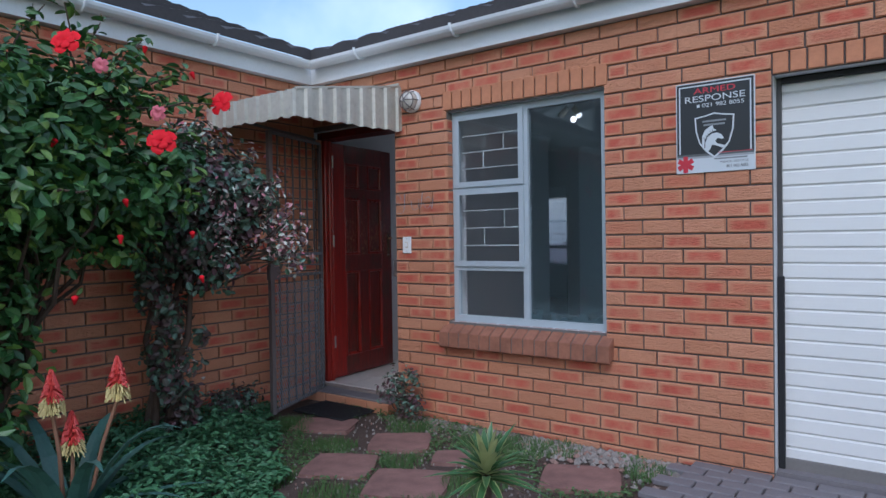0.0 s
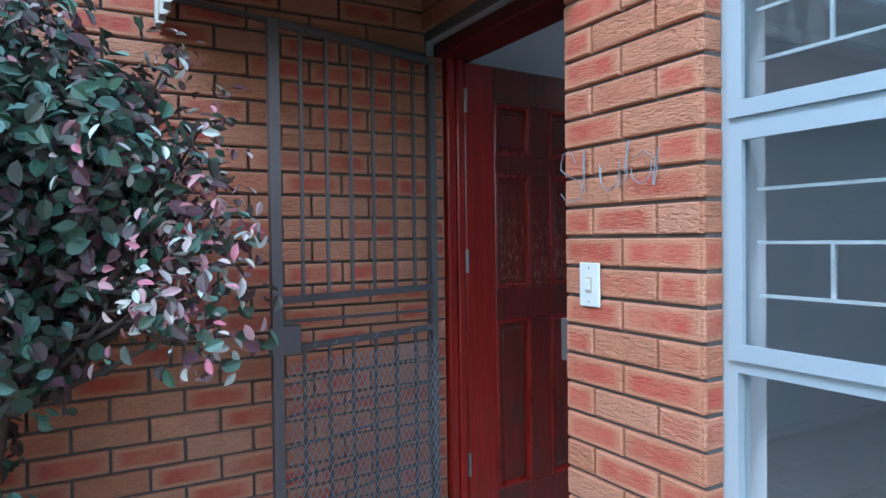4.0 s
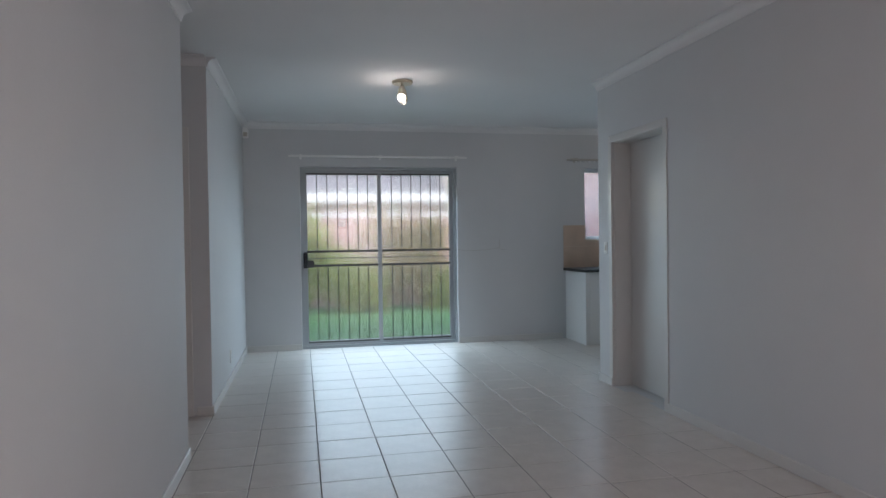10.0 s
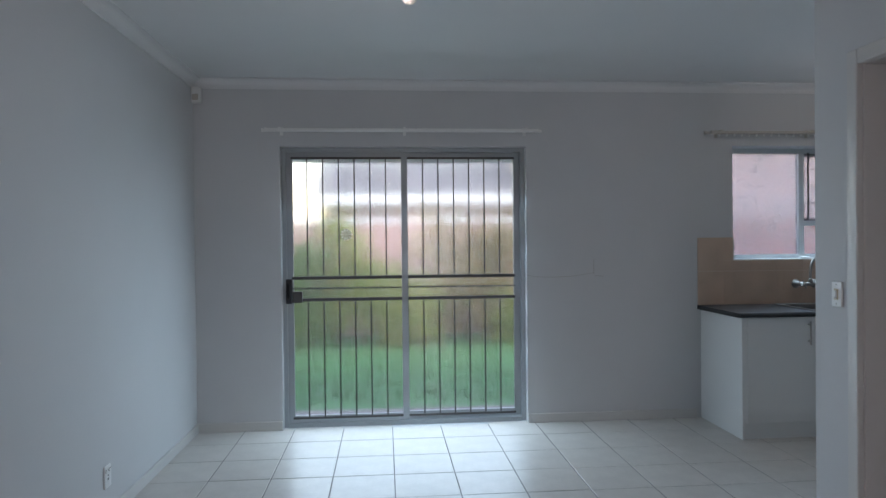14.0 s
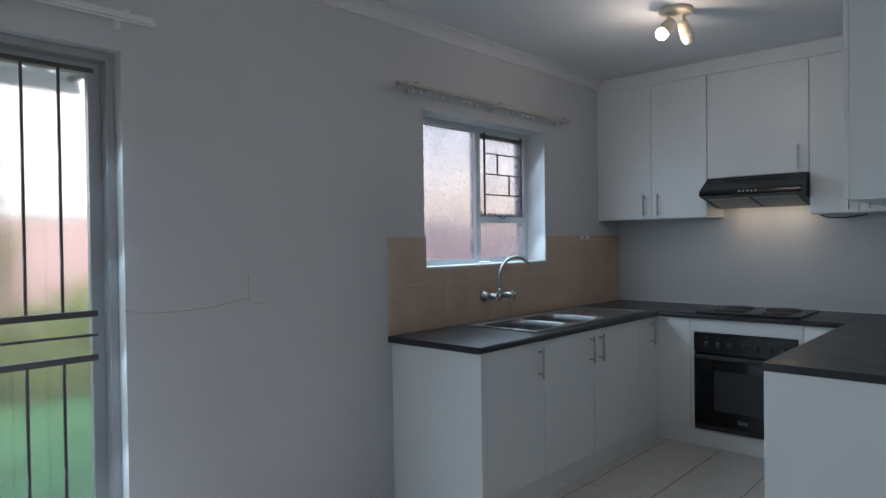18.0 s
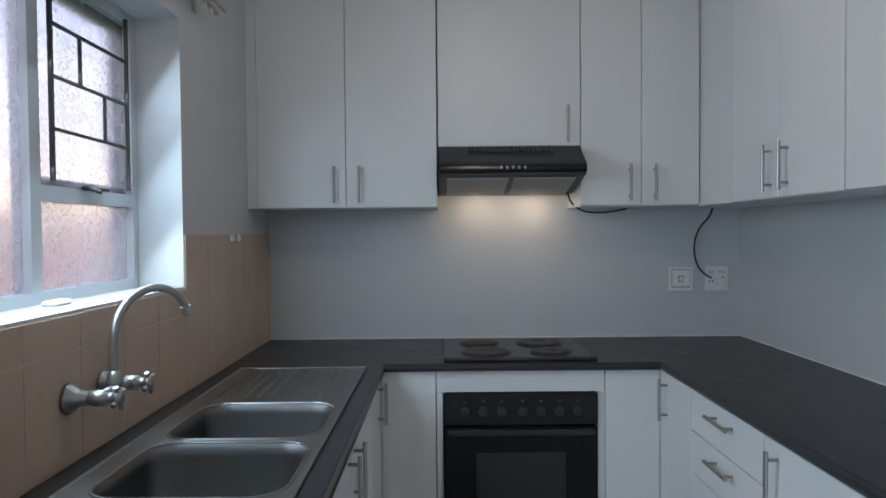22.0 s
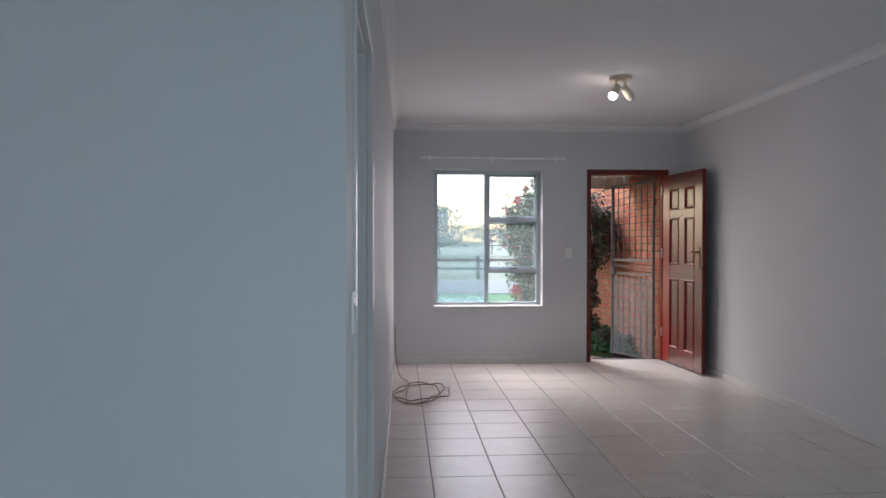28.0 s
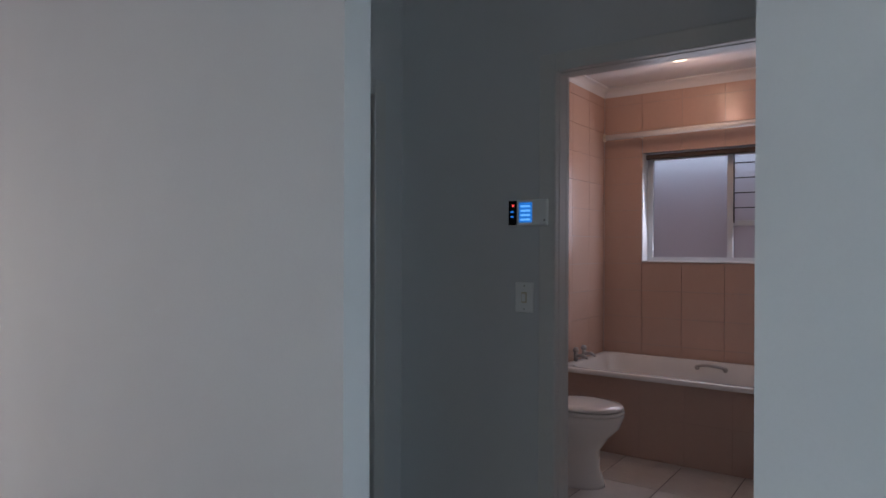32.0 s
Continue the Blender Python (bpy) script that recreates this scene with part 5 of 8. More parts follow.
part("end_strip", boxed(4.10, KY0, 2.506, 4.118, FYU - 0.022, CEIL), M_CAB, fp)


def worktop():
    w = thing("worktop", (5.6, 7.0, TOP - 0.038), "charcoal laminate U-shaped kitchen worktop", "worktop")
    z0, z1 = TOP - 0.032, TOP
    sx0, sx1, sy0, sy1 = 4.235, 5.480, 7.750, 8.180
    # run under the window, cut out for the sink
    for d in ((3.645, 7.667, sx0, BY), (sx1, 7.667, KX1, BY), (sx0, 7.667, sx1, sy0), (sx0, sy1, sx1, BY)):
        part("window_run", boxed(d[0], d[1], z0, d[2], d[3], z1), M_TOP, w)
    part("front_edge", tubed([(3.65, 7.667, TOP - 0.016), (5.588, 7.667, TOP - 0.016)], 0.0158, 10), M_TOP, w)
    part("end_run", boxed(5.588, 6.540, z0, KX1, 7.667, z1), M_TOP, w)
    part("front_edge", tubed([(5.588, 6.538, TOP - 0.016), (5.588, 7.67, TOP - 0.016)], 0.0158, 10), M_TOP, w)
    part("right_run", boxed(4.056, KY0, z0, KX1, 6.540, z1), M_TOP, w)
    part("front_edge", tubed([(4.058, 6.540, TOP - 0.016), (5.59, 6.540, TOP - 0.016)], 0.0158, 10), M_TOP, w)
    part("silicone_bead", tubed([(3.65, BY - 0.002, TOP + 0.001), (KX1 - 0.003, BY - 0.002, TOP + 0.001)], 0.004, 6), M_PLASTIC, w)
    part("silicone_bead", tubed([(KX1 - 0.002, BY, TOP + 0.001), (KX1 - 0.002, KY0, TOP + 0.001)], 0.004, 6), M_PLASTIC, w)
    part("silicone_bead", tubed([(4.08, KY0 + 0.002, TOP + 0.001), (KX1, KY0 + 0.002, TOP + 0.001)], 0.004, 6), M_PLASTIC, w)


worktop()


def rounded(x0, y0, x1, y1, r, n=5):
    out = []
    for cx, cy, a0 in ((x1 - r, y1 - r, 0), (x0 + r, y1 - r, 90), (x0 + r, y0 + r, 180), (x1 - r, y0 + r, 270)):
        for k in range(n + 1):
            a = radians(a0 + 90 * k / n)
            out.append((cx + r * math.cos(a), cy + r * math.sin(a)))
    return out


def sink():
    s = thing("double_sink", (4.9, 7.99, TOP), "stainless steel double bowl sink with a grooved drainer", "sink")
    x0, x1, y0, y1 = 4.212, 5.502, 7.722, 8.204
    z = TOP + 0.005
    bowls = ((4.238, 7.744, 4.588, 8.146), (4.616, 7.744, 4.966, 8.146))
    # flat rim in pieces round the bowls
    bm = bmesh.new()
    for d in ((x0, y0, x1, bowls[0][1]), (x0, bowls[0][3], x1, y1), (x0, bowls[0][1], bowls[0][0], bowls[0][3]), (bowls[0][2], bowls[0][1], bowls[1][0], bowls[0][3])):
        box(bm, d[0], d[1], TOP + 0.0005, d[2], d[3], z)
    # rounded corners of the bowl openings
    for b in bowls:
        arcs = rounded(*b, 0.075)
        for q, (cx, cy) in enumerate(((b[2], b[3]), (b[0], b[3]), (b[0], b[1]), (b[2], b[1]))):
            arc = arcs[q * 6:q * 6 + 6]
            prism(bm, [(cx, cy)] + arc, "z", TOP + 0.0005, z)
    part("rim", bm, M_STEEL, s)
    part("rim_lip", tubed([(x0, y0, z), (x1, y0, z), (x1, y1, z), (x0, y1, z), (x0, y0, z)], 0.004, 8), M_STEEL, s)
    for bx0, by0, bx1, by1 in bowls:
        bm = bmesh.new()
        rings = []
        for inset, dz, r in ((-0.004, 0.002, 0.077), (0.004, -0.004, 0.077), (0.010, -0.03, 0.078), (0.016, -0.13, 0.085), (0.030, -0.150, 0.09), (0.06, -0.158, 0.09)):
            rings.append([bm.verts.new((u, v, z + dz)) for u, v in rounded(bx0 + inset, by0 + inset, bx1 - inset, by1 - inset, r)])
        for u, v in zip(rings, rings[1:]):
            for k in range(len(u)):
                bm.faces.new((u[k], u[(k + 1) % len(u)], v[(k + 1) % len(u)], v[k]))
        bm.faces.new(rings[-1])
        bw = part("bowl", bm, M_BOWL, s, "steel bowl with its shade put into the colour", smooth=True)
        part("waste", lathed([(0.040, 0.0), (0.036, 0.004), (0.02, 0.002)], ((bx0 + bx1) / 2, (by0 + by1) / 2, z - 0.158), (0, 0, 1), 20), M_CHROME, bw, "chrome waste")
        # corner fillets of the rim
        part("rim_ring", tubed([(u, v, z + 0.001) for u, v in rounded(bx0 - 0.002, by0 - 0.002, bx1 + 0.002, by1 + 0.002, 0.077)] + [(bx1 + 0.002, by1 - 0.075, z + 0.001)], 0.004, 6), M_STEEL, s)
    part("drainer", boxed(4.966, bowls[0][1], TOP - 0.004, x1, bowls[0][3], z - 0.003), M_STEEL, s)
    for k in range(9):
        y = 7.785 + k * 0.039
        part("drainer_rib", tubed([(5.05, y, z - 0.003), (5.45, y, z + 0.0005)], 0.005, 6), M_STEEL, s)


sink()


def wall_tap():
    t = thing("kitchen_tap", (4.55, BY, 1.03), "chrome wall-mounted mixer tap with a swan-neck spout", "tap")
    y0 = BY - 0.012
    for x in (4.445, 4.600):
        part("flange", lathed([(0.036, 0), (0.034, 0.006), (0.020, 0.022), (0.015, 0.05)], (x, y0, 1.035), (0, -1, 0), 20), M_CHROME, t, smooth=True)
        v = part("valve", lathed([(0.015, 0.045), (0.019, 0.055), (0.019, 0.085), (0.013, 0.090), (0.013, 0.105), (0.018, 0.110), (0.018, 0.118), (0.006, 0.122)], (x, y0, 1.035), (0, -1, 0), 18), M_CHROME, t, smooth=True)
        for a in (25, 115):
            ca, sa = 0.030 * math.cos(radians(a)), 0.030 * math.sin(radians(a))
            part("cross_arm", tubed([(x - ca, y0 - 0.112, 1.035 - sa), (x - ca * 0.5, y0 - 0.112, 1.035 - sa * 0.5), (x + ca * 0.5, y0 - 0.112, 1.035 + sa * 0.5), (x + ca, y0 - 0.112, 1.035 + sa)], [0.0065, 0.0045, 0.0045, 0.0065], 8), M_CHROME, v)
    part("body", tubed([(4.445, y0 - 0.066, 1.035), (4.600, y0 - 0.066, 1.035)], 0.014, 12), M_CHROME, t, smooth=True)
    part("collar", lathed([(0.017, 0.0), (0.019, 0.012), (0.016, 0.030), (0.012, 0.040)], (4.525, y0 - 0.064, 1.042), (0, 0, 1), 16), M_CHROME, t, smooth=True)
    pts = [(4.525, y0 - 0.062, 1.04), (4.525, y0 - 0.062, 1.14), (4.535, y0 - 0.068, 1.20), (4.56, y0 - 0.085, 1.245), (4.595, y0 - 0.11, 1.268), (4.63, y0 - 0.135, 1.270), (4.665, y0 - 0.16, 1.250), (4.685, y0 - 0.175, 1.215)]
    part("spout", tubed(flowing(pts, 5), 0.0100, 12), M_CHROME, t, "curved chrome spout", smooth=True)
    part("aerator", tubed([(4.684, y0 - 0.174, 1.217), (4.690, y0 - 0.179, 1.195)], 0.014, 12), M_CHROME, t)


wall_tap()


def oven():
    o = thing("oven", (5.9, 7.11, 0.12), "black built-in electric oven with glass door", "oven")
    y0, y1, z0, z1 = 6.800, 7.420, 0.135, 0.756
    part("casing", boxed(FXB + 0.004, y0 + 0.006, z0, KX1 - 0.06, y1 - 0.006, z1), M_BLACK, o)
    cp = part("control_panel", boxed(FXB - 0.016, y0, z1 - 0.128, FXB + 0.003, y1, z1, bevel=0.003), M_BLACK, o, "black control panel")
    for k in range(7):
        y = y1 - 0.085 - k * 0.074 + (0.0 if k < 3 else -0.01)
        kn = part("knob", lathed([(0.021, 0), (0.020, 0.006), (0.015, 0.008), (0.014, 0.020)], (FXB - 0.016, y, z1 - 0.072), (-1, 0, 0), 18), M_BLACKM, cp, "black control knob")
        part("knob_mark", boxed(FXB - 0.0375, y - 0.0012, z1 - 0.070, FXB - 0.036, y + 0.0012, z1 - 0.060), M_BARB, kn)
        part("symbol", boxed(FXB - 0.0166, y - 0.006, z1 - 0.036, FXB - 0.016, y + 0.006, z1 - 0.026), M_BARB, cp)
    d = part("oven_door", boxed(FXB - 0.014, y0, z0 + 0.02, FXB + 0.003, y1, z1 - 0.134, bevel=0.003), M_OVENGLASS, o, "black glass door")
    part("window", boxed(FXB - 0.0155, y0 + 0.13, z0 + 0.12, FXB - 0.0142, y1 - 0.13, z1 - 0.24), M_BLACKM, d)
    part("door_grip", boxed(FXB - 0.034, y0 + 0.015, z1 - 0.168, FXB - 0.014, y1 - 0.015, z1 - 0.142, bevel=0.006, seg=2), M_BLACKM, d, "black handle strip")
    part("badge", boxed(FXB - 0.0152, 7.085, z0 + 0.055, FXB - 0.0141, 7.145, z0 + 0.078, bevel=0.0004), M_GATE, d)
    part("base_trim", boxed(FXB - 0.006, y0, z0 - 0.012, FXB + 0.003, y1, z0 + 0.017), M_BLACKM, o)
    h = thing("oven_housing", (5.9, 7.11, BZ0), "white panel round the built-in oven", "cabinet", BASE)
    part("top_panel", boxed(FXB, 6.770, z1 + 0.004, FXB + 0.018, 7.448, BZ1), M_CAB, h)
    part("side_strip", boxed(FXB, 7.424, BZ0, FXB + 0.018, 7.448, z1 + 0.003), M_CAB, h)
    part("side_strip", boxed(FXB, 6.770, BZ0, FXB + 0.018, 6.796, z1 + 0.003), M_CAB, h)


oven()


def hob():
    h = thing("electric_hob", (5.90, 7.11, TOP), "black four-plate electric hob on the worktop", "hob")
    part("plate", boxed(5.612, 6.795, TOP, 6.130, 7.416, TOP + 0.012, bevel=0.004), M_BLACK, h, "black enamel sheet")
    part("front_lip", tubed([(5.612, 6.795, TOP + 0.010), (5.612, 7.416, TOP + 0.010)], 0.009, 8), M_BLACKM, h)
    for x, y, r in ((5.765, 7.238, 0.098), (5.760, 6.960, 0.080), (5.985, 7.253, 0.082), (5.985, 6.978, 0.098)):
        part("hotplate", lathed([(r + 0.010, 0), (r + 0.008, 0.003), (r, 0.004), (r, 0.007), (r - 0.006, 0.009), (r * 0.32, 0.0085), (r * 0.28, 0.006), (0.004, 0.006)], (x, y, TOP + 0.012), (0, 0, 1), 32), M_PLATE, h, "dark cast hotplate")


hob()


def hood():
    h = thing("cooker_hood", (5.97, 7.12, 1.58), "black slimline cooker hood with lit lamps", "cooker hood")
    y0, y1 = 6.808, 7.432
    XF = 5.735
    part("body", hood_body(y0, y1, XF), M_BLACKM, h)
    part("front_lip", tubed([(XF + 0.006, y0 + 0.002, 1.672), (XF + 0.006, y1 - 0.002, 1.672)], 0.020, 12), M_BLACK, h, "glossy rounded front lip")
    for k in range(5):
        part("button", lathed([(0.007, 0), (0.006, 0.006)], (XF - 0.012, 7.12 - 0.05 + k * 0.025, 1.676), (-1, 0, 0), 10), M_CHROME, h)
    for k in range(22):
        y = 6.935 + k * 0.017
        part("vent_slot", prism(bmesh.new(), [(XF + 0.085, 1.752), (XF + 0.135, 1.7805), (XF + 0.135, 1.784), (XF + 0.085, 1.7555)], "y", y, y + 0.009), M_OVENGLASS, h)
    for a, b2 in ((y0 + 0.035, 7.108), (7.132, y1 - 0.035)):
        part("filter", prism(bmesh.new(), [(XF + 0.055, 1.6385), (6.06, 1.5835), (6.06, 1.578), (XF + 0.055, 1.633)], "y", a, b2), M_FILTER, h, "pale grease filter")
    for y in (6.98, 7.25):
        part("lamp_lens", boxed(6.075, y - 0.09, 1.582, 6.125, y + 0.09, 1.5862), M_HOODLIGHT, h, "lit lamp cover")


def hood_body(y0, y1, XF):
    return prism(bmesh.new(), [(KX1, 1.586), (KX1, 1.783), (FXU - 0.006, 1.783), (XF + 0.02, 1.704), (XF + 0.004, 1.692), (XF + 0.004, 1.652), (XF + 0.05, 1.641), (6.06, 1.586)], "y", y0, y1)


hood()
cb = thing("hood_cable", (6.15, 6.8, 1.5), "grey power cable hanging from the cooker hood", "cable")
part("cable", tubed(flowing([(6.06, 6.830, 1.600), (6.05, 6.822, 1.56), (6.06, 6.80, 1.53), (6.08, 6.75, 1.502), (6.10, 6.68, 1.494), (6.12, 6.60, 1.500), (6.14, 6.53, 1.512)]), 0.0045, 8), M_BLACKM, cb)
part("cable", tubed(flowing([(6.18, 6.095, 1.516), (6.19, 6.11, 1.47), (6.20, 6.15, 1.42), (6.205, 6.172, 1.36), (6.205, 6.175, 1.29), (6.20, 6.16, 1.23), (6.19, 6.135, 1.195), (6.185, 6.10, 1.170)]), 0.0045, 8), M_BLACKM, cb)


def socket(name, p, facing, wide, high, label, kind="double", plug=False):
    s = thing(name, p, label, "socket")
    f = Matrix.Translation(p) @ facing
    def local(nm, m, dims, bev=0.002, parent=None):
        bm = boxed(*dims, bevel=bev)
        bmesh.ops.transform(bm, matrix=f, verts=bm.verts)
        return part(nm, bm, m, parent or s)
    w, h = wide / 2, high / 2
    local("plate", M_PLASTIC, (-w, -h, 0, w, h, 0.009), 0.004)
    if kind == "switch":
        local("outline", M_GATE, (-w * 0.76, -h * 0.66, 0.009, w * 0.76, h * 0.76, 0.0096), 0)
        local("surround", M_PLASTIC, (-w * 0.72, -h * 0.62, 0.0096, w * 0.72, h * 0.72, 0.011))
        local("dial_ring", M_GATE, (-0.013, -0.015, 0.011, 0.013, 0.015, 0.0116), 0)
        local("dial", M_PLASTIC, (-0.010, -0.012, 0.011, 0.010, 0.012, 0.020), 0.004)
        local("groove", M_GROUT, (-w * 0.72, -h * 0.75, 0.009, w * 0.72, -h * 0.69, 0.0098), 0)
    else:
        for sx in (-0.45, 0.45):
            local("outline", M_GATE, (sx * w - 0.013, h * 0.42, 0.009, sx * w + 0.013, h * 0.65, 0.0094), 0)
            local("rocker", M_PLASTIC, (sx * w - 0.011, h * 0.45, 0.009, sx * w + 0.011, h * 0.62, 0.013))
        for cx in ((-0.5, 0.5) if wide > 0.085 else (0,)):
            for ux, uy in ((0, 0.10), (-0.22, -0.22), (0.22, -0.22)):
                local("socket_hole", M_BLACKM, (cx * w + ux * w * 0.6 - 0.0035, uy * h - 0.0035, 0.009, cx * w + ux * w * 0.6 + 0.0035, uy * h + 0.0035, 0.0094), 0)
    if plug:
        local("plug", M_PLASTIC, (-0.018, -0.030, 0.009, 0.030, 0.004, 0.045), 0.008)
    return s


socket("isolator_switch", (KX1, 6.238, 1.166), TO_WEST, 0.122, 0.122, "white cooker isolator switch on the wall", "switch")
socket("wall_socket", (KX1, 6.060, 1.166), TO_WEST, 0.115, 0.122, "white double socket with a plug in it", plug=True)
socket("wall_socket", (4.243, KY0, 1.156), TO_NORTH, 0.127, 0.131, "white double wall socket above the worktop")
socket("wall_socket", (LX0, 6.73, 0.23), TO_EAST, 0.075, 0.115, "white low wall socket near the floor", "single")


def kitchen_window():
    x0, x1, z0, z1 = KITCHEN_WIN
    w = thing("window_2", (4.55, 8.46, z0), "grey aluminium kitchen window with misted panes", "window")
    Y0, Y1 = 8.43, 8.48
    XM, ZT, f = 4.596, 1.515, 0.04
    holes = ((x0 + f, XM - 0.022, z0 + f, z1 - f), (XM + 0.022, x1 - f, z0 + f, ZT - 0.02), (XM + 0.022, x1 - f, ZT + 0.02, z1 - f))
    part("frame", wall(bmesh.new(), "x", x0, x1, Y0, Y1, z0, z1, holes), M_ALU, w)
    part("casement", wall(bmesh.new(), "x", XM + 0.008, x1 - 0.022, Y1 + 0.001, Y1 + 0.02, ZT + 0.004, z1 - 0.02, ((XM + 0.05, x1 - 0.064, ZT + 0.046, z1 - 0.062),)), M_ALU, w)
    for px0, px1, pz0, pz1 in holes:
        p = part("pane", boxed(px0 - 0.004, 8.452, pz0 - 0.004, px1 + 0.004, 8.456, pz1 + 0.004), M_MIST, w)
        p.visible_shadow = False
    burglar_bars(w, 4.645, 5.052, 1.545, 2.085, 8.415, 3, M_BARB, True)
    part("stay_handle", boxed(4.80, 8.395, ZT + 0.018, 4.90, 8.43, ZT + 0.03, bevel=0.004), M_BLACKM, w, "black stay")
    part("stay_handle", tubed([(4.80, 8.40, ZT + 0.022), (4.795, 8.37, ZT + 0.01)], 0.006, 8), M_BLACKM, w)
    part("sill", boxed(x0 + 0.002, BY - 0.004, z0 - 0.0, x1 - 0.002, Y0, z0 + 0.008), M_TRIM, w, "white tiled inner sill")
    part("white_soap", boxed(4.55, 8.36, z0 + 0.008, 4.63, 8.40, z0 + 0.022, bevel=0.006), M_PLASTIC, w)


kitchen_window()


def splashback():
    s = thing("splashback", (4.9, BY, TOP), "beige mottled wall tiles behind the sink", "wall tiles")
    x0, x1, z1 = 3.648, KX1, 1.405
    holes = ((KITCHEN_WIN[0], KITCHEN_WIN[1], KITCHEN_WIN[2], 3.0),)
    part("grout", wall(bmesh.new(), "x", x0, x1, BY - 0.006, BY + 0.001, TOP, z1 - 0.001, ((KITCHEN_WIN[0], KITCHEN_WIN[1], KITCHEN_WIN[2], z1 - 0.001),)), M_TGROUT, s)
    rows = ((TOP + 0.001, 1.140), (1.143, z1))
    n = 12
    for za, zb in rows:
        x = x0
        while x < x1 - 0.01:
            xe = min(x + 0.214, x1)
            cuts = [(x, xe, za, zb)]
            if zb > KITCHEN_WIN[2]:
                out = []
                for a, b2, c, d in cuts:
                    if b2 <= KITCHEN_WIN[0] + 0.001 or a >= KITCHEN_WIN[1] - 0.001:
                        out.append((a, b2, c, d))
                    else:
                        out.append((a, b2, c, KITCHEN_WIN[2]))
                        if a < KITCHEN_WIN[0]:
                            out.append((a, KITCHEN_WIN[0], KITCHEN_WIN[2], d))
                        if b2 > KITCHEN_WIN[1]:
                            out.append((KITCHEN_WIN[1], b2, KITCHEN_WIN[2], d))
                cuts = out
            for a, b2, c, d in cuts:
                part("tile", boxed(a + 0.0006, BY - 0.0080, c + 0.0012, b2 - 0.0006, BY - 0.005, d - 0.0012, bevel=0.0006), M_KTILE, s)
            x = xe
    for sgn, X in ((1, KITCHEN_WIN[1]), ):
        part("tile", boxed(X - 0.008, BY - 0.004, KITCHEN_WIN[2] + 0.009, X - 0.001, 8.428, z1), M_TRIM, s, "white reveal tile")
    part("reveal_tile", boxed(KITCHEN_WIN[0] + 0.001, BY - 0.004, KITCHEN_WIN[2] + 0.009, KITCHEN_WIN[0] + 0.008, 8.428, z1), M_TRIM, s)
    for x in (5.60, 5.68):
        part("hook", boxed(x, BY - 0.022, 1.375, x + 0.035, BY - 0.010, 1.405, bevel=0.004), M_PLASTIC, s)


splashback()


def curtain_rail(name, x0, x1, y_wall, z, facing, rails, label, material):
    c = thing(name, ((x0 + x1) / 2, y_wall, z), label, "curtain rail")
    for k in range(rails):
        y = y_wall + facing * (0.05 + 0.04 * k)
        part("rail", boxed(x0 + 0.03 * k, y - 0.008, z - 0.010, x1 - 0.03 * k, y + 0.008, z + 0.010, bevel=0.003), material, c)
        part("end_stop", boxed(x0 - 0.012 + 0.03 * k, y - 0.011, z - 0.013, x0 + 0.03 * k, y + 0.011, z + 0.013), material, c)
    n = 3
    for k in range(n):
        x = x0 + (x1 - x0) * (0.06 + 0.88 * k / (n - 1))
        part("bracket", boxed(x - 0.010, min(y_wall, y_wall + facing * 0.10), z + 0.010, x + 0.010, max(y_wall, y_wall + facing * 0.10), z + 0.018), material, c)
        part("wall_plate", boxed(x - 0.012, min(y_wall, y_wall + facing * 0.006), z - 0.03, x + 0.012, max(y_wall, y_wall + facing * 0.006), z + 0.03), material, c)
    return c


kr = curtain_rail("curtain_rail", 3.70, 5.38, BY, 2.212, -1, 2, "old grey double curtain rail above the kitchen window", M_RAIL)
for k in range(26):
    x = 3.80 + 0.06 * k
    part("runner", boxed(x, BY - 0.057, 2.186, x + 0.012, BY - 0.047, 2.203), M_PLASTIC, kr)
curtain_rail("curtain_rail", 0.34, 2.41, BY, 2.222, -1, 2, "white double curtain rail above the sliding door", M_PLASTIC)
curtain_rail("curtain_rail", 1.18, 2.74, FY, 2.232, 1, 1, "thin white curtain rail above the front window", M_PLASTIC)

# ---- living room and passage ----
def spot_lamp(name, place, heads, label):
    """A round ceiling plate with two spot heads; heads: (turn, tilt, lit)."""
    c = Vector(place)
    l = thing(name, (c.x, c.y, CEIL), label, "ceiling lamp", "two-headed ceiling spots")
    part("ceiling_plate", lathed([(0.088, 0), (0.088, -0.012), (0.080, -0.024), (0.03, -0.028), (0.004, -0.028)], (c.x, c.y, CEIL), (0, 0, 1), 28), M_CREAM, l, "cream round ceiling plate")
    for turn, tilt, lit in heads:
        d = Vector((math.cos(turn) * math.sin(tilt), math.sin(turn) * math.sin(tilt), -math.cos(tilt)))
        o = c + Vector((math.cos(turn), math.sin(turn), 0)) * 0.045
        o.z = CEIL - 0.028
        k = o + Vector((0, 0, -0.060))
        part("arm", tubed([o + Vector((0, 0, 0.006)), k], 0.008, 8), M_CREAM, l)
        h = part("spot_head", lathed([(0.010, -0.030), (0.026, -0.026), (0.031, 0.0), (0.033, 0.050), (0.036, 0.062), (0.030, 0.063), (0.028, 0.03), (0.004, 0.01)], k, d, 20), M_CREAM, l, "cream swivelling spot head", smooth=True)
        part("bulb", lathed([(0.014, 0.030), (0.024, 0.045), (0.033, 0.066), (0.031, 0.084), (0.020, 0.098), (0.004, 0.103)], k, d, 20), M_BULB if lit else M_BULB_OFF, h, "lit round bulb" if lit else "unlit round bulb", smooth=True)


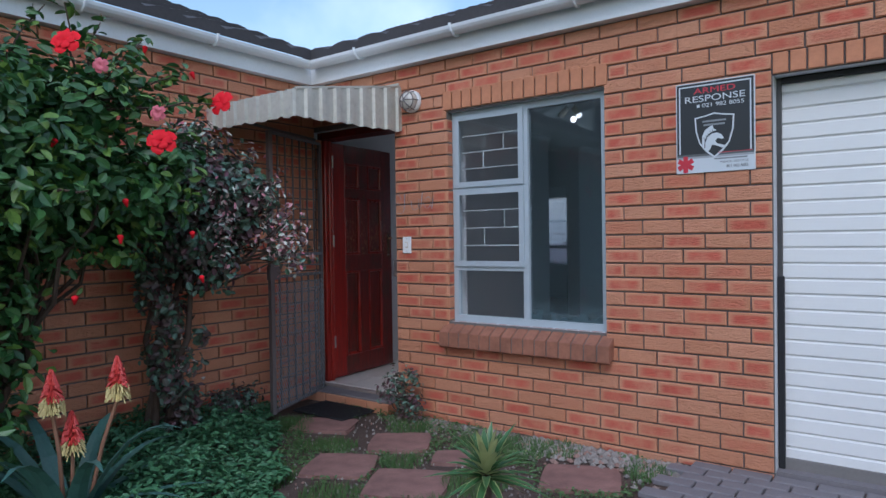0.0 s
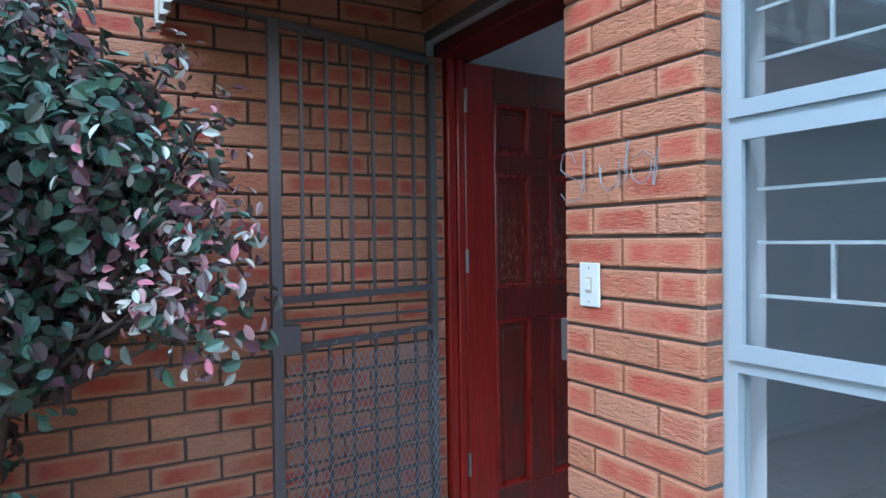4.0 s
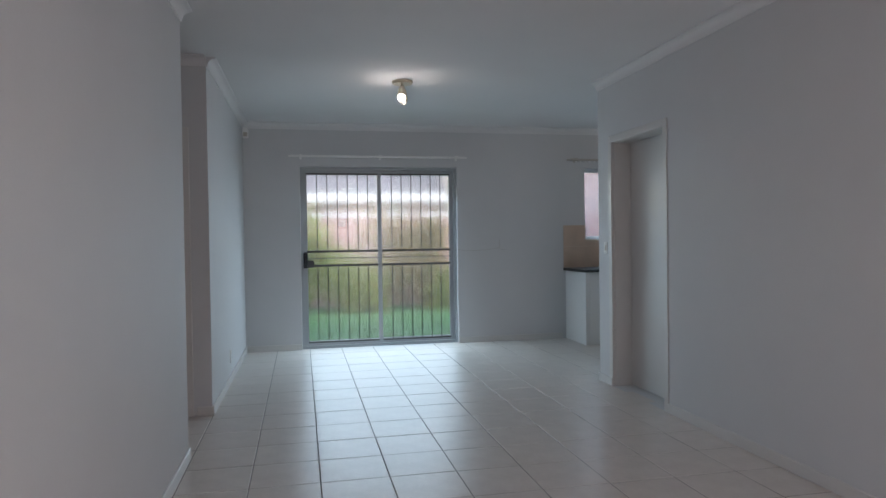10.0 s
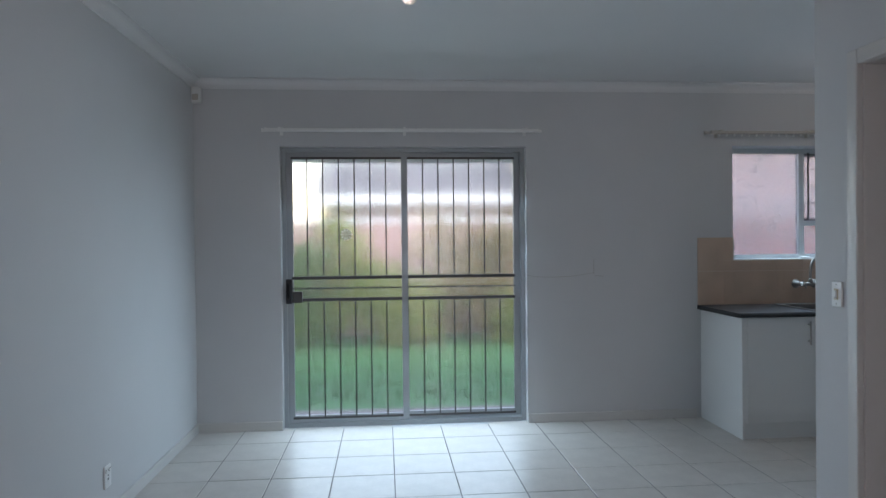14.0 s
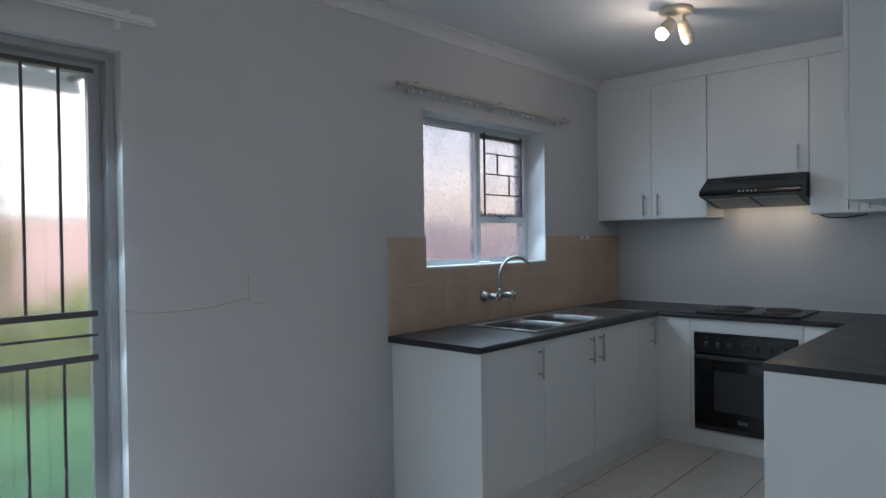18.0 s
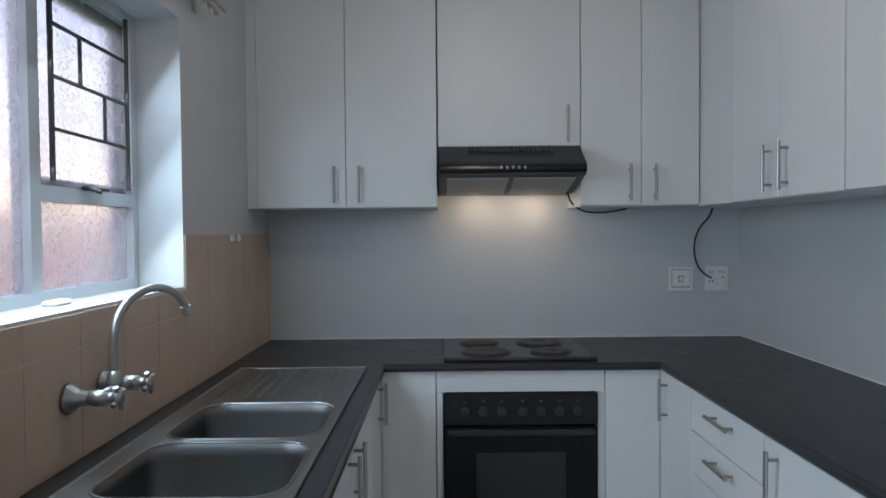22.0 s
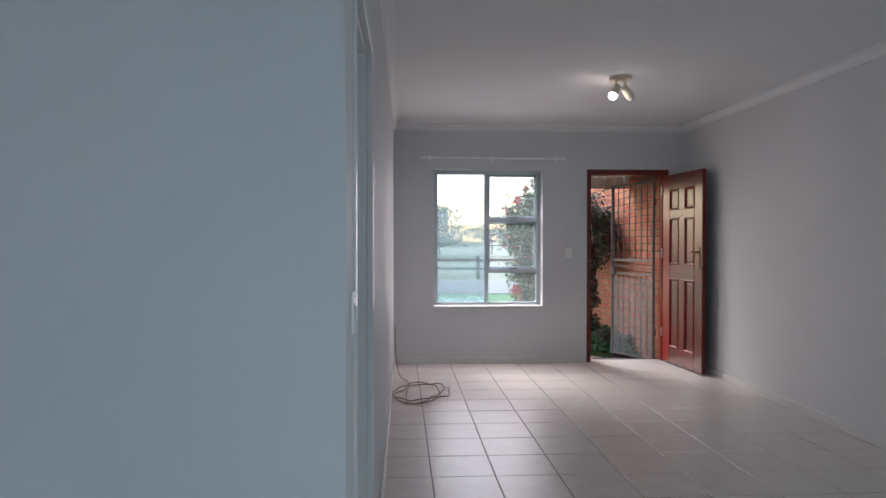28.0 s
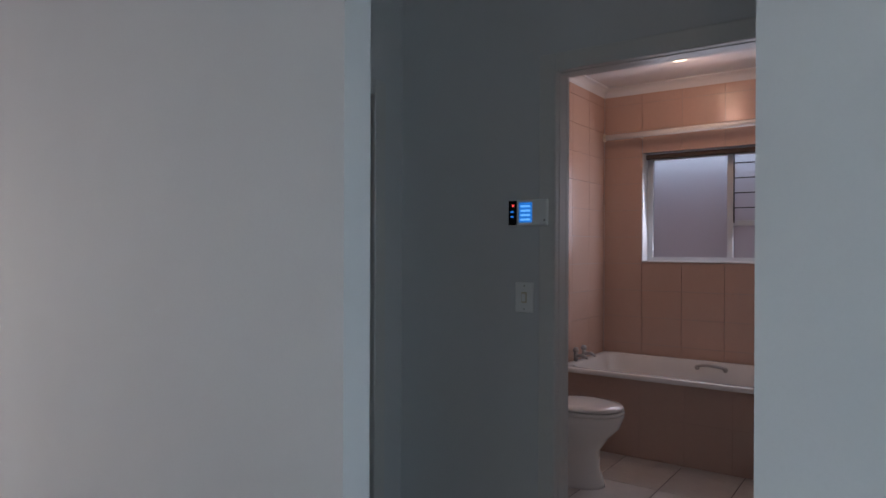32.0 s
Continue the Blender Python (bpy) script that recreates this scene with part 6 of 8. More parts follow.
spot_lamp("ceiling_lamp", (1.246, 2.35, CEIL), ((0.5, 0.55, True), (3.4, 0.75, False)), "cream two-headed ceiling spot, one bulb lit, living room")
spot_lamp("ceiling_lamp", (1.335, 6.10, CEIL), ((4.45, 0.5, True), (1.3, 0.45, False)), "cream two-headed ceiling spot, one bulb lit, dining area")
spot_lamp("ceiling_lamp", (4.728, 7.165, CEIL), ((2.7, 0.75, True), (5.6, 0.35, False)), "cream two-headed ceiling spot, one bulb lit, kitchen")


def slider():
    x0, x1, z0, z1 = SLIDER
    s = thing("door_2", (1.38, 8.40, 0), "aluminium sliding glass door to the garden, closed", "sliding door")
    f = 0.032
    part("outer_frame", wall(bmesh.new(), "x", x0 + 0.002, x1 - 0.002, 8.345, 8.455, 0.002, z1 - 0.002, ((x0 + f, x1 - f, 0.032, z1 - f),)), M_ALUS, s)
    XM = 1.370
    for a, b2, y in ((x0 + f, XM + 0.021, 8.362), (XM - 0.021, x1 - f, 8.402)):
        p = part("leaf", wall(bmesh.new(), "x", a, b2, y, y + 0.032, 0.034, z1 - f - 0.002, ((a + 0.045, b2 - 0.045, 0.085, z1 - f - 0.045),)), M_ALUS, s, "sliding leaf frame")
        g = part("pane", boxed(a + 0.042, y + 0.014, 0.082, b2 - 0.042, y + 0.018, z1 - f - 0.042), M_GLASS_S, p)
        g.visible_shadow = False
    part("sticker", lathed([(0.008, 0), (0.008, 0.001)], (0.925, 8.3755, 1.455), (0, -1, 0), 10), M_PLASTIC, s, "white flower sticker")
    for k in range(10):
        a = k * math.tau / 10
        part("sticker_petal", prism(bmesh.new(), [(0.925 + math.cos(a + q) * r, 1.455 + math.sin(a + q) * r) for q, r in ((0, 0.010), (0.22, 0.034), (0, 0.050), (-0.22, 0.034))], "y", 8.3745, 8.3755), M_PLASTIC, s)
    part("track", boxed(x0 + f, 8.340, 0.0, x1 - f, 8.46, 0.030), M_ALUS, s)
    for y in (8.372, 8.408):
        part("track_rib", boxed(x0 + f, y, 0.030, x1 - f, y + 0.004, 0.033), M_ALUS, s)
    g = thing("slider_gate", (1.38, 8.335, 0), "dark steel burglar gate bars across the sliding door", "security gate")
    Y = 8.330
    for a, b2, dz in ((0.522, XM - 0.024, 0.0), (XM + 0.022, 2.214, 0.0)):
        for z in (1.130 + dz, 0.966 + dz):
            part("rail", boxed(a, Y - 0.008, z - 0.012, b2, Y + 0.010, z + 0.012, bevel=0.002), M_BARB, g)
        for z in (0.075, 2.030):
            part("rail", boxed(a, Y - 0.006, z - 0.008, b2, Y + 0.006, z + 0.008), M_BARB, g)
        # twisted bar between the rails
        part("twisted_bar", twisted((a, Y, 1.052 + dz), (b2, Y, 1.050 + dz), 0.010, 26), M_BARB, g)
        n = 7
        for k in range(1, n):
            x = a + (b2 - a) * k / n
            part("bar", boxed(x - 0.0045, Y - 0.005, 1.142 + dz, x + 0.0045, Y + 0.005, 2.022), M_BARB, g)
            part("bar", boxed(x - 0.0045, Y - 0.005, 0.08, x + 0.0045, Y + 0.005, 0.954 + dz), M_BARB, g)
    lk = part("lock", boxed(x0 + 0.030, Y - 0.036, 0.94, x0 + 0.075, Y + 0.006, 1.125, bevel=0.006), M_BLACKM, g, "black gate lock")
    part("lock_grip", boxed(x0 + 0.040, Y - 0.052, 0.975, x0 + 0.056, Y - 0.036, 1.09, bevel=0.004), M_BLACK, lk)
    part("lock_case", boxed(x0 + 0.075, Y - 0.02, 0.945, x0 + 0.15, Y + 0.004, 1.03, bevel=0.003), M_BARB, g)


def twisted(a, b2, size, turns):
    bm = bmesh.new()
    a, b2 = Vector(a), Vector(b2)
    n = turns * 6
    prev = None
    for i in range(n + 1):
        p = a.lerp(b2, i / n)
        t = i / n * turns * math.pi
        ring = [bm.verts.new(p + Vector((0, math.cos(t + k * math.pi / 2), math.sin(t + k * math.pi / 2))) * size * 0.6) for k in range(4)]
        if prev:
            for k in range(4):
                bm.faces.new((prev[k], prev[(k + 1) % 4], ring[(k + 1) % 4], ring[k]))
        prev = ring
    return bm


slider()

pir = thing("alarm_sensor", (LX0 + 0.04, 8.22, 2.44), "small white alarm motion sensor high in the corner", "motion sensor")
part("case", boxed(LX0 + 0.004, 8.215, 2.42, LX0 + 0.068, 8.275, 2.535, bevel=0.010, seg=2), M_PLASTIC, pir)
part("lens", boxed(LX0 + 0.014, 8.209, 2.435, LX0 + 0.058, 8.216, 2.48, bevel=0.003), M_BULB_OFF, pir)


def inner_door_frame(name, along, a0, a1, z1, b0, b1, label, w=0.06, proud=0.014):
    f = thing(name, (a0 if along == "x" else b0, b0 if along == "x" else a0, 0), label, "door frame", "inner door frames")
    def put(u0, u1, v0, v1, z0, z2, nm):
        d = (u0, v0, z0, u1, v1, z2) if along == "x" else (v0, u0, z0, v1, u1, z2)
        part(nm, boxed(*d, bevel=0.004), M_TRIM, f)
    for s0, s1 in ((b0 - proud, b0 + 0.02), (b1 - 0.02, b1 + proud)):
        put(a0 - w, a0 + 0.012, s0, s1, 0, z1 + w, "casing")
        put(a1 - 0.012, a1 + w, s0, s1, 0, z1 + w, "casing")
        put(a0 + 0.012, a1 - 0.012, s0, s1, z1 - 0.012, z1 + w, "head_casing")
    put(a0 + 0.001, a0 + 0.014, b0 + 0.02, b1 - 0.02, 0, z1 - 0.002, "jamb")
    put(a1 - 0.014, a1 - 0.001, b0 + 0.02, b1 - 0.02, 0, z1 - 0.002, "jamb")
    put(a0 + 0.014, a1 - 0.014, b0 + 0.02, b1 - 0.02, z1 - 0.014, z1 - 0.002, "head")
    return f


inner_door_frame("door_frame", "y", GDOOR[0], GDOOR[1], GDOOR[3], LX1, LX1 + 0.205, "off-white steel frame of the garage door", w=0.045, proud=0.007)
gd = thing("inner_door", (LX1 + 0.17, 5.27, 0), "closed off-white flush door set back in its frame", "door")
part("leaf", boxed(LX1 + 0.170, GDOOR[0] + 0.014, 0.006, LX1 + 0.184, GDOOR[1] - 0.014, GDOOR[3] - 0.016, bevel=0.002), M_TRIM, gd)
part("door_stop", boxed(LX1 + 0.158, GDOOR[1] - 0.020, 0.006, LX1 + 0.169, GDOOR[1] - 0.014, GDOOR[3] - 0.016), M_TRIM, gd)
inner_door_frame("door_frame", "y", 4.628, 5.42, 2.06, PX - 0.104, PX, "off-white frame of the bathroom doorway")
inner_door_frame("door_frame", "x", -1.10, -0.36, 2.03, STUB, STUB + 0.104, "off-white frame of the bedroom doorway", proud=0.010)
inner_door_frame("door_frame", "x", -1.12, -0.40, 2.03, 3.75, 3.85, "off-white frame of the front bedroom doorway", proud=0.010)
bd = thing("bedroom_door", (-0.375, STUB + 0.11, 0), "open glossy off-white bedroom door with a brown edge", "door")
part("leaf", boxed(-0.410, STUB + 0.120, 0.008, -0.375, STUB + 0.848, 2.01, bevel=0.002), M_GLOSSDOOR, bd)
part("edge_strip", boxed(-0.410, STUB + 0.849, 0.008, -0.375, STUB + 0.853, 2.01), M_BARK, bd, "bare brown wooden door edge")
lv = part("handle_plate", boxed(-0.415, STUB + 0.79, 0.99, -0.410, STUB + 0.82, 1.17, bevel=0.002), M_CHROME, bd)
part("lever", tubed([(-0.414, STUB + 0.805, 1.12), (-0.455, STUB + 0.805, 1.12), (-0.462, STUB + 0.775, 1.12), (-0.460, STUB + 0.70, 1.115)], 0.008, 8), M_CHROME, lv, "metal lever handle")
bd.rotation_euler = (0, 0, radians(28.5))


def bedroom_window():
    x0, x1, z0, z1 = BED_WIN
    w = thing("window_3", (-2.2, 8.44, z0), "grey bedroom window with burglar bars", "window")
    Y0, Y1, XM, ZA, ZB, f = 8.40, 8.45, -2.2, 1.02, 1.54, 0.045
    holes = ((XM + 0.02, x1 - f, z0 + f, ZA - 0.03), (XM + 0.02, x1 - f, ZA + 0.03, ZB - 0.03), (XM + 0.02, x1 - f, ZB + 0.03, z1 - f), (x0 + f, XM - 0.02, z0 + f, z1 - f))
    part("frame", wall(bmesh.new(), "x", x0, x1, Y0, Y1, z0, z1, holes), M_ALU, w)
    for px0, px1, pz0, pz1 in holes:
        p = part("pane", boxed(px0 - 0.004, 8.42, pz0 - 0.004, px1 + 0.004, 8.424, pz1 + 0.004), M_MIST, w)
        p.visible_shadow = False
    burglar_bars(w, XM + 0.03, x1 - 0.05, ZA + 0.03, ZB - 0.03, 8.385, 3, M_BARB)
    burglar_bars(w, XM + 0.03, x1 - 0.05, ZB + 0.03, z1 - 0.05, 8.385, 3, M_BARB)
    part("sill", boxed(x0 + 0.002, BY - 0.01, z0, x1 - 0.002, Y0, z0 + 0.012), M_TRIM, w)


bedroom_window()
curtain_rail("curtain_rail", -2.9, -1.45, BY, 2.26, -1, 1, "white curtain rail above the bedroom window", M_PLASTIC)


def keypad():
    k = thing("alarm_keypad", (PX, 4.52, 1.49), "white alarm keypad with a lit blue screen", "alarm keypad")
    f = Matrix.Translation((PX, 4.523, 1.491)) @ TO_EAST
    def local(nm, m, d, bev=0.002, label=""):
        bm = boxed(*d, bevel=bev)
        bmesh.ops.transform(bm, matrix=f, verts=bm.verts)
        return part(nm, bm, m, k, label)
    local("case", M_PLASTIC, (-0.092, -0.054, 0, 0.088, 0.054, 0.020), 0.005)
    local("black_strip", M_BLACK, (-0.090, -0.050, 0.020, -0.052, 0.050, 0.0215), 0.0005)
    blue = glow("blue_screen", (0.02, 0.20, 0.66), 0.14)
    sc = local("screen", blue, (-0.042, -0.040, 0.020, 0.018, 0.042, 0.0215), 0.0005, "lit blue screen")
    for r in range(4):
        bm = boxed(-0.034, 0.022 - r * 0.018, 0.0216, 0.010, 0.030 - r * 0.018, 0.0220)
        bmesh.ops.transform(bm, matrix=f, verts=bm.verts)
        part("screen_text", bm, glow("pale_text", (0.12, 0.42, 0.9), 0.2) if r == 0 else bpy.data.materials["pale_text"], sc)
    local("led", glow("red_led", (0.8, 0.06, 0.05), 0.28), (-0.074, 0.026, 0.0215, -0.064, 0.034, 0.0225), 0)
    local("led", blue, (-0.080, 0.000, 0.0215, -0.066, 0.008, 0.0225), 0)
    local("led", blue, (-0.080, -0.020, 0.0215, -0.066, -0.012, 0.0225), 0)
    local("flap", M_PLASTIC, (0.026, -0.046, 0.020, 0.082, 0.046, 0.0225), 0.001)
    local("button", M_GROUT, (0.070, -0.036, 0.0225, 0.078, -0.028, 0.0235), 0)


keypad()


def coiled_cable():
    c = thing("coiled_cable", (2.80, 1.5, 0), "loose brown cable coiled on the tiles by the wall", "cable")
    rng = random.Random(7)
    pts = [(LX1 - 0.02, 0.62, 0.46), (LX1 - 0.025, 0.70, 0.30), (LX1 - 0.04, 0.85, 0.14), (LX1 - 0.08, 1.05, 0.03), (2.88, 1.2, 0.008)]
    for i in range(38):
        a = 1.0 + i * 0.40
        r = 0.22 + 0.05 * math.sin(i * 0.9)
        pts.append((2.79 + math.cos(a) * r * 0.95 + 0.02 * math.sin(i), 1.62 + math.sin(a) * r * 1.55, 0.006 + 0.006 * (i % 4)))
    pts.append((2.50, 1.35, 0.006))
    part("cable", tubed(flowing(pts, 3), 0.005, 7), plain("brown_cable", (0.23, 0.15, 0.12), 0.5, vary=0.1, bump=0), c, smooth=True)
    part("cable", tubed([(2.55 + 0.05 * math.cos(i), 1.3 + i * 0.05, 0.006 + 0.004 * (i % 2)) for i in range(9)], 0.004, 6), M_PLASTIC, c)


coiled_cable()
# filled crack and patch outline in the plaster beside the sliding door
cr = thing("plaster_crack", (2.9, BY, 1.0), "hairline crack in the paint beside the sliding door", "crack")
for pts in ([(2.29, 1.135), (2.36, 1.118), (2.50, 1.112), (2.64, 1.116), (2.73, 1.130), (2.82, 1.143)], [(2.822, 1.245), (2.820, 1.19), (2.822, 1.128)], [(2.83, 1.122), (2.90, 1.114)]):
    part("crack_line", tubed([(x, BY - 0.0005, z) for x, z in pts], 0.0016, 5), M_GROUT, cr)


# ---- bathroom ----
def bathroom():
    tiles = thing("bathroom_tiles", (BX0, 4.6, 0), "peach glazed bathroom wall tiles to the ceiling", "wall tiles")
    def tiled(along, a0, a1, face, sgn, holes=()):
        za = 0.0
        w, hh = 0.30, 0.205
        part("grout", wall(bmesh.new(), along, a0, a1, min(face, face + sgn * 0.004), max(face, face + sgn * 0.004), 0, CEIL - 0.066, holes), M_GROUT, tiles)
        while za < CEIL - 0.09:
            zb = min(za + hh, CEIL - 0.066)
            a = a0
            while a < a1 - 0.005:
                b2 = min(a + w, a1)
                todo = [(a, b2, za, zb)]
                for h in holes:
                    nxt = []
                    for p, q, r, s in todo:
                        if q <= h[0] or p >= h[1] or s <= h[2] or r >= h[3]:
                            nxt.append((p, q, r, s))
                            continue
                        if p < h[0]:
                            nxt.append((p, h[0], r, s))
                        if q > h[1]:
                            nxt.append((h[1], q, r, s))
                        m0, m1 = max(p, h[0]), min(q, h[1])
                        if r < h[2]:
                            nxt.append((m0, m1, r, h[2]))
                        if s > h[3]:
                            nxt.append((m0, m1, h[3], s))
                    todo = nxt
                for p, q, r, s in todo:
                    if q - p < 0.01 or s - r < 0.01:
                        continue
                    f0, f1 = sorted((face + sgn * 0.003, face + sgn * 0.009))
                    d = (p + 0.0012, f0, r + 0.0012, q - 0.0012, f1, s - 0.0012) if along == "x" else (f0, p + 0.0012, r + 0.0012, f1, q - 0.0012, s - 0.0012)
                    part("tile", boxed(*d), M_BTILE, tiles)
                a = b2
            za = zb
    tiled("y", BY0 + 0.01, BY1, BX0, 1, (BATH_WIN,))
    tiled("x", BX0 + 0.01, PX - 0.11, BY0, 1)

    x0, y0, y1, zr = BX0 + 0.011, BY0 + 0.011, BY1 - 0.005, 0.522
    x1 = -3.035
    b = thing("bathtub", (-3.56, 4.65, 0), "white built-in bathtub with a tiled side", "bathtub")
    bm = bmesh.new()
    rings = []
    for inset, dz, r in ((0.0, -0.012, 0.02), (0.0, 0.012, 0.02), (0.012, 0.018, 0.03), (0.060, 0.018, 0.10), (0.072, 0.008, 0.11), (0.10, -0.18, 0.14), (0.15, -0.38, 0.16), (0.20, -0.40, 0.15)):
        rings.append([bm.verts.new((u, v, zr + dz)) for u, v in rounded(x0 + inset, y0 + inset, x1 - inset, y1 - inset, r)])
    for u, v in zip(rings, rings[1:]):
        for k in range(len(u)):
            bm.faces.new((u[k], u[(k + 1) % len(u)], v[(k + 1) % len(u)], v[k]))
    bm.faces.new(rings[-1])
    part("tub", bm, M_CERAMIC, b, smooth=True)
    part("apron", boxed(x1 - 0.09, y0, 0, x1 - 0.062, y1, zr - 0.013), M_BTILE, b, "tiled bath panel")
    for k in range(6):
        ya, yb = y0 + (y1 - y0) * k / 6, y0 + (y1 - y0) * (k + 1) / 6
        for za, zb in ((0.0, 0.27), (0.27, zr - 0.014)):
            part("tile", boxed(x1 - 0.062, ya + 0.0005, za + 0.0005, x1 - 0.056, yb - 0.0005, zb - 0.0005), M_BTILE, b)
    for x in (-3.44, -3.30):
        t = thing("bath_tap", (x, y0 + 0.03, zr), "chrome pillar tap on the bath rim", "tap", "bath taps")
        part("body", tubed([(x, y0 + 0.035, zr + 0.018), (x, y0 + 0.035, zr + 0.085)], 0.016, 12), M_CHROME, t, smooth=True)
        part("spout", tubed([(x, y0 + 0.035, zr + 0.055), (x, y0 + 0.09, zr + 0.062), (x, y0 + 0.125, zr + 0.045)], [0.013, 0.012, 0.010], 10), M_CHROME, t, smooth=True)
        part("tap_head", lathed([(0.020, 0), (0.022, 0.012), (0.014, 0.03), (0.004, 0.033)], (x, y0 + 0.035, zr + 0.085), (0, 0, 1), 12), M_CHROME, t, smooth=True)
    g = thing("bath_grip", (x0 + 0.07, 4.62, zr), "oval chrome grip on the inner wall of the bath", "handle")
    gx = x0 + 0.090
    part("bar", tubed(flowing([(gx - 0.012, 4.635 - 0.095, zr - 0.03), (gx + 0.02, 4.635 - 0.08, zr - 0.012), (gx + 0.034, 4.635, zr - 0.002), (gx + 0.02, 4.635 + 0.08, zr - 0.012), (gx - 0.012, 4.635 + 0.095, zr - 0.03)]), 0.010, 8), M_CHROME, g, smooth=True)
    for e in (-0.095, 0.095):
        part("flange", lathed([(0.018, 0), (0.018, 0.005), (0.010, 0.008)], (gx - 0.014, 4.635 + e, zr - 0.03), (1, 0, 0.3), 12), M_CHROME, g)

    t = thing("toilet", (-2.55, 4.12, 0), "white ceramic toilet with closed lid", "toilet")
    cx, cy = -2.46, 4.22
    bm = bmesh.new()
    rings = []
    for z, sx, sy, oy in ((0.0, 0.115, 0.17, 0.0), (0.02, 0.112, 0.165, 0.0), (0.10, 0.095, 0.135, 0.0), (0.20, 0.092, 0.13, 0.005), (0.28, 0.125, 0.17, 0.02), (0.34, 0.165, 0.215, 0.035), (0.408, 0.178, 0.235, 0.04), (0.418, 0.172, 0.23, 0.04)):
        rings.append([bm.verts.new((cx + sx * math.cos(a), cy + oy + sy * math.sin(a), z)) for a in [k * math.tau / 28 for k in range(28)]])
    for u, v in zip(rings, rings[1:]):
        for k in range(28):
            bm.faces.new((u[k], u[(k + 1) % 28], v[(k + 1) % 28], v[k]))
    bm.faces.new(rings[0])
    bm.faces.new(rings[-1])
    part("pan", bm, M_CERAMIC, t, smooth=True)
    part("seat", lathed([(0.178, 0), (0.182, 0.008), (0.176, 0.018), (0.15, 0.019)], (cx, cy + 0.04, 0.420), (0, 0, 1), 32, (1, 1.3)), M_CERAMIC, t)
    part("lid", lathed([(0.176, 0.0), (0.180, 0.006), (0.172, 0.018), (0.12, 0.024), (0.01, 0.026)], (cx, cy + 0.04, 0.445), (0, 0, 1), 32, (1, 1.3)), M_CERAMIC, t, "closed oval lid", smooth=True)
    part("cistern", boxed(cx - 0.20, BY0 + 0.012, 0.465, cx + 0.20, BY0 + 0.17, 0.80, bevel=0.02, seg=2), M_CERAMIC, t)
    part("cistern_lid", boxed(cx - 0.21, BY0 + 0.010, 0.80, cx + 0.21, BY0 + 0.18, 0.83, bevel=0.01, seg=2), M_CERAMIC, t)
    part("flush_lever", tubed([(cx + 0.15, BY0 + 0.17, 0.74), (cx + 0.15, BY0 + 0.20, 0.74), (cx + 0.09, BY0 + 0.20, 0.735)], 0.007, 8), M_CHROME, t)

    x, (a0, a1, z0, z1) = BX0, BATH_WIN
    w = thing("window_4", (x - 0.15, 4.7, z0), "grey bathroom window with frosted panes", "window")
    XA, XB, YM, ZT, f = x - 0.17, x - 0.12, 4.712, 1.535, 0.04
    holes = ((a0 + f, YM - 0.02, z0 + f, z1 - f), (YM + 0.02, a1 - f, z0 + f, ZT - 0.02), (YM + 0.02, a1 - f, ZT + 0.02, z1 - f))
    part("frame", wall(bmesh.new(), "y", a0, a1, XA, XB, z0, z1, holes), M_ALU, w)
    for p0, p1, q0, q1 in holes:
        p = part("pane", boxed(x - 0.147, p0 - 0.004, q0 - 0.004, x - 0.143, p1 + 0.004, q1 + 0.004), M_FROST, w)
        p.visible_shadow = False
    for k in range(1, 5):
        z = ZT + (z1 - ZT) * k / 5
        part("burglar_bar", boxed(x - 0.108, YM + 0.03, z - 0.004, x - 0.100, a1 - 0.05, z + 0.004), M_BARB, w)
    part("burglar_bar", boxed(x - 0.110, YM + 0.026, ZT, x - 0.100, YM + 0.034, z1 - 0.02), M_BARB, w)
    part("sill", boxed(XB, a0 + 0.002, z0, x + 0.012, a1 - 0.002, z0 + 0.01), M_TRIM, w)
    part("blind_roll", tubed([(x - 0.03, a0 + 0.02, z1 - 0.03), (x - 0.03, a1 - 0.02, z1 - 0.03)], 0.02, 10), M_BARK, w, "brown rolled blind")
    r = thing("shower_rail", (x + 0.1, 4.6, 2.2), "white curtain rail above the bath", "curtain rail")
    part("rail", tubed([(x + 0.12, BY0 + 0.07, 2.2), (x + 0.12, BY1, 2.218)], 0.023, 12), M_CERAMIC, r, smooth=True)
    part("flange", lathed([(0.03, 0), (0.03, 0.012), (0.02, 0.02)], (x + 0.12, BY0 + 0.05, 2.2), (0, 1, 0), 14), M_CREAM, r)
    part("bracket", boxed(x + 0.009, 4.1, 2.19, x + 0.12, 4.12, 2.205), M_CREAM, r)
    dl = thing("bathroom_lamp", (-3.2, 4.6, CEIL), "round lit ceiling lamp in the bathroom", "ceiling lamp")
    part("base", lathed([(0.105, 0), (0.105, -0.012)], (-3.2, 4.57, CEIL), (0, 0, 1), 28), M_PLASTIC, dl)
    part("dome", lathed([(0.098, -0.012), (0.092, -0.026), (0.065, -0.044), (0.01, -0.052)], (-3.2, 4.57, CEIL), (0, 0, 1), 28), glow("warm_dome", (1.0, 0.80, 0.55), 1.6), dl, "glowing glass dome", smooth=True)


bathroom()

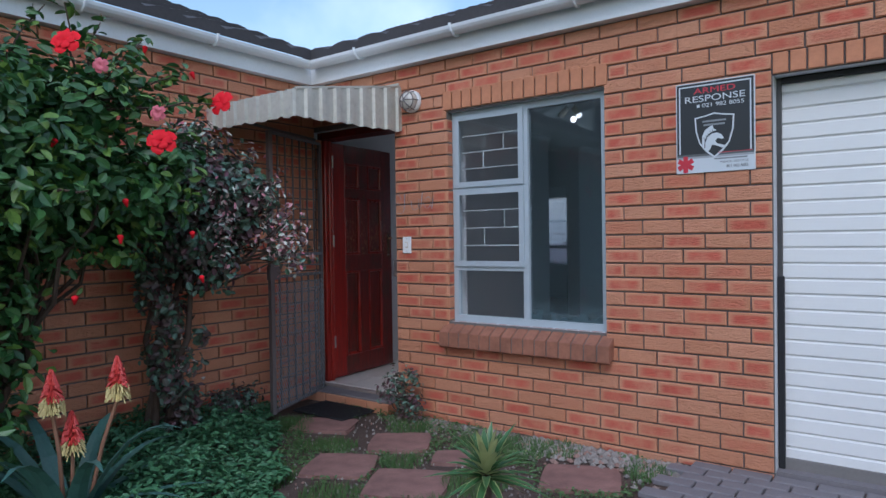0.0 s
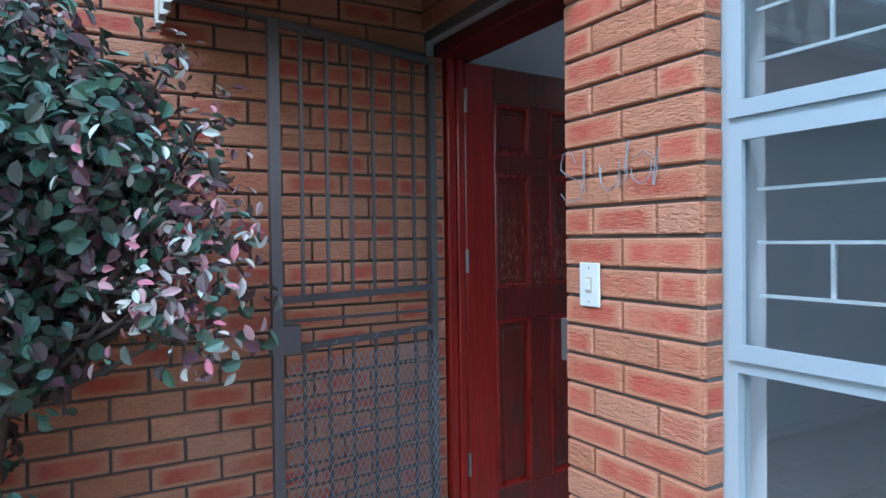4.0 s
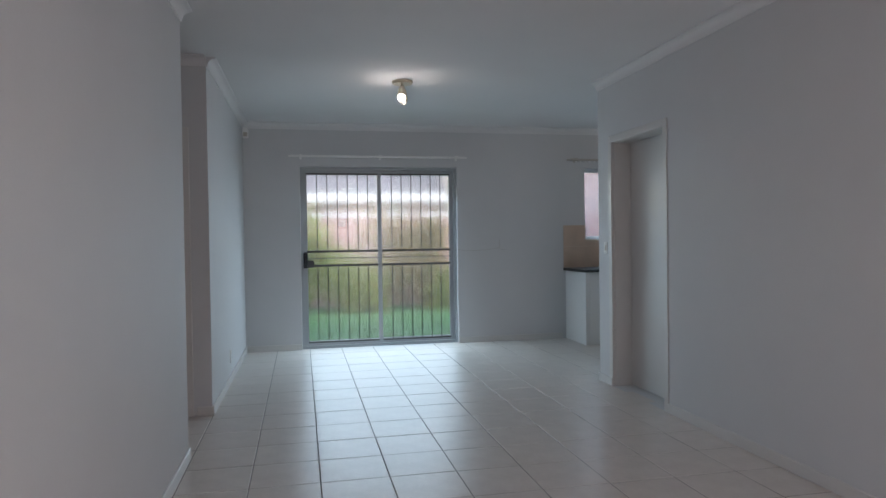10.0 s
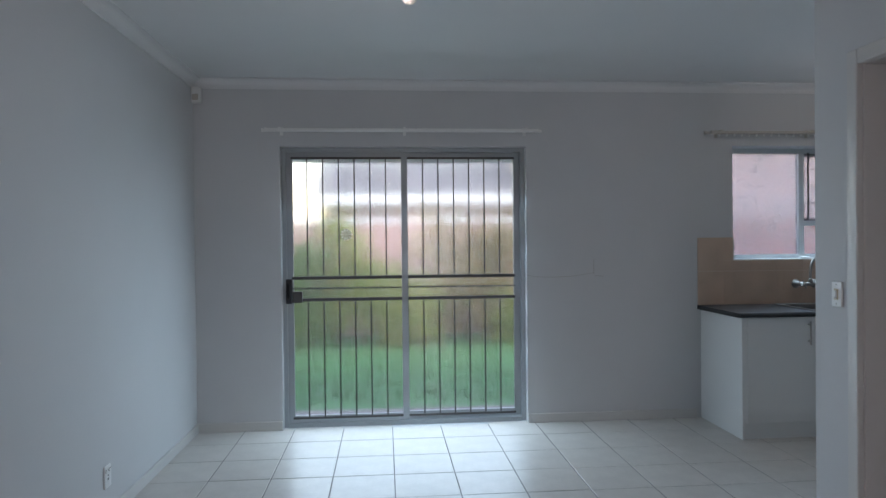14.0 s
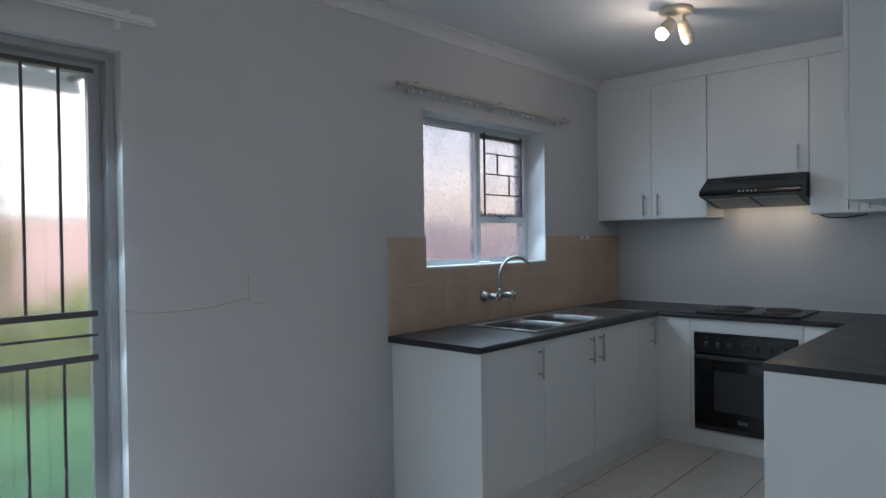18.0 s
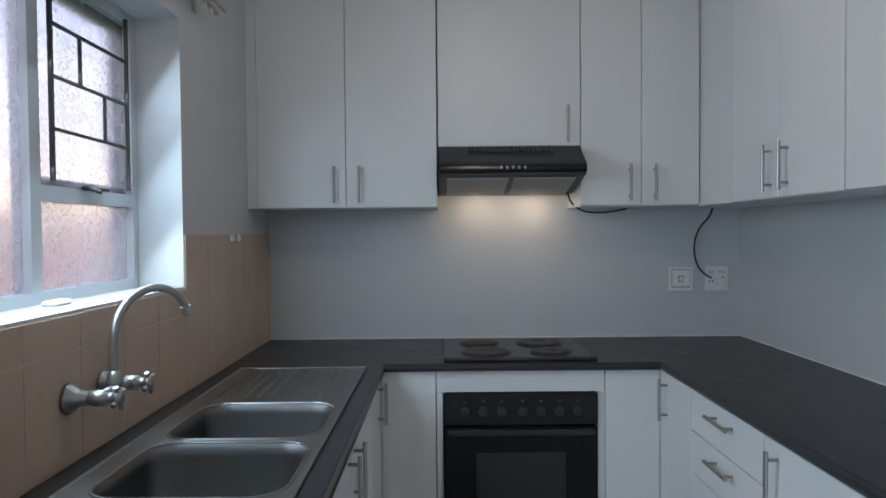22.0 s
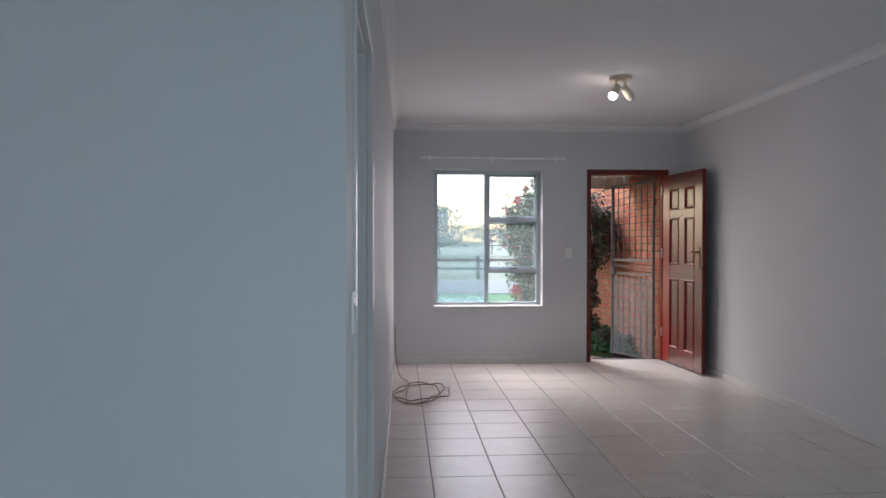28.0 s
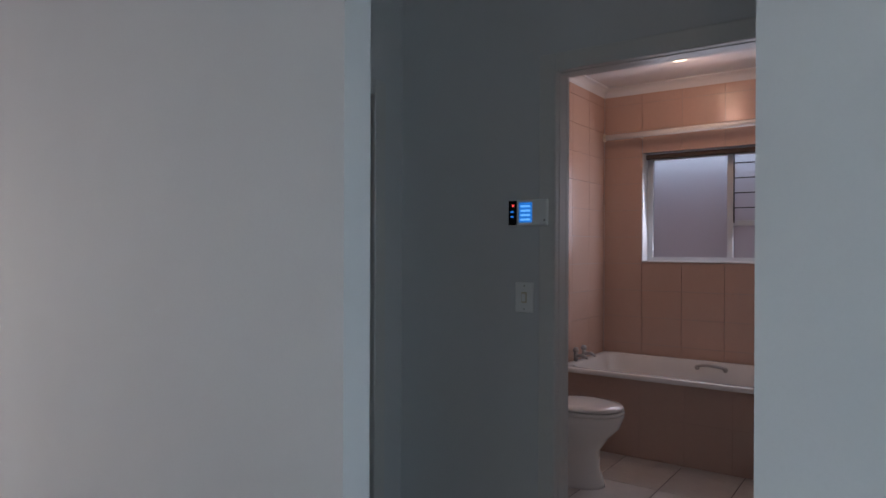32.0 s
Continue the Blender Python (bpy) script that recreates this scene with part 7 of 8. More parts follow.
# ---- garden ----
M_HIB = leaf_material("hibiscus_leaf", (0.026, 0.088, 0.027), (0.062, 0.158, 0.037), 0.42, third=(0.14, 0.24, 0.040))
M_LOR = leaf_material("purple_shrub_leaf", (0.055, 0.122, 0.064), (0.135, 0.045, 0.065), 0.52, third=(0.15, 0.25, 0.19))
M_GC = leaf_material("ground_cover_leaf", (0.046, 0.145, 0.060), (0.088, 0.215, 0.090), 0.5)
M_ALOE = leaf_material("aloe_leaf", (0.055, 0.135, 0.112), (0.090, 0.180, 0.150), 0.42)
M_YUCCA = leaf_material("yucca_leaf", (0.05, 0.13, 0.045), (0.085, 0.20, 0.06), 0.4)
M_YEDGE = plain("yucca_margin", (0.45, 0.47, 0.20), 0.5, vary=0.1, bump=0)
M_RED = plain("hibiscus_petal", (0.74, 0.012, 0.022), 0.6, vary=0.15, grain=40, bump=0.05, spec=0.15)
M_PINK = plain("faded_petal", (0.60, 0.13, 0.17), 0.55, vary=0.12, grain=40, bump=0.05)
M_AFLR = plain("aloe_flower_red", (0.55, 0.045, 0.035), 0.5, vary=0.15, bump=0)
M_ASTALK = plain("aloe_stalk", (0.26, 0.13, 0.075), 0.6, vary=0.15, bump=0)
M_AFLY = plain("aloe_flower_yellow", (0.62, 0.50, 0.20), 0.5, vary=0.15, bump=0)
M_HEDGE = leaf_material("hedge_leaf", (0.13, 0.21, 0.04), (0.24, 0.28, 0.06), 0.6, third=(0.25, 0.20, 0.07))
# leaf colour paled and greyed for the haze of distance
M_FARLEAF = leaf_material("haze_paled_leaf", (0.17, 0.22, 0.19), (0.24, 0.28, 0.24), 0.7)
M_PEBBLE = leaf_material("pebble_stone", (0.17, 0.15, 0.13), (0.36, 0.32, 0.28), 0.8, third=(0.30, 0.18, 0.14))
M_GRASS = leaf_material("grass_blade", (0.055, 0.12, 0.035), (0.12, 0.20, 0.06), 0.5)


def leaf_cloud(centres, normals, lengths, widths, fold=0.18, rs=None):
    """Many folded leaves as one mesh: 8 points and 2 faces each."""
    rs = rs or np.random.RandomState(1)
    n = len(centres)
    c = np.asarray(centres, float)
    nrm = np.asarray(normals, float)
    nrm /= np.linalg.norm(nrm, axis=1)[:, None] + 1e-9
    d = rs.normal(size=(n, 3))
    d -= nrm * (d * nrm).sum(1)[:, None]
    d /= np.linalg.norm(d, axis=1)[:, None] + 1e-9
    s = np.cross(nrm, d)
    L, W = np.asarray(lengths)[:, None], np.asarray(widths)[:, None]
    up = nrm * W * fold
    pts = np.stack([c - d * L * 0.5, c - d * L * 0.30 + s * W * 0.36 + up * 0.7, c + s * W * 0.5 + up, c + d * L * 0.28 + s * W * 0.36 + up * 0.7, c + d * L * 0.5 - nrm * L * 0.10,
                    c + d * L * 0.28 - s * W * 0.36 + up * 0.7, c - s * W * 0.5 + up, c - d * L * 0.30 - s * W * 0.36 + up * 0.7], 1).reshape(-1, 3)
    base = np.arange(n)[:, None] * 8
    faces = np.concatenate([base + np.array([[0, 1, 2, 3, 4]]), base + np.array([[0, 4, 5, 6, 7]])], 0)
    me = bpy.data.meshes.new("leaves")
    me.from_pydata(pts.tolist(), [], faces.tolist())
    return me


def mesh_part(name, me, material, parent, label="", kind=""):
    me.transform(Matrix.Translation(-ORIGIN[parent]))
    me.materials.append(material)
    ob = new(name, me)
    ob.parent = parent
    ORIGIN[ob] = ORIGIN[parent]
    if label:
        ob["label"] = label
    if kind:
        ob["kind"] = kind
    return ob


def limb_points(a, b2, rng, bend=0.08, n=6):
    a, b2 = Vector(a), Vector(b2)
    return [a.lerp(b2, i / (n - 1)) + Vector((rng.uniform(-bend, bend), rng.uniform(-bend, bend), rng.uniform(-bend, bend) * 0.5)) * math.sin(math.pi * i / (n - 1)) for i in range(n)]


def crown(tips, per, spread, size, rs, aspect=0.5, up=0.6):
    cs, ns, ls = [], [], []
    for t in tips:
        k = int(per * rs.uniform(0.6, 1.3))
        off = np.clip(rs.normal(size=(k, 3)), -1.7, 1.7) * np.array(spread) * rs.uniform(0.75, 1.2)
        cs.append(np.array(t) + off)
        nn = off / (np.linalg.norm(off, axis=1)[:, None] + 1e-6) + np.array([0, 0, up]) + rs.normal(size=(k, 3)) * 0.45
        ns.append(nn)
        ls.append(rs.uniform(size[0], size[1], k))
    L = np.concatenate(ls)
    return leaf_cloud(np.concatenate(cs), np.concatenate(ns), L, L * aspect, rs=rs)


def flower(parent, p, r, material, rng, label):
    """Five ruffled petals round a short column."""
    bm = bmesh.new()
    axis = Vector((rng.uniform(0.1, 0.9), rng.uniform(-0.9, -0.1), rng.uniform(-0.1, 0.5))).normalized()
    a, b2 = ring_frame(axis)
    p = Vector(p)
    for lay in range(2):
        for k in range(5):
            t = (k + lay * 0.5) * math.tau / 5
            o = a * math.cos(t) + b2 * math.sin(t)
            s = axis.cross(o)
            rows = []
            for u, w, h in ((0.08, 0.10, 0), (0.45, 0.36, 0.20), (0.8, 0.44, 0.22), (1.0, 0.24, 0.08)):
                rr = r * (1 - 0.3 * lay)
                rows.append([bm.verts.new(p + o * rr * u + s * rr * w * v + axis * rr * (h + 0.35 * lay + 0.1 * rng.uniform(-1, 1))) for v in (-1, 0, 1)])
            for m0, m1 in zip(rows, rows[1:]):
                for i in range(2):
                    bm.faces.new((m0[i], m0[i + 1], m1[i + 1], m1[i]))
    part("flower", bm, material, parent, label, smooth=True)


def hibiscus():
    rng, rs = random.Random(11), np.random.RandomState(11)
    base = (0.62, -2.75, GROUND)
    h = thing("hibiscus_shrub", base, "tall green hibiscus shrub with red double flowers against the brick", "shrub")
    part("trunk", tubed(limb_points((0.62, -2.75, GROUND - 0.05), (0.72, -2.55, 0.75), rng, 0.05), [0.045, 0.042, 0.038, 0.034, 0.030, 0.026], 8), M_BARK, h, smooth=True)
    part("trunk", tubed(limb_points((0.55, -2.8, GROUND - 0.05), (0.45, -2.9, 0.8), rng, 0.06), [0.038, 0.034, 0.030, 0.028, 0.025, 0.022], 8), M_BARK, h, smooth=True)
    tips = []
    while len(tips) < 98:
        u = Vector((rng.uniform(-1, 1), rng.uniform(-1, 1), rng.uniform(-1, 1)))
        if 0.2 < u.length < 1.0:
            x, y, z = 0.74 + u.x * 0.60, -2.66 + u.y * 0.92, 1.54 + u.z * 0.56
            # the crown falls away towards the porch, where single shoots stand out of it
            if x > 0.12 and z > 1.14 + 0.25 * max(0, y + 2.2) and z < min(2.05, 1.52 + 1.25 * max(0, -1.88 - y)):
                tips.append((x, y, z))
    core = list(tips)
    for k in range(32):
        y = rng.uniform(-3.7, -2.62)
        tips.append((0.70 + rng.uniform(-0.35, 0.42), y, rng.uniform(0.15, 1.15)))
    for t in tips[::2]:
        part("branch", tubed(limb_points((0.68 + rng.uniform(-0.1, 0.1), -2.62 + rng.uniform(-0.12, 0.12), rng.uniform(0.5, 0.85)), t, rng, 0.06), [0.017, 0.015, 0.012, 0.010, 0.007, 0.004], 6), M_BARK, h)
    # long shoots with their leaves set along them
    shoots = [((0.95, -2.35, 1.85), e) for e in ((1.32, -1.86, 1.90), (1.17, -1.93, 2.08), (0.95, -1.83, 2.12), (0.86, -2.0, 2.26), (0.80, -2.16, 2.34), (1.05, -2.08, 2.22), (1.20, -2.18, 2.10), (1.0, -2.42, 2.32), (0.72, -1.92, 2.16), (0.90, -1.90, 1.98), (1.10, -1.98, 1.92), (0.70, -2.1, 2.24))]
    shoots += [((0.72, -2.7, 1.95), e) for e in ((0.62, -2.35, 2.42), (0.50, -2.65, 2.46), (0.80, -2.74, 2.42), (0.65, -3.0, 2.40), (0.9, -3.05, 2.30))]
    mid = Vector((0.74, -2.66, 1.5))
    for t in rng.sample(core, 44):
        out = (Vector(t) - mid).normalized() + Vector((0.15, 0.1, rng.uniform(-0.2, 0.55)))
        shoots.append((t, tuple(Vector(t) + out.normalized() * rng.uniform(0.16, 0.30))))
    cs, ns, ls = [], [], []
    for a, e in shoots:
        line = limb_points(a, e, rng, 0.035)
        part("shoot", tubed(line, [0.008, 0.007, 0.006, 0.005, 0.004, 0.003], 5), M_BARK, h)
        count = int(9 + (Vector(e) - Vector(a)).length * 50)
        for k in range(count):
            q = 0.25 + 0.78 * k / count
            i0 = min(4, int(q * 5))
            p = line[i0].lerp(line[i0 + 1], q * 5 - i0)
            off = Vector((rng.gauss(0, 1), rng.gauss(0, 1), rng.gauss(0, 1))).normalized()
            cs.append(tuple(p + off * rng.uniform(0.028, 0.055)))
            ns.append((off.x * 0.7 + rng.gauss(0, 0.3), off.y * 0.7 + rng.gauss(0, 0.3), 0.75 + off.z * 0.4))
            ls.append(rng.uniform(0.045, 0.078))
    mesh_part("crown", crown(tips, 135, (0.105, 0.105, 0.095), (0.046, 0.088), rs, 0.58, 0.7), M_HIB, h, "glossy green leaves")
    mesh_part("shoot_foliage", leaf_cloud(cs, ns, ls, [v * 0.55 for v in ls], rs=rs), M_HIB, h)
    for p in ((1.42, -2.20, 1.664), (1.33, -1.82, 1.91), (1.10, -2.46, 2.115)):
        flower(h, p, 0.066, M_RED, rng, "red double flower")
    for p in ((1.43, -2.22, 1.79), (1.14, -2.33, 2.03)):
        flower(h, p, 0.036, M_PINK, rng, "fading pink flower")
    for p in ((1.38, -2.35, 1.38), (1.33, -2.0, 1.24), (1.42, -2.4, 1.22), (1.32, -2.62, 1.62), (1.02, -2.05, 2.18), (0.9, -2.6, 2.33), (1.24, -1.92, 2.04), (1.3, -1.93, 1.02), (1.48, -2.62, 0.98)):
        b3 = lathed([(0.004, -0.014), (0.008, 0), (0.012, 0.012), (0.014, 0.020), (0.006, 0.026)], p, (rng.uniform(-0.4, 0.6), rng.uniform(-0.6, 0.4), 1), 8)
        part("bud", b3, M_RED, h, "red bud", smooth=True)


hibiscus()


def purple_shrub():
    rng, rs = random.Random(21), np.random.RandomState(21)
    s = thing("purple_shrub", (0.34, -1.64, GROUND), "grey-green and purple leaved shrub with pale pink tips", "shrub")
    for k in range(4):
        part("stem", tubed(limb_points((0.30 + k * 0.03, -1.68 + k * 0.03, GROUND - 0.05), (0.34 + k * 0.04, -1.60 + k * 0.05, 1.12), rng, 0.05), [0.030, 0.027, 0.024, 0.020, 0.017, 0.014], 7), M_BARK, s, smooth=True)
    tips = []
    while len(tips) < 88:
        u = Vector((rng.uniform(-1, 1), rng.uniform(-1, 1), rng.uniform(-1, 1)))
        if 0.2 < u.length < 1.0:
            x, y, z = 0.45 + u.x * 0.38, -1.45 + u.y * 0.38, 1.42 + u.z * 0.48
            # the underside rises and the mass thins towards the gate
            if x > 0.10 and z > 1.00 and z < 1.90 - 0.35 * max(0, u.y) - 0.2 * max(0, u.x):
                tips.append((x, y, z))
    # drooping sprays that reach out of the mass
    sprays = [(0.86 + rng.uniform(-0.14, 0.10), -1.08 + rng.uniform(-0.12, 0.08), rng.uniform(1.02, 1.42)) for _ in range(11)]
    sprays += [(0.64 + rng.uniform(-0.12, 0.12), -0.98 + rng.uniform(-0.14, 0.10), rng.uniform(1.35, 1.62)) for _ in range(7)]
    sprays += [(0.40 + rng.uniform(-0.2, 0.2), rng.uniform(-1.6, -1.05), rng.uniform(1.75, 1.96)) for _ in range(8)]
    sprays += [(0.82 + rng.uniform(-0.06, 0.1), rng.uniform(-1.6, -1.15), rng.uniform(1.1, 1.6)) for _ in range(8)]
    # leaves up the stems
    low = [(0.38 + rng.uniform(-0.10, 0.14), -1.58 + rng.uniform(-0.07, 0.08) * (1 + 0.055 * k), 0.04 + 0.038 * k) for k in range(28)]
    for t in tips[::2] + sprays:
        part("branch", tubed(limb_points((0.40 + rng.uniform(-0.06, 0.06), -1.42 + rng.uniform(-0.12, 0.12), min(t[2], rng.uniform(0.85, 1.15))), t, rng, 0.05), [0.010, 0.009, 0.008, 0.006, 0.005, 0.003], 5), M_BARK, s)
    mesh_part("crown", crown(tips, 120, (0.080, 0.080, 0.078), (0.032, 0.060), rs, 0.66, 0.5), M_LOR, s, "small grey-green and purple leaves")
    mesh_part("stem_foliage", crown(low, 50, (0.045, 0.040, 0.050), (0.034, 0.066), rs, 0.66, 0.4), M_LOR, s)
    mesh_part("spray_foliage", crown(sprays, 17, (0.060, 0.060, 0.055), (0.028, 0.052), rs, 0.62, 0.5), M_LOR, s)
    pale = leaf_material("pale_shoot", (0.58, 0.60, 0.50), (0.55, 0.13, 0.20), 0.5, third=(0.66, 0.68, 0.60))
    tuft = sprays + low[5:20:6] + [t for t in tips if t[1] > -1.10 or t[2] > 1.78 or t[0] > 0.78]
    mesh_part("young_foliage", crown(tuft, 22, (0.062, 0.062, 0.055), (0.024, 0.046), rs, 0.48, 0.6), pale, s, "pale pink and white shoots")


purple_shrub()


def small_shrub(x, y, hgt, rad, seed):
    rng, rs = random.Random(seed), np.random.RandomState(seed)
    s = thing("small_shrub", (x, y, GROUND), "small grey-purple shrub at the foot of the brick wall", "shrub", "small shrubs by the door")
    tips = [(x + rng.uniform(-rad, rad) * 0.7, y + rng.uniform(-rad, rad) * 0.5, GROUND + hgt * rng.uniform(0.3, 0.95)) for _ in range(11)]
    for t in tips[::2]:
        part("stem", tubed(limb_points((x, y, GROUND - 0.03), t, rng, 0.02), [0.007, 0.006, 0.006, 0.005, 0.004, 0.003], 5), M_BARK, s)
    mesh_part("crown", crown(tips, 55, (0.045, 0.04, 0.045), (0.022, 0.045), rs, 0.6, 0.5), M_LOR, s)


small_shrub(1.14, -0.20, 0.36, 0.17, 31)
small_shrub(0.14, -0.86, 0.22, 0.12, 32)
small_shrub(0.30, -1.12, 0.24, 0.10, 33)


def covered(x, y):
    """Where the low plants grow: between the brick wing and the stepping stones."""
    edge = -0.56 - (x - 0.1) * 0.76 + 0.05 * math.sin(x * 11) + 0.04 * math.sin(x * 23 + 1)
    return 0.03 < x and y < edge and y > -4.4 and x < 2.0 + 0.25 * math.sin(y * 3)


def ground_cover():
    rs = np.random.RandomState(41)
    pts = [(x, y) for x, y in zip(rs.uniform(0, 2.1, 38000), rs.uniform(-4.4, -0.5, 38000)) if covered(x, y)]
    pts = np.array(pts)
    edge = np.array([min(1, max(0.25, (-0.58 - (x - 0.1) * 0.80 - y) * 2.4)) for x, y in pts])
    z = GROUND + 0.02 + edge * (0.21 + 0.06 * np.sin(pts[:, 0] * 9) * np.sin(pts[:, 1] * 7)) * rs.uniform(0.35, 1.0, len(pts))
    n = np.stack([rs.normal(size=len(pts)) * 0.32, rs.normal(size=len(pts)) * 0.32, np.ones(len(pts))], 1)
    L = rs.uniform(0.026, 0.054, len(pts))
    me = leaf_cloud(np.column_stack([pts, z]), n, L, L * 0.55, rs=rs)
    me.materials.append(M_GC)
    tagged(new("ground_cover", me), "dense low dark green ground cover beside the path", "ground cover", kind="stuff")


ground_cover()


def aloe():
    rng = random.Random(51)
    c = Vector((1.16, -2.52, GROUND))
    a = thing("aloe_plant", c, "blue-green aloe with three red and yellow flower spikes", "aloe")
    for i in range(21):
        t = i * 2.4
        reach = rng.uniform(0.36, 0.58)
        lift = rng.uniform(0.38, 0.70) if i > 9 else rng.uniform(0.14, 0.34)
        o = Vector((math.cos(t), math.sin(t), 0))
        s = Vector((-o.y, o.x, 0))
        bm = bmesh.new()
        rows = []
        for k in range(7):
            u = k / 6
            p = c + o * (0.03 + reach * u) + Vector((0, 0, 0.06 + lift * (u * 1.6 - u * u * 0.95)))
            w = 0.046 * (1 - u) ** 0.8 + 0.001
            rows.append([bm.verts.new(p + s * w * q + Vector((0, 0, h * (1 - u)))) for q, h in ((-1, 0.012), (0, -0.010), (1, 0.012), (0, 0.006))])
        for m0, m1 in zip(rows, rows[1:]):
            for k in range(4):
                bm.faces.new((m0[k], m0[(k + 1) % 4], m1[(k + 1) % 4], m1[k]))
        part("leaf", bm, M_ALOE, a)
    for top in ((1.29, -2.36, 0.665), (1.18, -2.51, 0.435), (1.18, -2.59, 0.63)):
        t = Vector(top)
        foot = Vector((c.x + (t.x - c.x) * 0.3, c.y + (t.y - c.y) * 0.3, GROUND + 0.08))
        st = part("flower_stalk", tubed([foot, foot.lerp(t, 0.5) + Vector((0.01, 0, 0)), t - Vector((0, 0, 0.14))], [0.010, 0.009, 0.008], 7), M_ASTALK, a)
        for nm, mat, count, thick in (("lower_bloom", M_AFLY, 120, 0.0028), ("upper_bloom", M_AFLR, 210, 0.0040)):
            bm = bmesh.new()
            for k in range(count):
                u = rng.random()
                ang = rng.uniform(0, math.tau)
                o = Vector((math.cos(ang), math.sin(ang), 0))
                if nm[0] == "l":
                    z, r0, droop = -0.130 + 0.06 * u, 0.054 - 0.006 * u, -0.034 * rng.uniform(0.5, 1.2)
                else:
                    z, r0, droop = -0.085 + 0.130 * u, 0.046 * (1 - u) ** 0.75 + 0.004, -0.016
                p = t + Vector((0, 0, z))
                tube(bm, [p + o * 0.003, p + o * r0 * 0.7 + Vector((0, 0, droop * 0.3)), p + o * r0 + Vector((0, 0, droop))], [thick, thick * 1.1, thick * 0.8], 4)
            part(nm, bm, mat, st)


aloe()


def yucca():
    rng = random.Random(61)
    c = Vector((2.64, -1.46, GROUND))
    y = thing("yucca_plant", c, "small green yucca with yellow leaf edges beside the stepping stones", "yucca")
    part("stem", tubed([c - Vector((0, 0, 0.03)), c + Vector((0.01, 0.01, 0.15)), c + Vector((0.02, 0.0, 0.31))], [0.026, 0.024, 0.022], 9), M_BARK, y)
    for i in range(46):
        t = i * 2.39996
        el = 1.35 - 1.55 * (i / 46) + rng.uniform(-0.12, 0.12)
        reach = rng.uniform(0.20, 0.30)
        o = Vector((math.cos(t) * math.cos(el), math.sin(t) * math.cos(el), math.sin(el)))
        s = Vector((-math.sin(t), math.cos(t), 0))
        head = c + Vector((0.02, 0, 0.27 + 0.05 * (1 - i / 46)))
        for nm, wide, mat, off in (("leaf", 0.019, M_YUCCA, 0.0), ("leaf_edge", 0.0225, M_YEDGE, -0.0012)):
            bm = bmesh.new()
            rows = []
            for k in range(5):
                u = k / 4
                p = head + o * reach * u + Vector((0, 0, -0.06 * u * u + off))
                w = wide * (0.6 + 1.2 * u - 1.8 * u * u + 0.02)
                rows.append([bm.verts.new(p + s * w * q + Vector((0, 0, abs(q) * w * 0.35))) for q in (-1, 0, 1)])
            for m0, m1 in zip(rows, rows[1:]):
                for k in range(2):
                    bm.faces.new((m0[k], m0[k + 1], m1[k + 1], m1[k]))
            part(nm, bm, mat, y)


yucca()


def slab(cx, cy, rx, ry, turn, seed):
    rng = random.Random(seed)
    s = thing("stepping_stone", (cx, cy, GROUND), "worn reddish concrete stepping stone in the gravel", "stepping stone", "stepping stones")
    out = []
    for sx, sy in ((-1, -1), (-0.3, -1.02), (0.4, -0.98), (1, -1), (1.03, -0.2), (0.98, 0.5), (1, 1), (0.3, 1.03), (-0.4, 0.98), (-1, 1), (-1.02, 0.3), (-0.98, -0.4)):
        u, v = sx * rx * rng.uniform(0.93, 1.03), sy * ry * rng.uniform(0.93, 1.03)
        out.append((cx + u * math.cos(turn) - v * math.sin(turn), cy + u * math.sin(turn) + v * math.cos(turn)))
    bm = prism(bmesh.new(), out, "z", GROUND - 0.04, GROUND + 0.018)
    bmesh.ops.bevel(bm, geom=[e for e in bm.edges if all(v.co.z > GROUND for v in e.verts)], offset=0.012, segments=2, affect="EDGES")
    part("slab", bm, M_STONE, s)


STONES = ((1.45, -1.15, 0.20, 0.20, 0.5), (1.45, -0.62, 0.20, 0.19, 0.62), (1.95, -1.15, 0.22, 0.21, 0.45), (1.93, -0.66, 0.15, 0.12, 0.5), (2.68, -0.56, 0.21, 0.19, 0.4), (0.74, -0.62, 0.22, 0.17, 0.5), (2.25, -1.75, 0.2, 0.2, 0.3), (2.75, -1.12, 0.2, 0.19, 0.5))
for k, a in enumerate(STONES):
    slab(*a, 70 + k)


def pebbles():
    rng = random.Random(81)
    verts, faces = [], []
    def stone(x, y, r, fl):
        o = len(verts)
        for k in range(6):
            a = k * math.tau / 6 + rng.random()
            verts.append((x + math.cos(a) * r * rng.uniform(0.75, 1.1), y + math.sin(a) * r * rng.uniform(0.75, 1.1), GROUND + 0.002 + r * fl * 0.35))
        verts.append((x, y, GROUND + 0.008 + r * fl))
        verts.append((x, y, GROUND - 0.012))
        for k in range(6):
            faces.append((o + k, o + (k + 1) % 6, o + 6))
            faces.append((o + (k + 1) % 6, o + k, o + 7))
    for _ in range(1500):
        u = rng.random()
        x = 0.95 + u * 2.15
        stone(x, -0.05 - abs(rng.gauss(0, 0.11 + 0.05 * u)), rng.uniform(0.010, 0.032) if x > 2.1 else rng.uniform(0.007, 0.016), 0.7)
    for _ in range(1500):
        x, y = rng.uniform(0.4, 3.0), rng.uniform(-1.9, -0.1)
        if not covered(x, y):
            stone(x, y, rng.uniform(0.004, 0.011), 0.6)
    me = bpy.data.meshes.new("pebbles")
    me.from_pydata(verts, [], faces)
    me.materials.append(M_PEBBLE)
    tagged(new("pebbles", me), "loose pale pebbles and gravel along the wall", "gravel", kind="stuff")


pebbles()


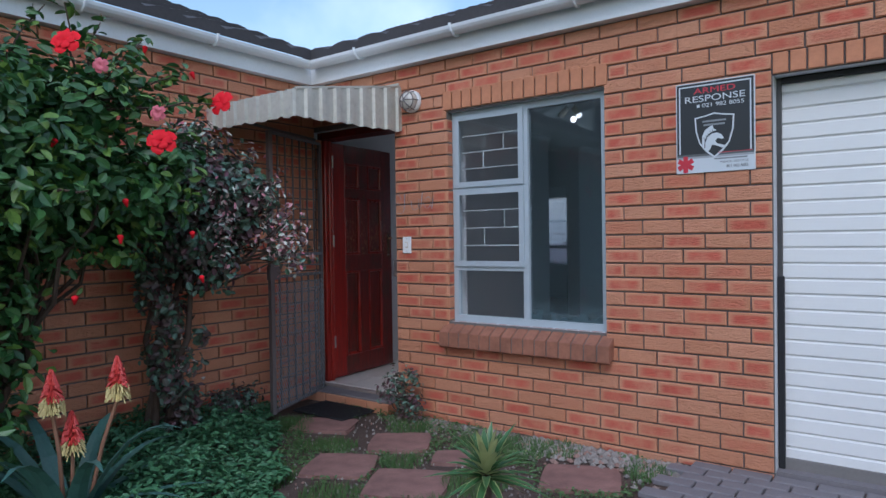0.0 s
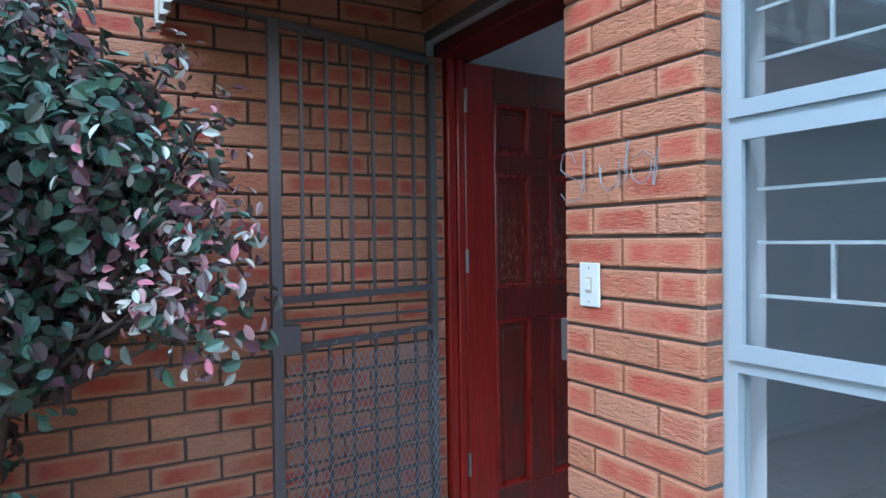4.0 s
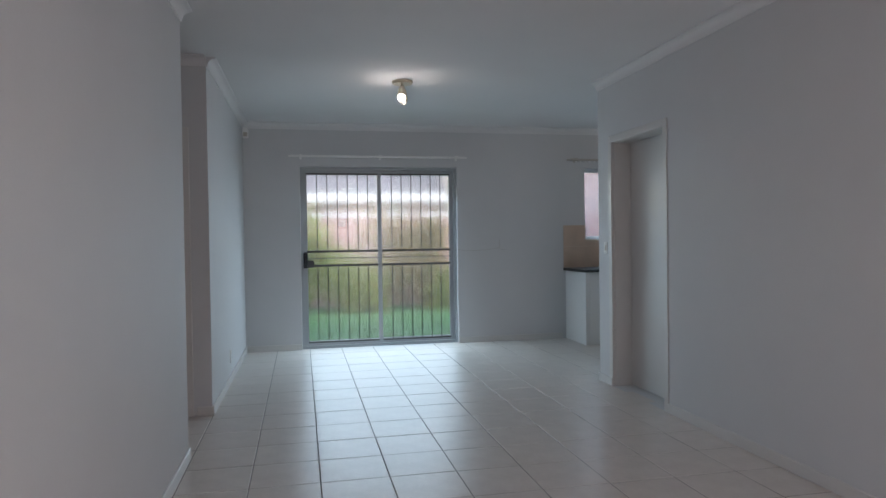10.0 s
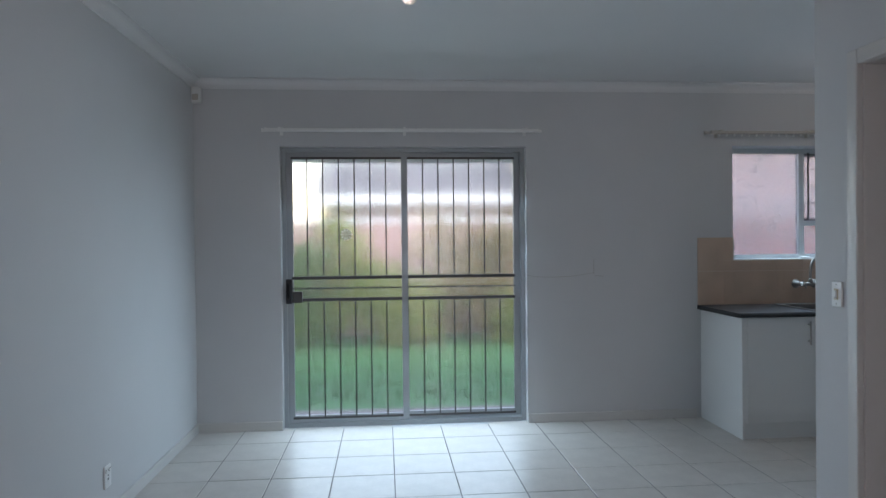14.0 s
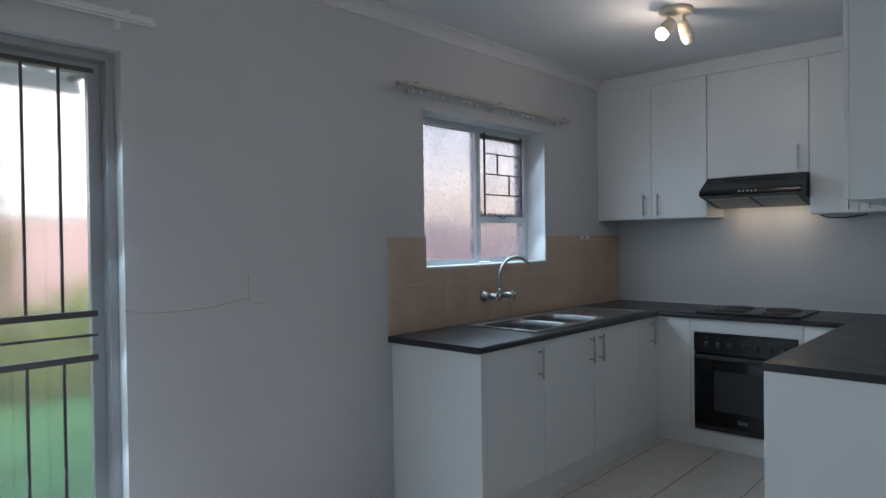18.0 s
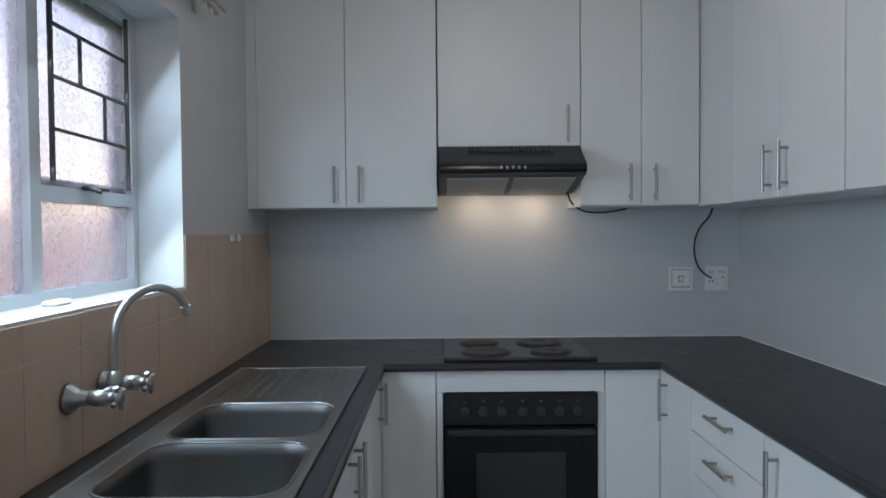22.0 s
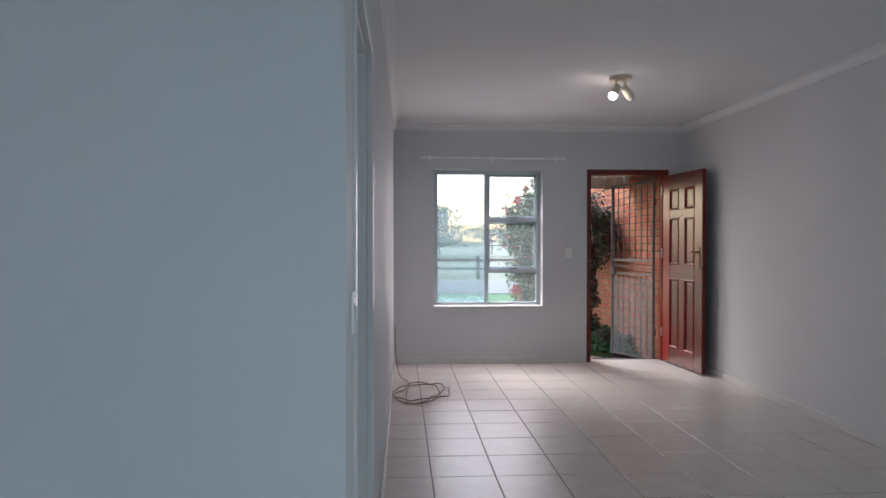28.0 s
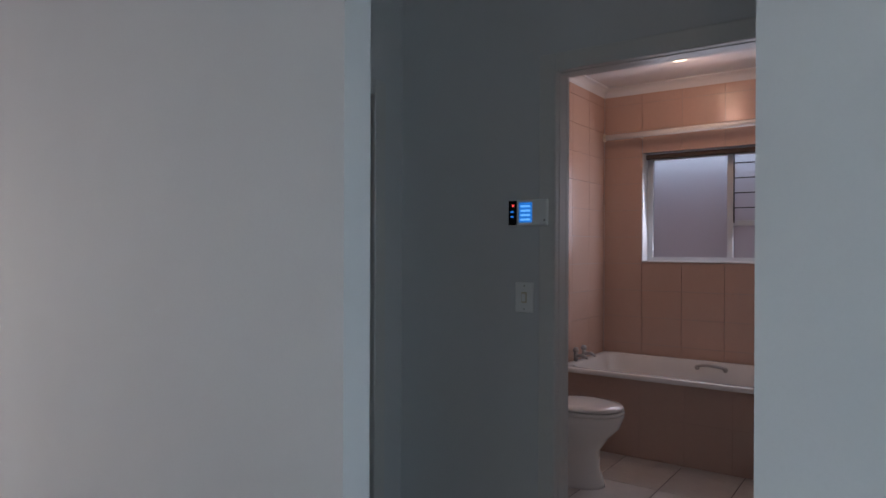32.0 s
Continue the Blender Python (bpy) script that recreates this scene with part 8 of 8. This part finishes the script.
def grass_tufts(name, spots, blades, height, seed, label):
    rs = np.random.RandomState(seed)
    v, f = [], []
    for x, y, r in spots:
        for _ in range(int(blades * r * r * 80)):
            a, q = rs.uniform(0, math.tau), math.sqrt(rs.uniform())
            px, py = x + math.cos(a) * q * r, y + math.sin(a) * q * r
            h = height * rs.uniform(0.5, 1.2)
            lx, ly = rs.normal() * h * 0.4, rs.normal() * h * 0.4
            w = rs.uniform(0.0015, 0.003)
            o = len(v)
            v += [(px - w, py, GROUND - 0.005), (px + w, py + w, GROUND - 0.005), (px + lx * 0.4 + w * 0.7, py + ly * 0.4, GROUND + h * 0.6), (px + lx * 0.4 - w * 0.7, py + ly * 0.4, GROUND + h * 0.6), (px + lx, py + ly, GROUND + h)]
            f += [(o, o + 1, o + 2, o + 3), (o + 3, o + 2, o + 4)]
    me = bpy.data.meshes.new(name)
    me.from_pydata(v, [], f)
    me.materials.append(M_GRASS)
    tagged(new(name, me), label, "grass", kind="stuff")


grass_tufts("grass_tufts", ((1.28, -0.33, 0.16), (1.15, -0.9, 0.14), (2.1, -0.35, 0.25), (2.35, -0.2, 0.16), (2.95, -0.28, 0.13), (1.7, -0.9, 0.13), (1.2, -1.55, 0.22), (2.25, -0.95, 0.18), (0.5, -0.72, 0.16), (2.3, -1.4, 0.2), (1.72, -1.5, 0.16), (1.0, -1.0, 0.12), (0.62, -0.85, 0.14), (1.85, -0.35, 0.12)), 170, 0.05, 91, "thin green grass between the stepping stones")


def low_weeds():
    """Flat small-leaved weeds in patches between the stepping stones."""
    rs = np.random.RandomState(95)
    keep = []
    for x, y, q in zip(rs.uniform(0.35, 3.0, 26000), rs.uniform(-2.3, -0.04, 26000), rs.uniform(0, 1, 26000)):
        patch = math.sin(x * 5.1 + 2 * math.sin(y * 3.3)) + math.sin(y * 6.7 + x * 2.2) + 0.6 * math.sin(x * 17 + y * 13)
        on_stone = any(abs((x - cx) * math.cos(a) + (y - cy) * math.sin(a)) < rx * 0.97 and abs((y - cy) * math.cos(a) - (x - cx) * math.sin(a)) < ry * 0.97 for cx, cy, rx, ry, a in STONES)
        if patch > -0.1 + 0.8 * q and not covered(x, y + 0.12) and not on_stone:
            keep.append((x, y))
    pts = np.array(keep)
    n = np.stack([rs.normal(size=len(pts)) * 0.4, rs.normal(size=len(pts)) * 0.4, np.ones(len(pts))], 1)
    L = rs.uniform(0.010, 0.026, len(pts))
    me = leaf_cloud(np.column_stack([pts, GROUND + rs.uniform(0.004, 0.030, len(pts))]), n, L, L * 0.6, rs=rs)
    me.materials.append(M_GRASS)
    tagged(new("low_weeds", me), "patchy low green weeds between the stepping stones", "weeds", kind="stuff")


low_weeds()
# lawn blades near the sliding door
grass_tufts("lawn_grass", [(x, y, 0.55) for x in (-1.5, -0.6, 0.3, 1.2, 2.1, 3.0, 3.9) for y in (9.9, 10.7, 11.5, 12.3)], 16, 0.06, 92, "short green lawn behind the house")

# driveway pavers
def pavers():
    th = structure("pavement_drive", boxed(3.02, -5.5, -0.2, 6.6, 0.10, GROUND + 0.012), M_SOIL, "grey brick-paved driveway before the garage", "pavement")
    me = mesh_of("paver", boxed(-0.098, -0.048, -0.03, 0.098, 0.048, 0.0, bevel=0.005), M_PAVER)
    n = 0
    for i in range(12):
        for j in range(26):
            x, y = 3.02 + 0.10 + i * 0.206 + (0.0 if j % 2 else 0.103), -0.06 - j * 0.106
            if n < 300 and x < 5.2:
                ob = new("paver", me)
                ob.parent = th
                ob.location = (x, y, GROUND + 0.040)
                n += 1


pavers()


# behind the house
structure("pavement_yard", boxed(-4.0, OUT + 0.01, -0.2, 6.6, 9.15, -0.075), M_PAVER, "grey concrete strip along the back of the house", "pavement")


def hedge(name, x0, x1, y, height, seed, label, mat=None):
    rng, rs = random.Random(seed), np.random.RandomState(seed)
    h = thing(name, ((x0 + x1) / 2, y, GROUND), label, "shrub", "shrubs along the garden wall")
    tips = []
    for i in range(int((x1 - x0) * 22)):
        x = rng.uniform(x0, x1)
        top = height * (0.75 + 0.25 * math.sin(x * 2.3 + seed))
        tips.append((x, y + rng.uniform(-0.35, 0.35), GROUND + rng.uniform(0.15, 1.0) * top))
    for t in tips[::3]:
        part("stem", tubed(limb_points((t[0] + rng.uniform(-0.1, 0.1), y, GROUND - 0.05), t, rng, 0.08), [0.02, 0.018, 0.015, 0.012, 0.009, 0.005], 5), M_BARK, h)
    mesh_part("crown", crown(tips, 250, (0.21, 0.18, 0.21), (0.05, 0.10), rs, 0.5, 0.6), mat or M_HEDGE, h)


M_DRY = leaf_material("dry_shrub_leaf", (0.17, 0.14, 0.055), (0.27, 0.20, 0.08), 0.65, third=(0.13, 0.17, 0.04))
M_DEEP = leaf_material("deep_green_leaf", (0.06, 0.13, 0.03), (0.11, 0.19, 0.045), 0.5)
hedge("garden_shrub", -1.6, 0.45, 13.0, 1.6, 101, "dark green garden shrub by the boundary wall", M_DEEP)
hedge("garden_shrub", 0.35, 1.75, 13.0, 2.2, 102, "tall yellow-green garden shrub by the boundary wall")
hedge("garden_shrub", 1.6, 3.0, 13.2, 2.15, 103, "tall brownish dry shrub by the boundary wall", M_DRY)
hedge("garden_shrub", 2.9, 4.2, 13.1, 1.25, 104, "low green shrub by the boundary wall")
hedge("garden_shrub", 4.1, 6.2, 13.0, 0.9, 105, "low shrub outside the kitchen window", M_DRY)
bwall = thing("boundary_wall", (1.0, 14.2, GROUND), "pinkish plastered garden boundary wall", "garden wall")
part("wall", boxed(-14, 14.1, -0.3, 20, 14.3, 1.72), M_NWALL, bwall)
part("coping", boxed(-14, 14.06, 1.72, 20, 14.34, 1.79, bevel=0.01), M_FASCIA, bwall)
for i in range(12):
    part("pier", boxed(-13.5 + i * 3, 14.04, -0.3, -13.2 + i * 3, 14.099, 1.72), M_NWALL, bwall)


def neighbour_house():
    n = thing("neighbour_house", (3, 20, -0.1), "neighbouring house with grey tiled roof and taller pale wing", "house")
    pale = plain("pale_neighbour_plaster", (0.60, 0.52, 0.47), 0.9, vary=0.1, grain=30, bump=0.2)
    part("wall", boxed(-0.3, 19.0, -0.3, 4.45, 24.0, 2.35), M_NWALL, n)
    part("fascia", boxed(-0.6, 18.55, 2.30, 4.40, 18.68, 2.50), M_FASCIA, n)
    bm = bmesh.new()
    rows, cols = 11, 18
    for r in range(rows):
        y0, y1 = 18.55 + 2.5 * r / rows, 18.55 + 2.5 * (r + 1.08) / rows
        za, zb = 2.49 + 1.06 * r / rows, 2.49 + 1.06 * (r + 1.08) / rows
        for c in range(cols):
            x = -0.6 + 5.0 * c / cols
            w = 5.0 / cols
            vs = [[bm.verts.new((x + w * u, yy, zz + 0.05 * math.sin(math.pi * u) + e)) for u in (0, 0.25, 0.5, 0.75, 1)] for yy, zz, e in ((y0, za, 0.05), (y1, zb, 0.0))]
            for k in range(4):
                bm.faces.new((vs[0][k], vs[0][k + 1], vs[1][k + 1], vs[1][k]))
    part("roof", bm, M_NROOF, n, "grey wavy tiled roof")
    part("roof_back", prism(bmesh.new(), [(21.05, 3.54), (24.4, 2.45), (24.4, 2.35), (18.6, 2.40)], "x", -0.6, 4.40), M_NROOF, n)
    part("ridge_cap", tubed([(-0.6, 21.05, 3.58), (4.40, 21.05, 3.58)], 0.09, 8), M_NROOF, n)
    part("wing_wall", boxed(4.45, 18.35, -0.3, 13.0, 24.0, 4.3), pale, n, "taller pale plastered wing")
    part("wing_band", boxed(4.43, 18.28, 2.16, 13.0, 18.349, 2.36), M_FASCIA, n, "white gutter along the wing")
    w = part("window", boxed(2.0, 18.93, 0.9, 3.3, 18.999, 2.05), M_ALUW, n)
    part("pane", boxed(2.06, 18.915, 0.96, 3.24, 18.93, 1.99), M_OVENGLASS, w)


def patio_awning():
    """A small sheet-metal canopy over the sliding door, outside."""
    c = thing("patio_awning", (1.38, 8.55, 2.1), "pale ribbed metal canopy over the sliding door outside", "awning")
    bm = bmesh.new()
    for x0, x1 in ((0.10 + i * 0.115, 0.10 + i * 0.115 + 0.108) for i in range(20)):
        prism(bm, [(x0, 0.0), (x0 + 0.07, 0.0), (x0 + 0.078, 0.014), (x1, 0.014), (x1, 0.017), (x0 + 0.075, 0.017), (x0 + 0.067, 0.003), (x0, 0.003)], "y", 8.535, 9.0)
    for v in bm.verts:
        v.co.z += 2.34 - (v.co.y - 8.535) * 0.42
    part("roof_sheet", bm, M_FASCIA, c)
    part("valance", boxed(0.10, 8.995, 2.075, 2.40, 9.003, 2.165), M_FASCIA, c)
    for x in (0.14, 2.36):
        part("support_arm", bars_between(bmesh.new(), (x, 8.535, 2.10), (x, 8.99, 2.14), 0.022), M_GATE, c)


patio_awning()
neighbour_house()


# across the street
def pole_fence():
    f = thing("pole_fence", (0, -17.2, -0.1), "low two-rail timber pole fence across the street", "fence")
    for i in range(26):
        x = -19 + i * 1.6
        part("post", tubed([(x, -17.2, -0.2), (x, -17.2, 0.78)], 0.07, 8), M_BARK, f)
    for z in (0.30, 0.62):
        part("rail", tubed([(-19.3, -17.2, z), (21.4, -17.2, z)], 0.05, 8), M_BARK, f)


pole_fence()


def far_tree(x, y, height, width, seed, mat=None, group="trees beyond the field"):
    rng, rs = random.Random(seed), np.random.RandomState(seed)
    t = thing("tree", (x, y, -0.1), "green tree beyond the field, haze put into its leaf colour", "tree", group)
    part("trunk", tubed(limb_points((x, y, -0.3), (x + 0.2, y, height * 0.6), rng, 0.15), [height * 0.035 * (1 - 0.13 * i) for i in range(6)], 7), M_BARK, t)
    tips = [(x + rng.gauss(0, width * 0.26), y + rng.gauss(0, width * 0.22), height * rng.uniform(0.3, 0.98)) for _ in range(26)]
    for q in tips[::4]:
        part("limb", tubed(limb_points((x + 0.1, y, height * 0.4), q, rng, 0.2), [0.10, 0.08, 0.07, 0.05, 0.04, 0.02], 5), M_BARK, t)
    mesh_part("crown", crown(tips, 90, (width * 0.12, width * 0.10, height * 0.08), (0.25 * height / 6, 0.5 * height / 6), rs, 0.6, 0.5), mat or M_FARLEAF, t)


for k in range(16):
    far_tree(-34 + k * 4.6 + 1.5 * math.sin(k * 2.1), -58 - 5 * math.sin(k * 1.3), 3.7 + 1.0 * math.sin(k * 1.7), 6.0, 120 + k)

def palm_tree(x, y, top):
    rng = random.Random(170)
    p = thing("palm_tree", (x, y, -0.1), "tall palm tree with arching fronds beyond the front garden", "tree")
    part("trunk", tubed(limb_points((x, y, -0.3), (x, y, top), rng, 0.06), [0.20, 0.17, 0.15, 0.14, 0.13, 0.13], 9), M_BARK, p)
    for i in range(16):
        t = i * 2.4
        o = Vector((math.cos(t), math.sin(t), 0))
        side = Vector((-o.y, o.x, 0))
        rise, reach = rng.uniform(0.2, 1.0), rng.uniform(1.6, 2.2)
        spine = [Vector((x, y, top)) + o * (reach * u) + Vector((0, 0, rise * u * 1.6 - 1.9 * u * u)) for u in [k / 12 for k in range(13)]]
        bm = tube(bmesh.new(), spine, [0.022 - 0.0015 * k for k in range(13)], 4)
        for k in range(2, 25):
            c = spine[k // 2].lerp(spine[min(12, k // 2 + 1)], 0.5 * (k % 2))
            for sg in (-1, 1):
                tip = c + side * (sg * 0.42 * (1 - 0.6 * k / 25)) + o * 0.16 + Vector((0, 0, -0.14))
                w = o * 0.018
                bm.faces.new([bm.verts.new(v) for v in (c - w, c + w, tip)])
        part("frond", bm, M_YUCCA, p)


palm_tree(-1.0, -8.2, 3.75)
sw = thing("side_boundary_wall", (-5.6, 4, GROUND), "brown brick boundary wall beside the bathroom", "garden wall")
part("wall", boxed(-5.75, -9.0, -0.3, -5.55, 14.0, 2.15), M_NWALL, sw)
part("coping", boxed(-5.79, -9.0, 2.15, -5.51, 14.0, 2.22, bevel=0.01), M_FASCIA, sw)

# ---- small pieces of walls, floors and paving ----
COURSE, PITCH = 0.0855, 0.2345


def brick_mesh(name, along, w, h, material, depth=0.016, seed=0):
    """One brick face, standing proud of the mortar; the face looks along -y, or +x for along = y."""
    rng = random.Random(seed)
    me = bpy.data.meshes.new(name)
    c = 0.004
    g = lambda: rng.uniform(-0.0012, 0.0012)
    front = [(-w / 2 + c + g(), -h / 2 + c + g()), (w / 2 - c + g(), -h / 2 + c + g()), (w / 2 - c + g(), h / 2 - c + g()), (-w / 2 + c + g(), h / 2 - c + g())]
    back = [(-w / 2, -h / 2), (w / 2, -h / 2), (w / 2, h / 2), (-w / 2, h / 2)]
    pts = [(u, -depth + rng.uniform(-0.0015, 0.0015), v) for u, v in front] + [(u, -depth + c, v) for u, v in back] + [(u, 0.0, v) for u, v in back]
    uvs = [(0.02, 0.02), (0.98, 0.02), (0.98, 0.98), (0.02, 0.98)] + [(0, 0), (1, 0), (1, 1), (0, 1)] * 2
    faces = [(0, 1, 2, 3)] + [(4 + i, 4 + (i + 1) % 4, (i + 1) % 4, i) for i in range(4)] + [(8 + i, 8 + (i + 1) % 4, 4 + (i + 1) % 4, 4 + i) for i in range(4)]
    if along == "y":
        pts = [(-y, x, z) for x, y, z in pts]
    me.from_pydata(pts, [], faces)
    uv = me.uv_layers.new(name="UVMap")
    for loop in me.loops:
        uv.data[loop.index].uv = uvs[loop.vertex_index]
    me.materials.append(material)
    return me


BRICKS = {}


def shared_brick(along, w, h, k, material=None):
    key = (along, round(w, 3), round(h, 3), k % 4)
    if key not in BRICKS:
        BRICKS[key] = brick_mesh("brick", along, w, h, material or M_BRICK, seed=hash((round(w * 1000), k % 4)) % 1000)
    return BRICKS[key]


def brick_wall(parent, along, spans, face, near):
    """spans(z) gives the stretches of wall in a course; near(a, z): whether a brick there is a part of its own."""
    count = 0
    verts, faces, uvl = [], [], []
    for row in range(0, 32):
        z = -0.151 + row * COURSE + COURSE / 2
        for s0, s1, shift in spans(z):
            a = s0
            first = 0.121 if row % 2 else PITCH
            first = min(first if shift == 0 else first, s1 - s0)
            w = first
            while a < s1 - 0.02:
                w = s1 - a if s1 - a - w < 0.05 else min(w, s1 - a)
                mid, bw = a + w / 2, w - 0.0095
                k = row * 7 + int(a * 31)
                if bw > 0.03:
                    if near(mid, z) and count < 300:
                        ob = new("brick", shared_brick(along, bw, COURSE - 0.0105, k))
                        ob.parent = parent
                        ob.location = (mid, face, z) if along == "x" else (face, mid, z)
                        count += 1
                    else:
                        me = shared_brick(along, bw, COURSE - 0.0105, k)
                        o = len(verts)
                        off = Vector((mid, face, z) if along == "x" else (face, mid, z))
                        verts += [tuple(v.co + off) for v in me.vertices]
                        for p in me.polygons:
                            faces.append([o + i for i in p.vertices])
                            uvl += [tuple(me.uv_layers[0].data[i].uv) for i in p.loop_indices]
                a += w
                w = PITCH
    if verts:
        me = bpy.data.meshes.new("bricks")
        me.from_pydata(verts, [], faces)
        uv = me.uv_layers.new(name="UVMap")
        for loop in me.loops:
            uv.data[loop.index].uv = uvl[loop.index]
        me.materials.append(M_BRICK_J)
        ob = new("brickwork", me)
        ob.parent = parent
        tagged(ob, kind="stuff")


def front_spans(z):
    top = 2.50
    if z > top:
        return []
    s = []
    blocked = []
    if z < DOOR[3] + 0.0:
        blocked.append((0.0, 0.916))
    if FRONT_WIN[2] - 0.10 < z < FRONT_WIN[3] + 0.115:
        blocked.append((FRONT_WIN[0] - (0.03 if z > FRONT_WIN[3] else 0), FRONT_WIN[1] + (0.03 if z > FRONT_WIN[3] else 0)))
    if z < GARAGE[3] + 0.115:
        blocked.append((GARAGE[0], GARAGE[1]))
    a = 0.0
    for b0, b1 in blocked:
        if b0 - a > 0.03:
            s.append((a, b0, 0))
        a = b1
    s.append((a, 7.6, 0))
    return s


wf = structure("wall_front_bricks", wall(bmesh.new(), "x", 0.0, 7.6, -0.001, 0.011, -0.3, 2.56, (DOOR, FRONT_WIN, GARAGE)), M_MORTAR, "orange-red face brick front wall with raked grey joints", "brick wall")
brick_wall(wf, "x", front_spans, 0.0, lambda a, z: a < 3.6)
ww = structure("wall_wing_bricks", wall(bmesh.new(), "y", -7.0, -0.001, -0.012, 0.0, -0.3, 2.56), M_MORTAR, "orange-red face brick wall of the bedroom wing", "brick wall")
brick_wall(ww, "y", lambda z: [(-0.7347 - 26 * PITCH, 0.0, 0)] if z < 2.5 else [], 0.001, lambda a, z: a > -2.2)

# brick reveal beside the door frame
structure("wall_reveal_mortar", boxed(-0.0048, 0.0125, -0.1, -0.0005, 0.084, 2.065), M_MORTAR, "mortar of the brick reveal beside the door", "brick wall")
for i in range(-13, 11):
    z = 1.217 + 0.0855 * i
    if z > -0.1 and z < 2.0:
        ob = new("brick", shared_brick("y", 0.062, 0.0755, i % 3))
        ob.parent = ww
        ob.location = (0.001, 0.048, z + 0.0428)

# brick return at the side of the front window
structure("wall_window_mortar", boxed(FRONT_WIN[0] + 0.0005, -0.0005, FRONT_WIN[2], FRONT_WIN[0] + 0.004, 0.0535, FRONT_WIN[3]), M_MORTAR, "mortar of the brick return beside the window", "brick wall")
for row in range(0, 32):
    z = -0.151 + row * COURSE + COURSE / 2
    if FRONT_WIN[2] < z - 0.04 and z + 0.04 < FRONT_WIN[3]:
        ob = new("brick", shared_brick("y", 0.066, COURSE - 0.0105, row))
        ob.parent = wf
        ob.location = (FRONT_WIN[0] - 0.008, 0.020, z)

# soldier courses over window and garage door, brick-on-edge sill
def soldier(x0, x1, z0, z1):
    n = round((x1 - x0) / 0.082)
    w = (x1 - x0) / n
    for i in range(n):
        ob = new("brick", shared_brick("x", w - 0.010, z1 - z0 - 0.008, i, M_SOLDIER))
        ob.parent = wf
        ob.location = (x0 + w * (i + 0.5), -0.003, (z0 + z1) / 2)


soldier(FRONT_WIN[0] - 0.03, FRONT_WIN[1] + 0.03, FRONT_WIN[3] + 0.008, FRONT_WIN[3] + 0.152)
soldier(GARAGE[0], GARAGE[1], GARAGE[3], GARAGE[3] + 0.115)

# floor tiles
TX, TY = 0.3635, 0.3590          # pitch of the floor tiles
TP = TX


def tile_mesh(w, d):
    bm = bmesh.new()
    box(bm, -w / 2, -d / 2, -0.012, w / 2, d / 2, 0.0)
    top = [e for e in bm.edges if all(v.co.z > -0.001 for v in e.verts)]
    bmesh.ops.bevel(bm, geom=top, offset=0.002, segments=1, affect="EDGES")
    me = mesh_of("tile", bm, M_TILE)
    return me


TILE = tile_mesh(TX - 0.0050, TY - 0.0050)
floor = bpy.data.objects["floor"]
rng = random.Random(5)


def in_room(x, y):
    h = TP / 2
    return (LX0 - h < x < LX1 + h and 0.15 - h < y < OUT - 0.05) or (LX1 - h < x < 5.62 + h and KY0 - h < y < BY + h) or (PX - h < x < LX0 and 3.8 - h < y < STUB + h)


for i in range(-7, 17):
    for j in range(-20, 5):
        x, y = 0.571 + TX * (i + 0.5), 7.258 + TY * (j + 0.5)
        x -= 0.009 * (y - 4.2)
        if in_room(x, y) and y - TP / 2 > 0.0:
            ob = new("tile", TILE)
            ob.parent = floor
            ob.location = (x, y, rng.uniform(-0.0006, 0.0006))
            ob.rotation_euler = (0, 0, rng.choice((0, 2)) * math.pi / 2 + 0.009)
bath_floor = bpy.data.objects["floor_bathroom"]
for i in range(8):
    for j in range(5):
        ob = new("tile", TILE)
        ob.parent = bath_floor
        ob.location = (BX0 + TX * (i + 0.5) - 0.13, BY0 + TY * (j + 0.5) + 0.13, 0)
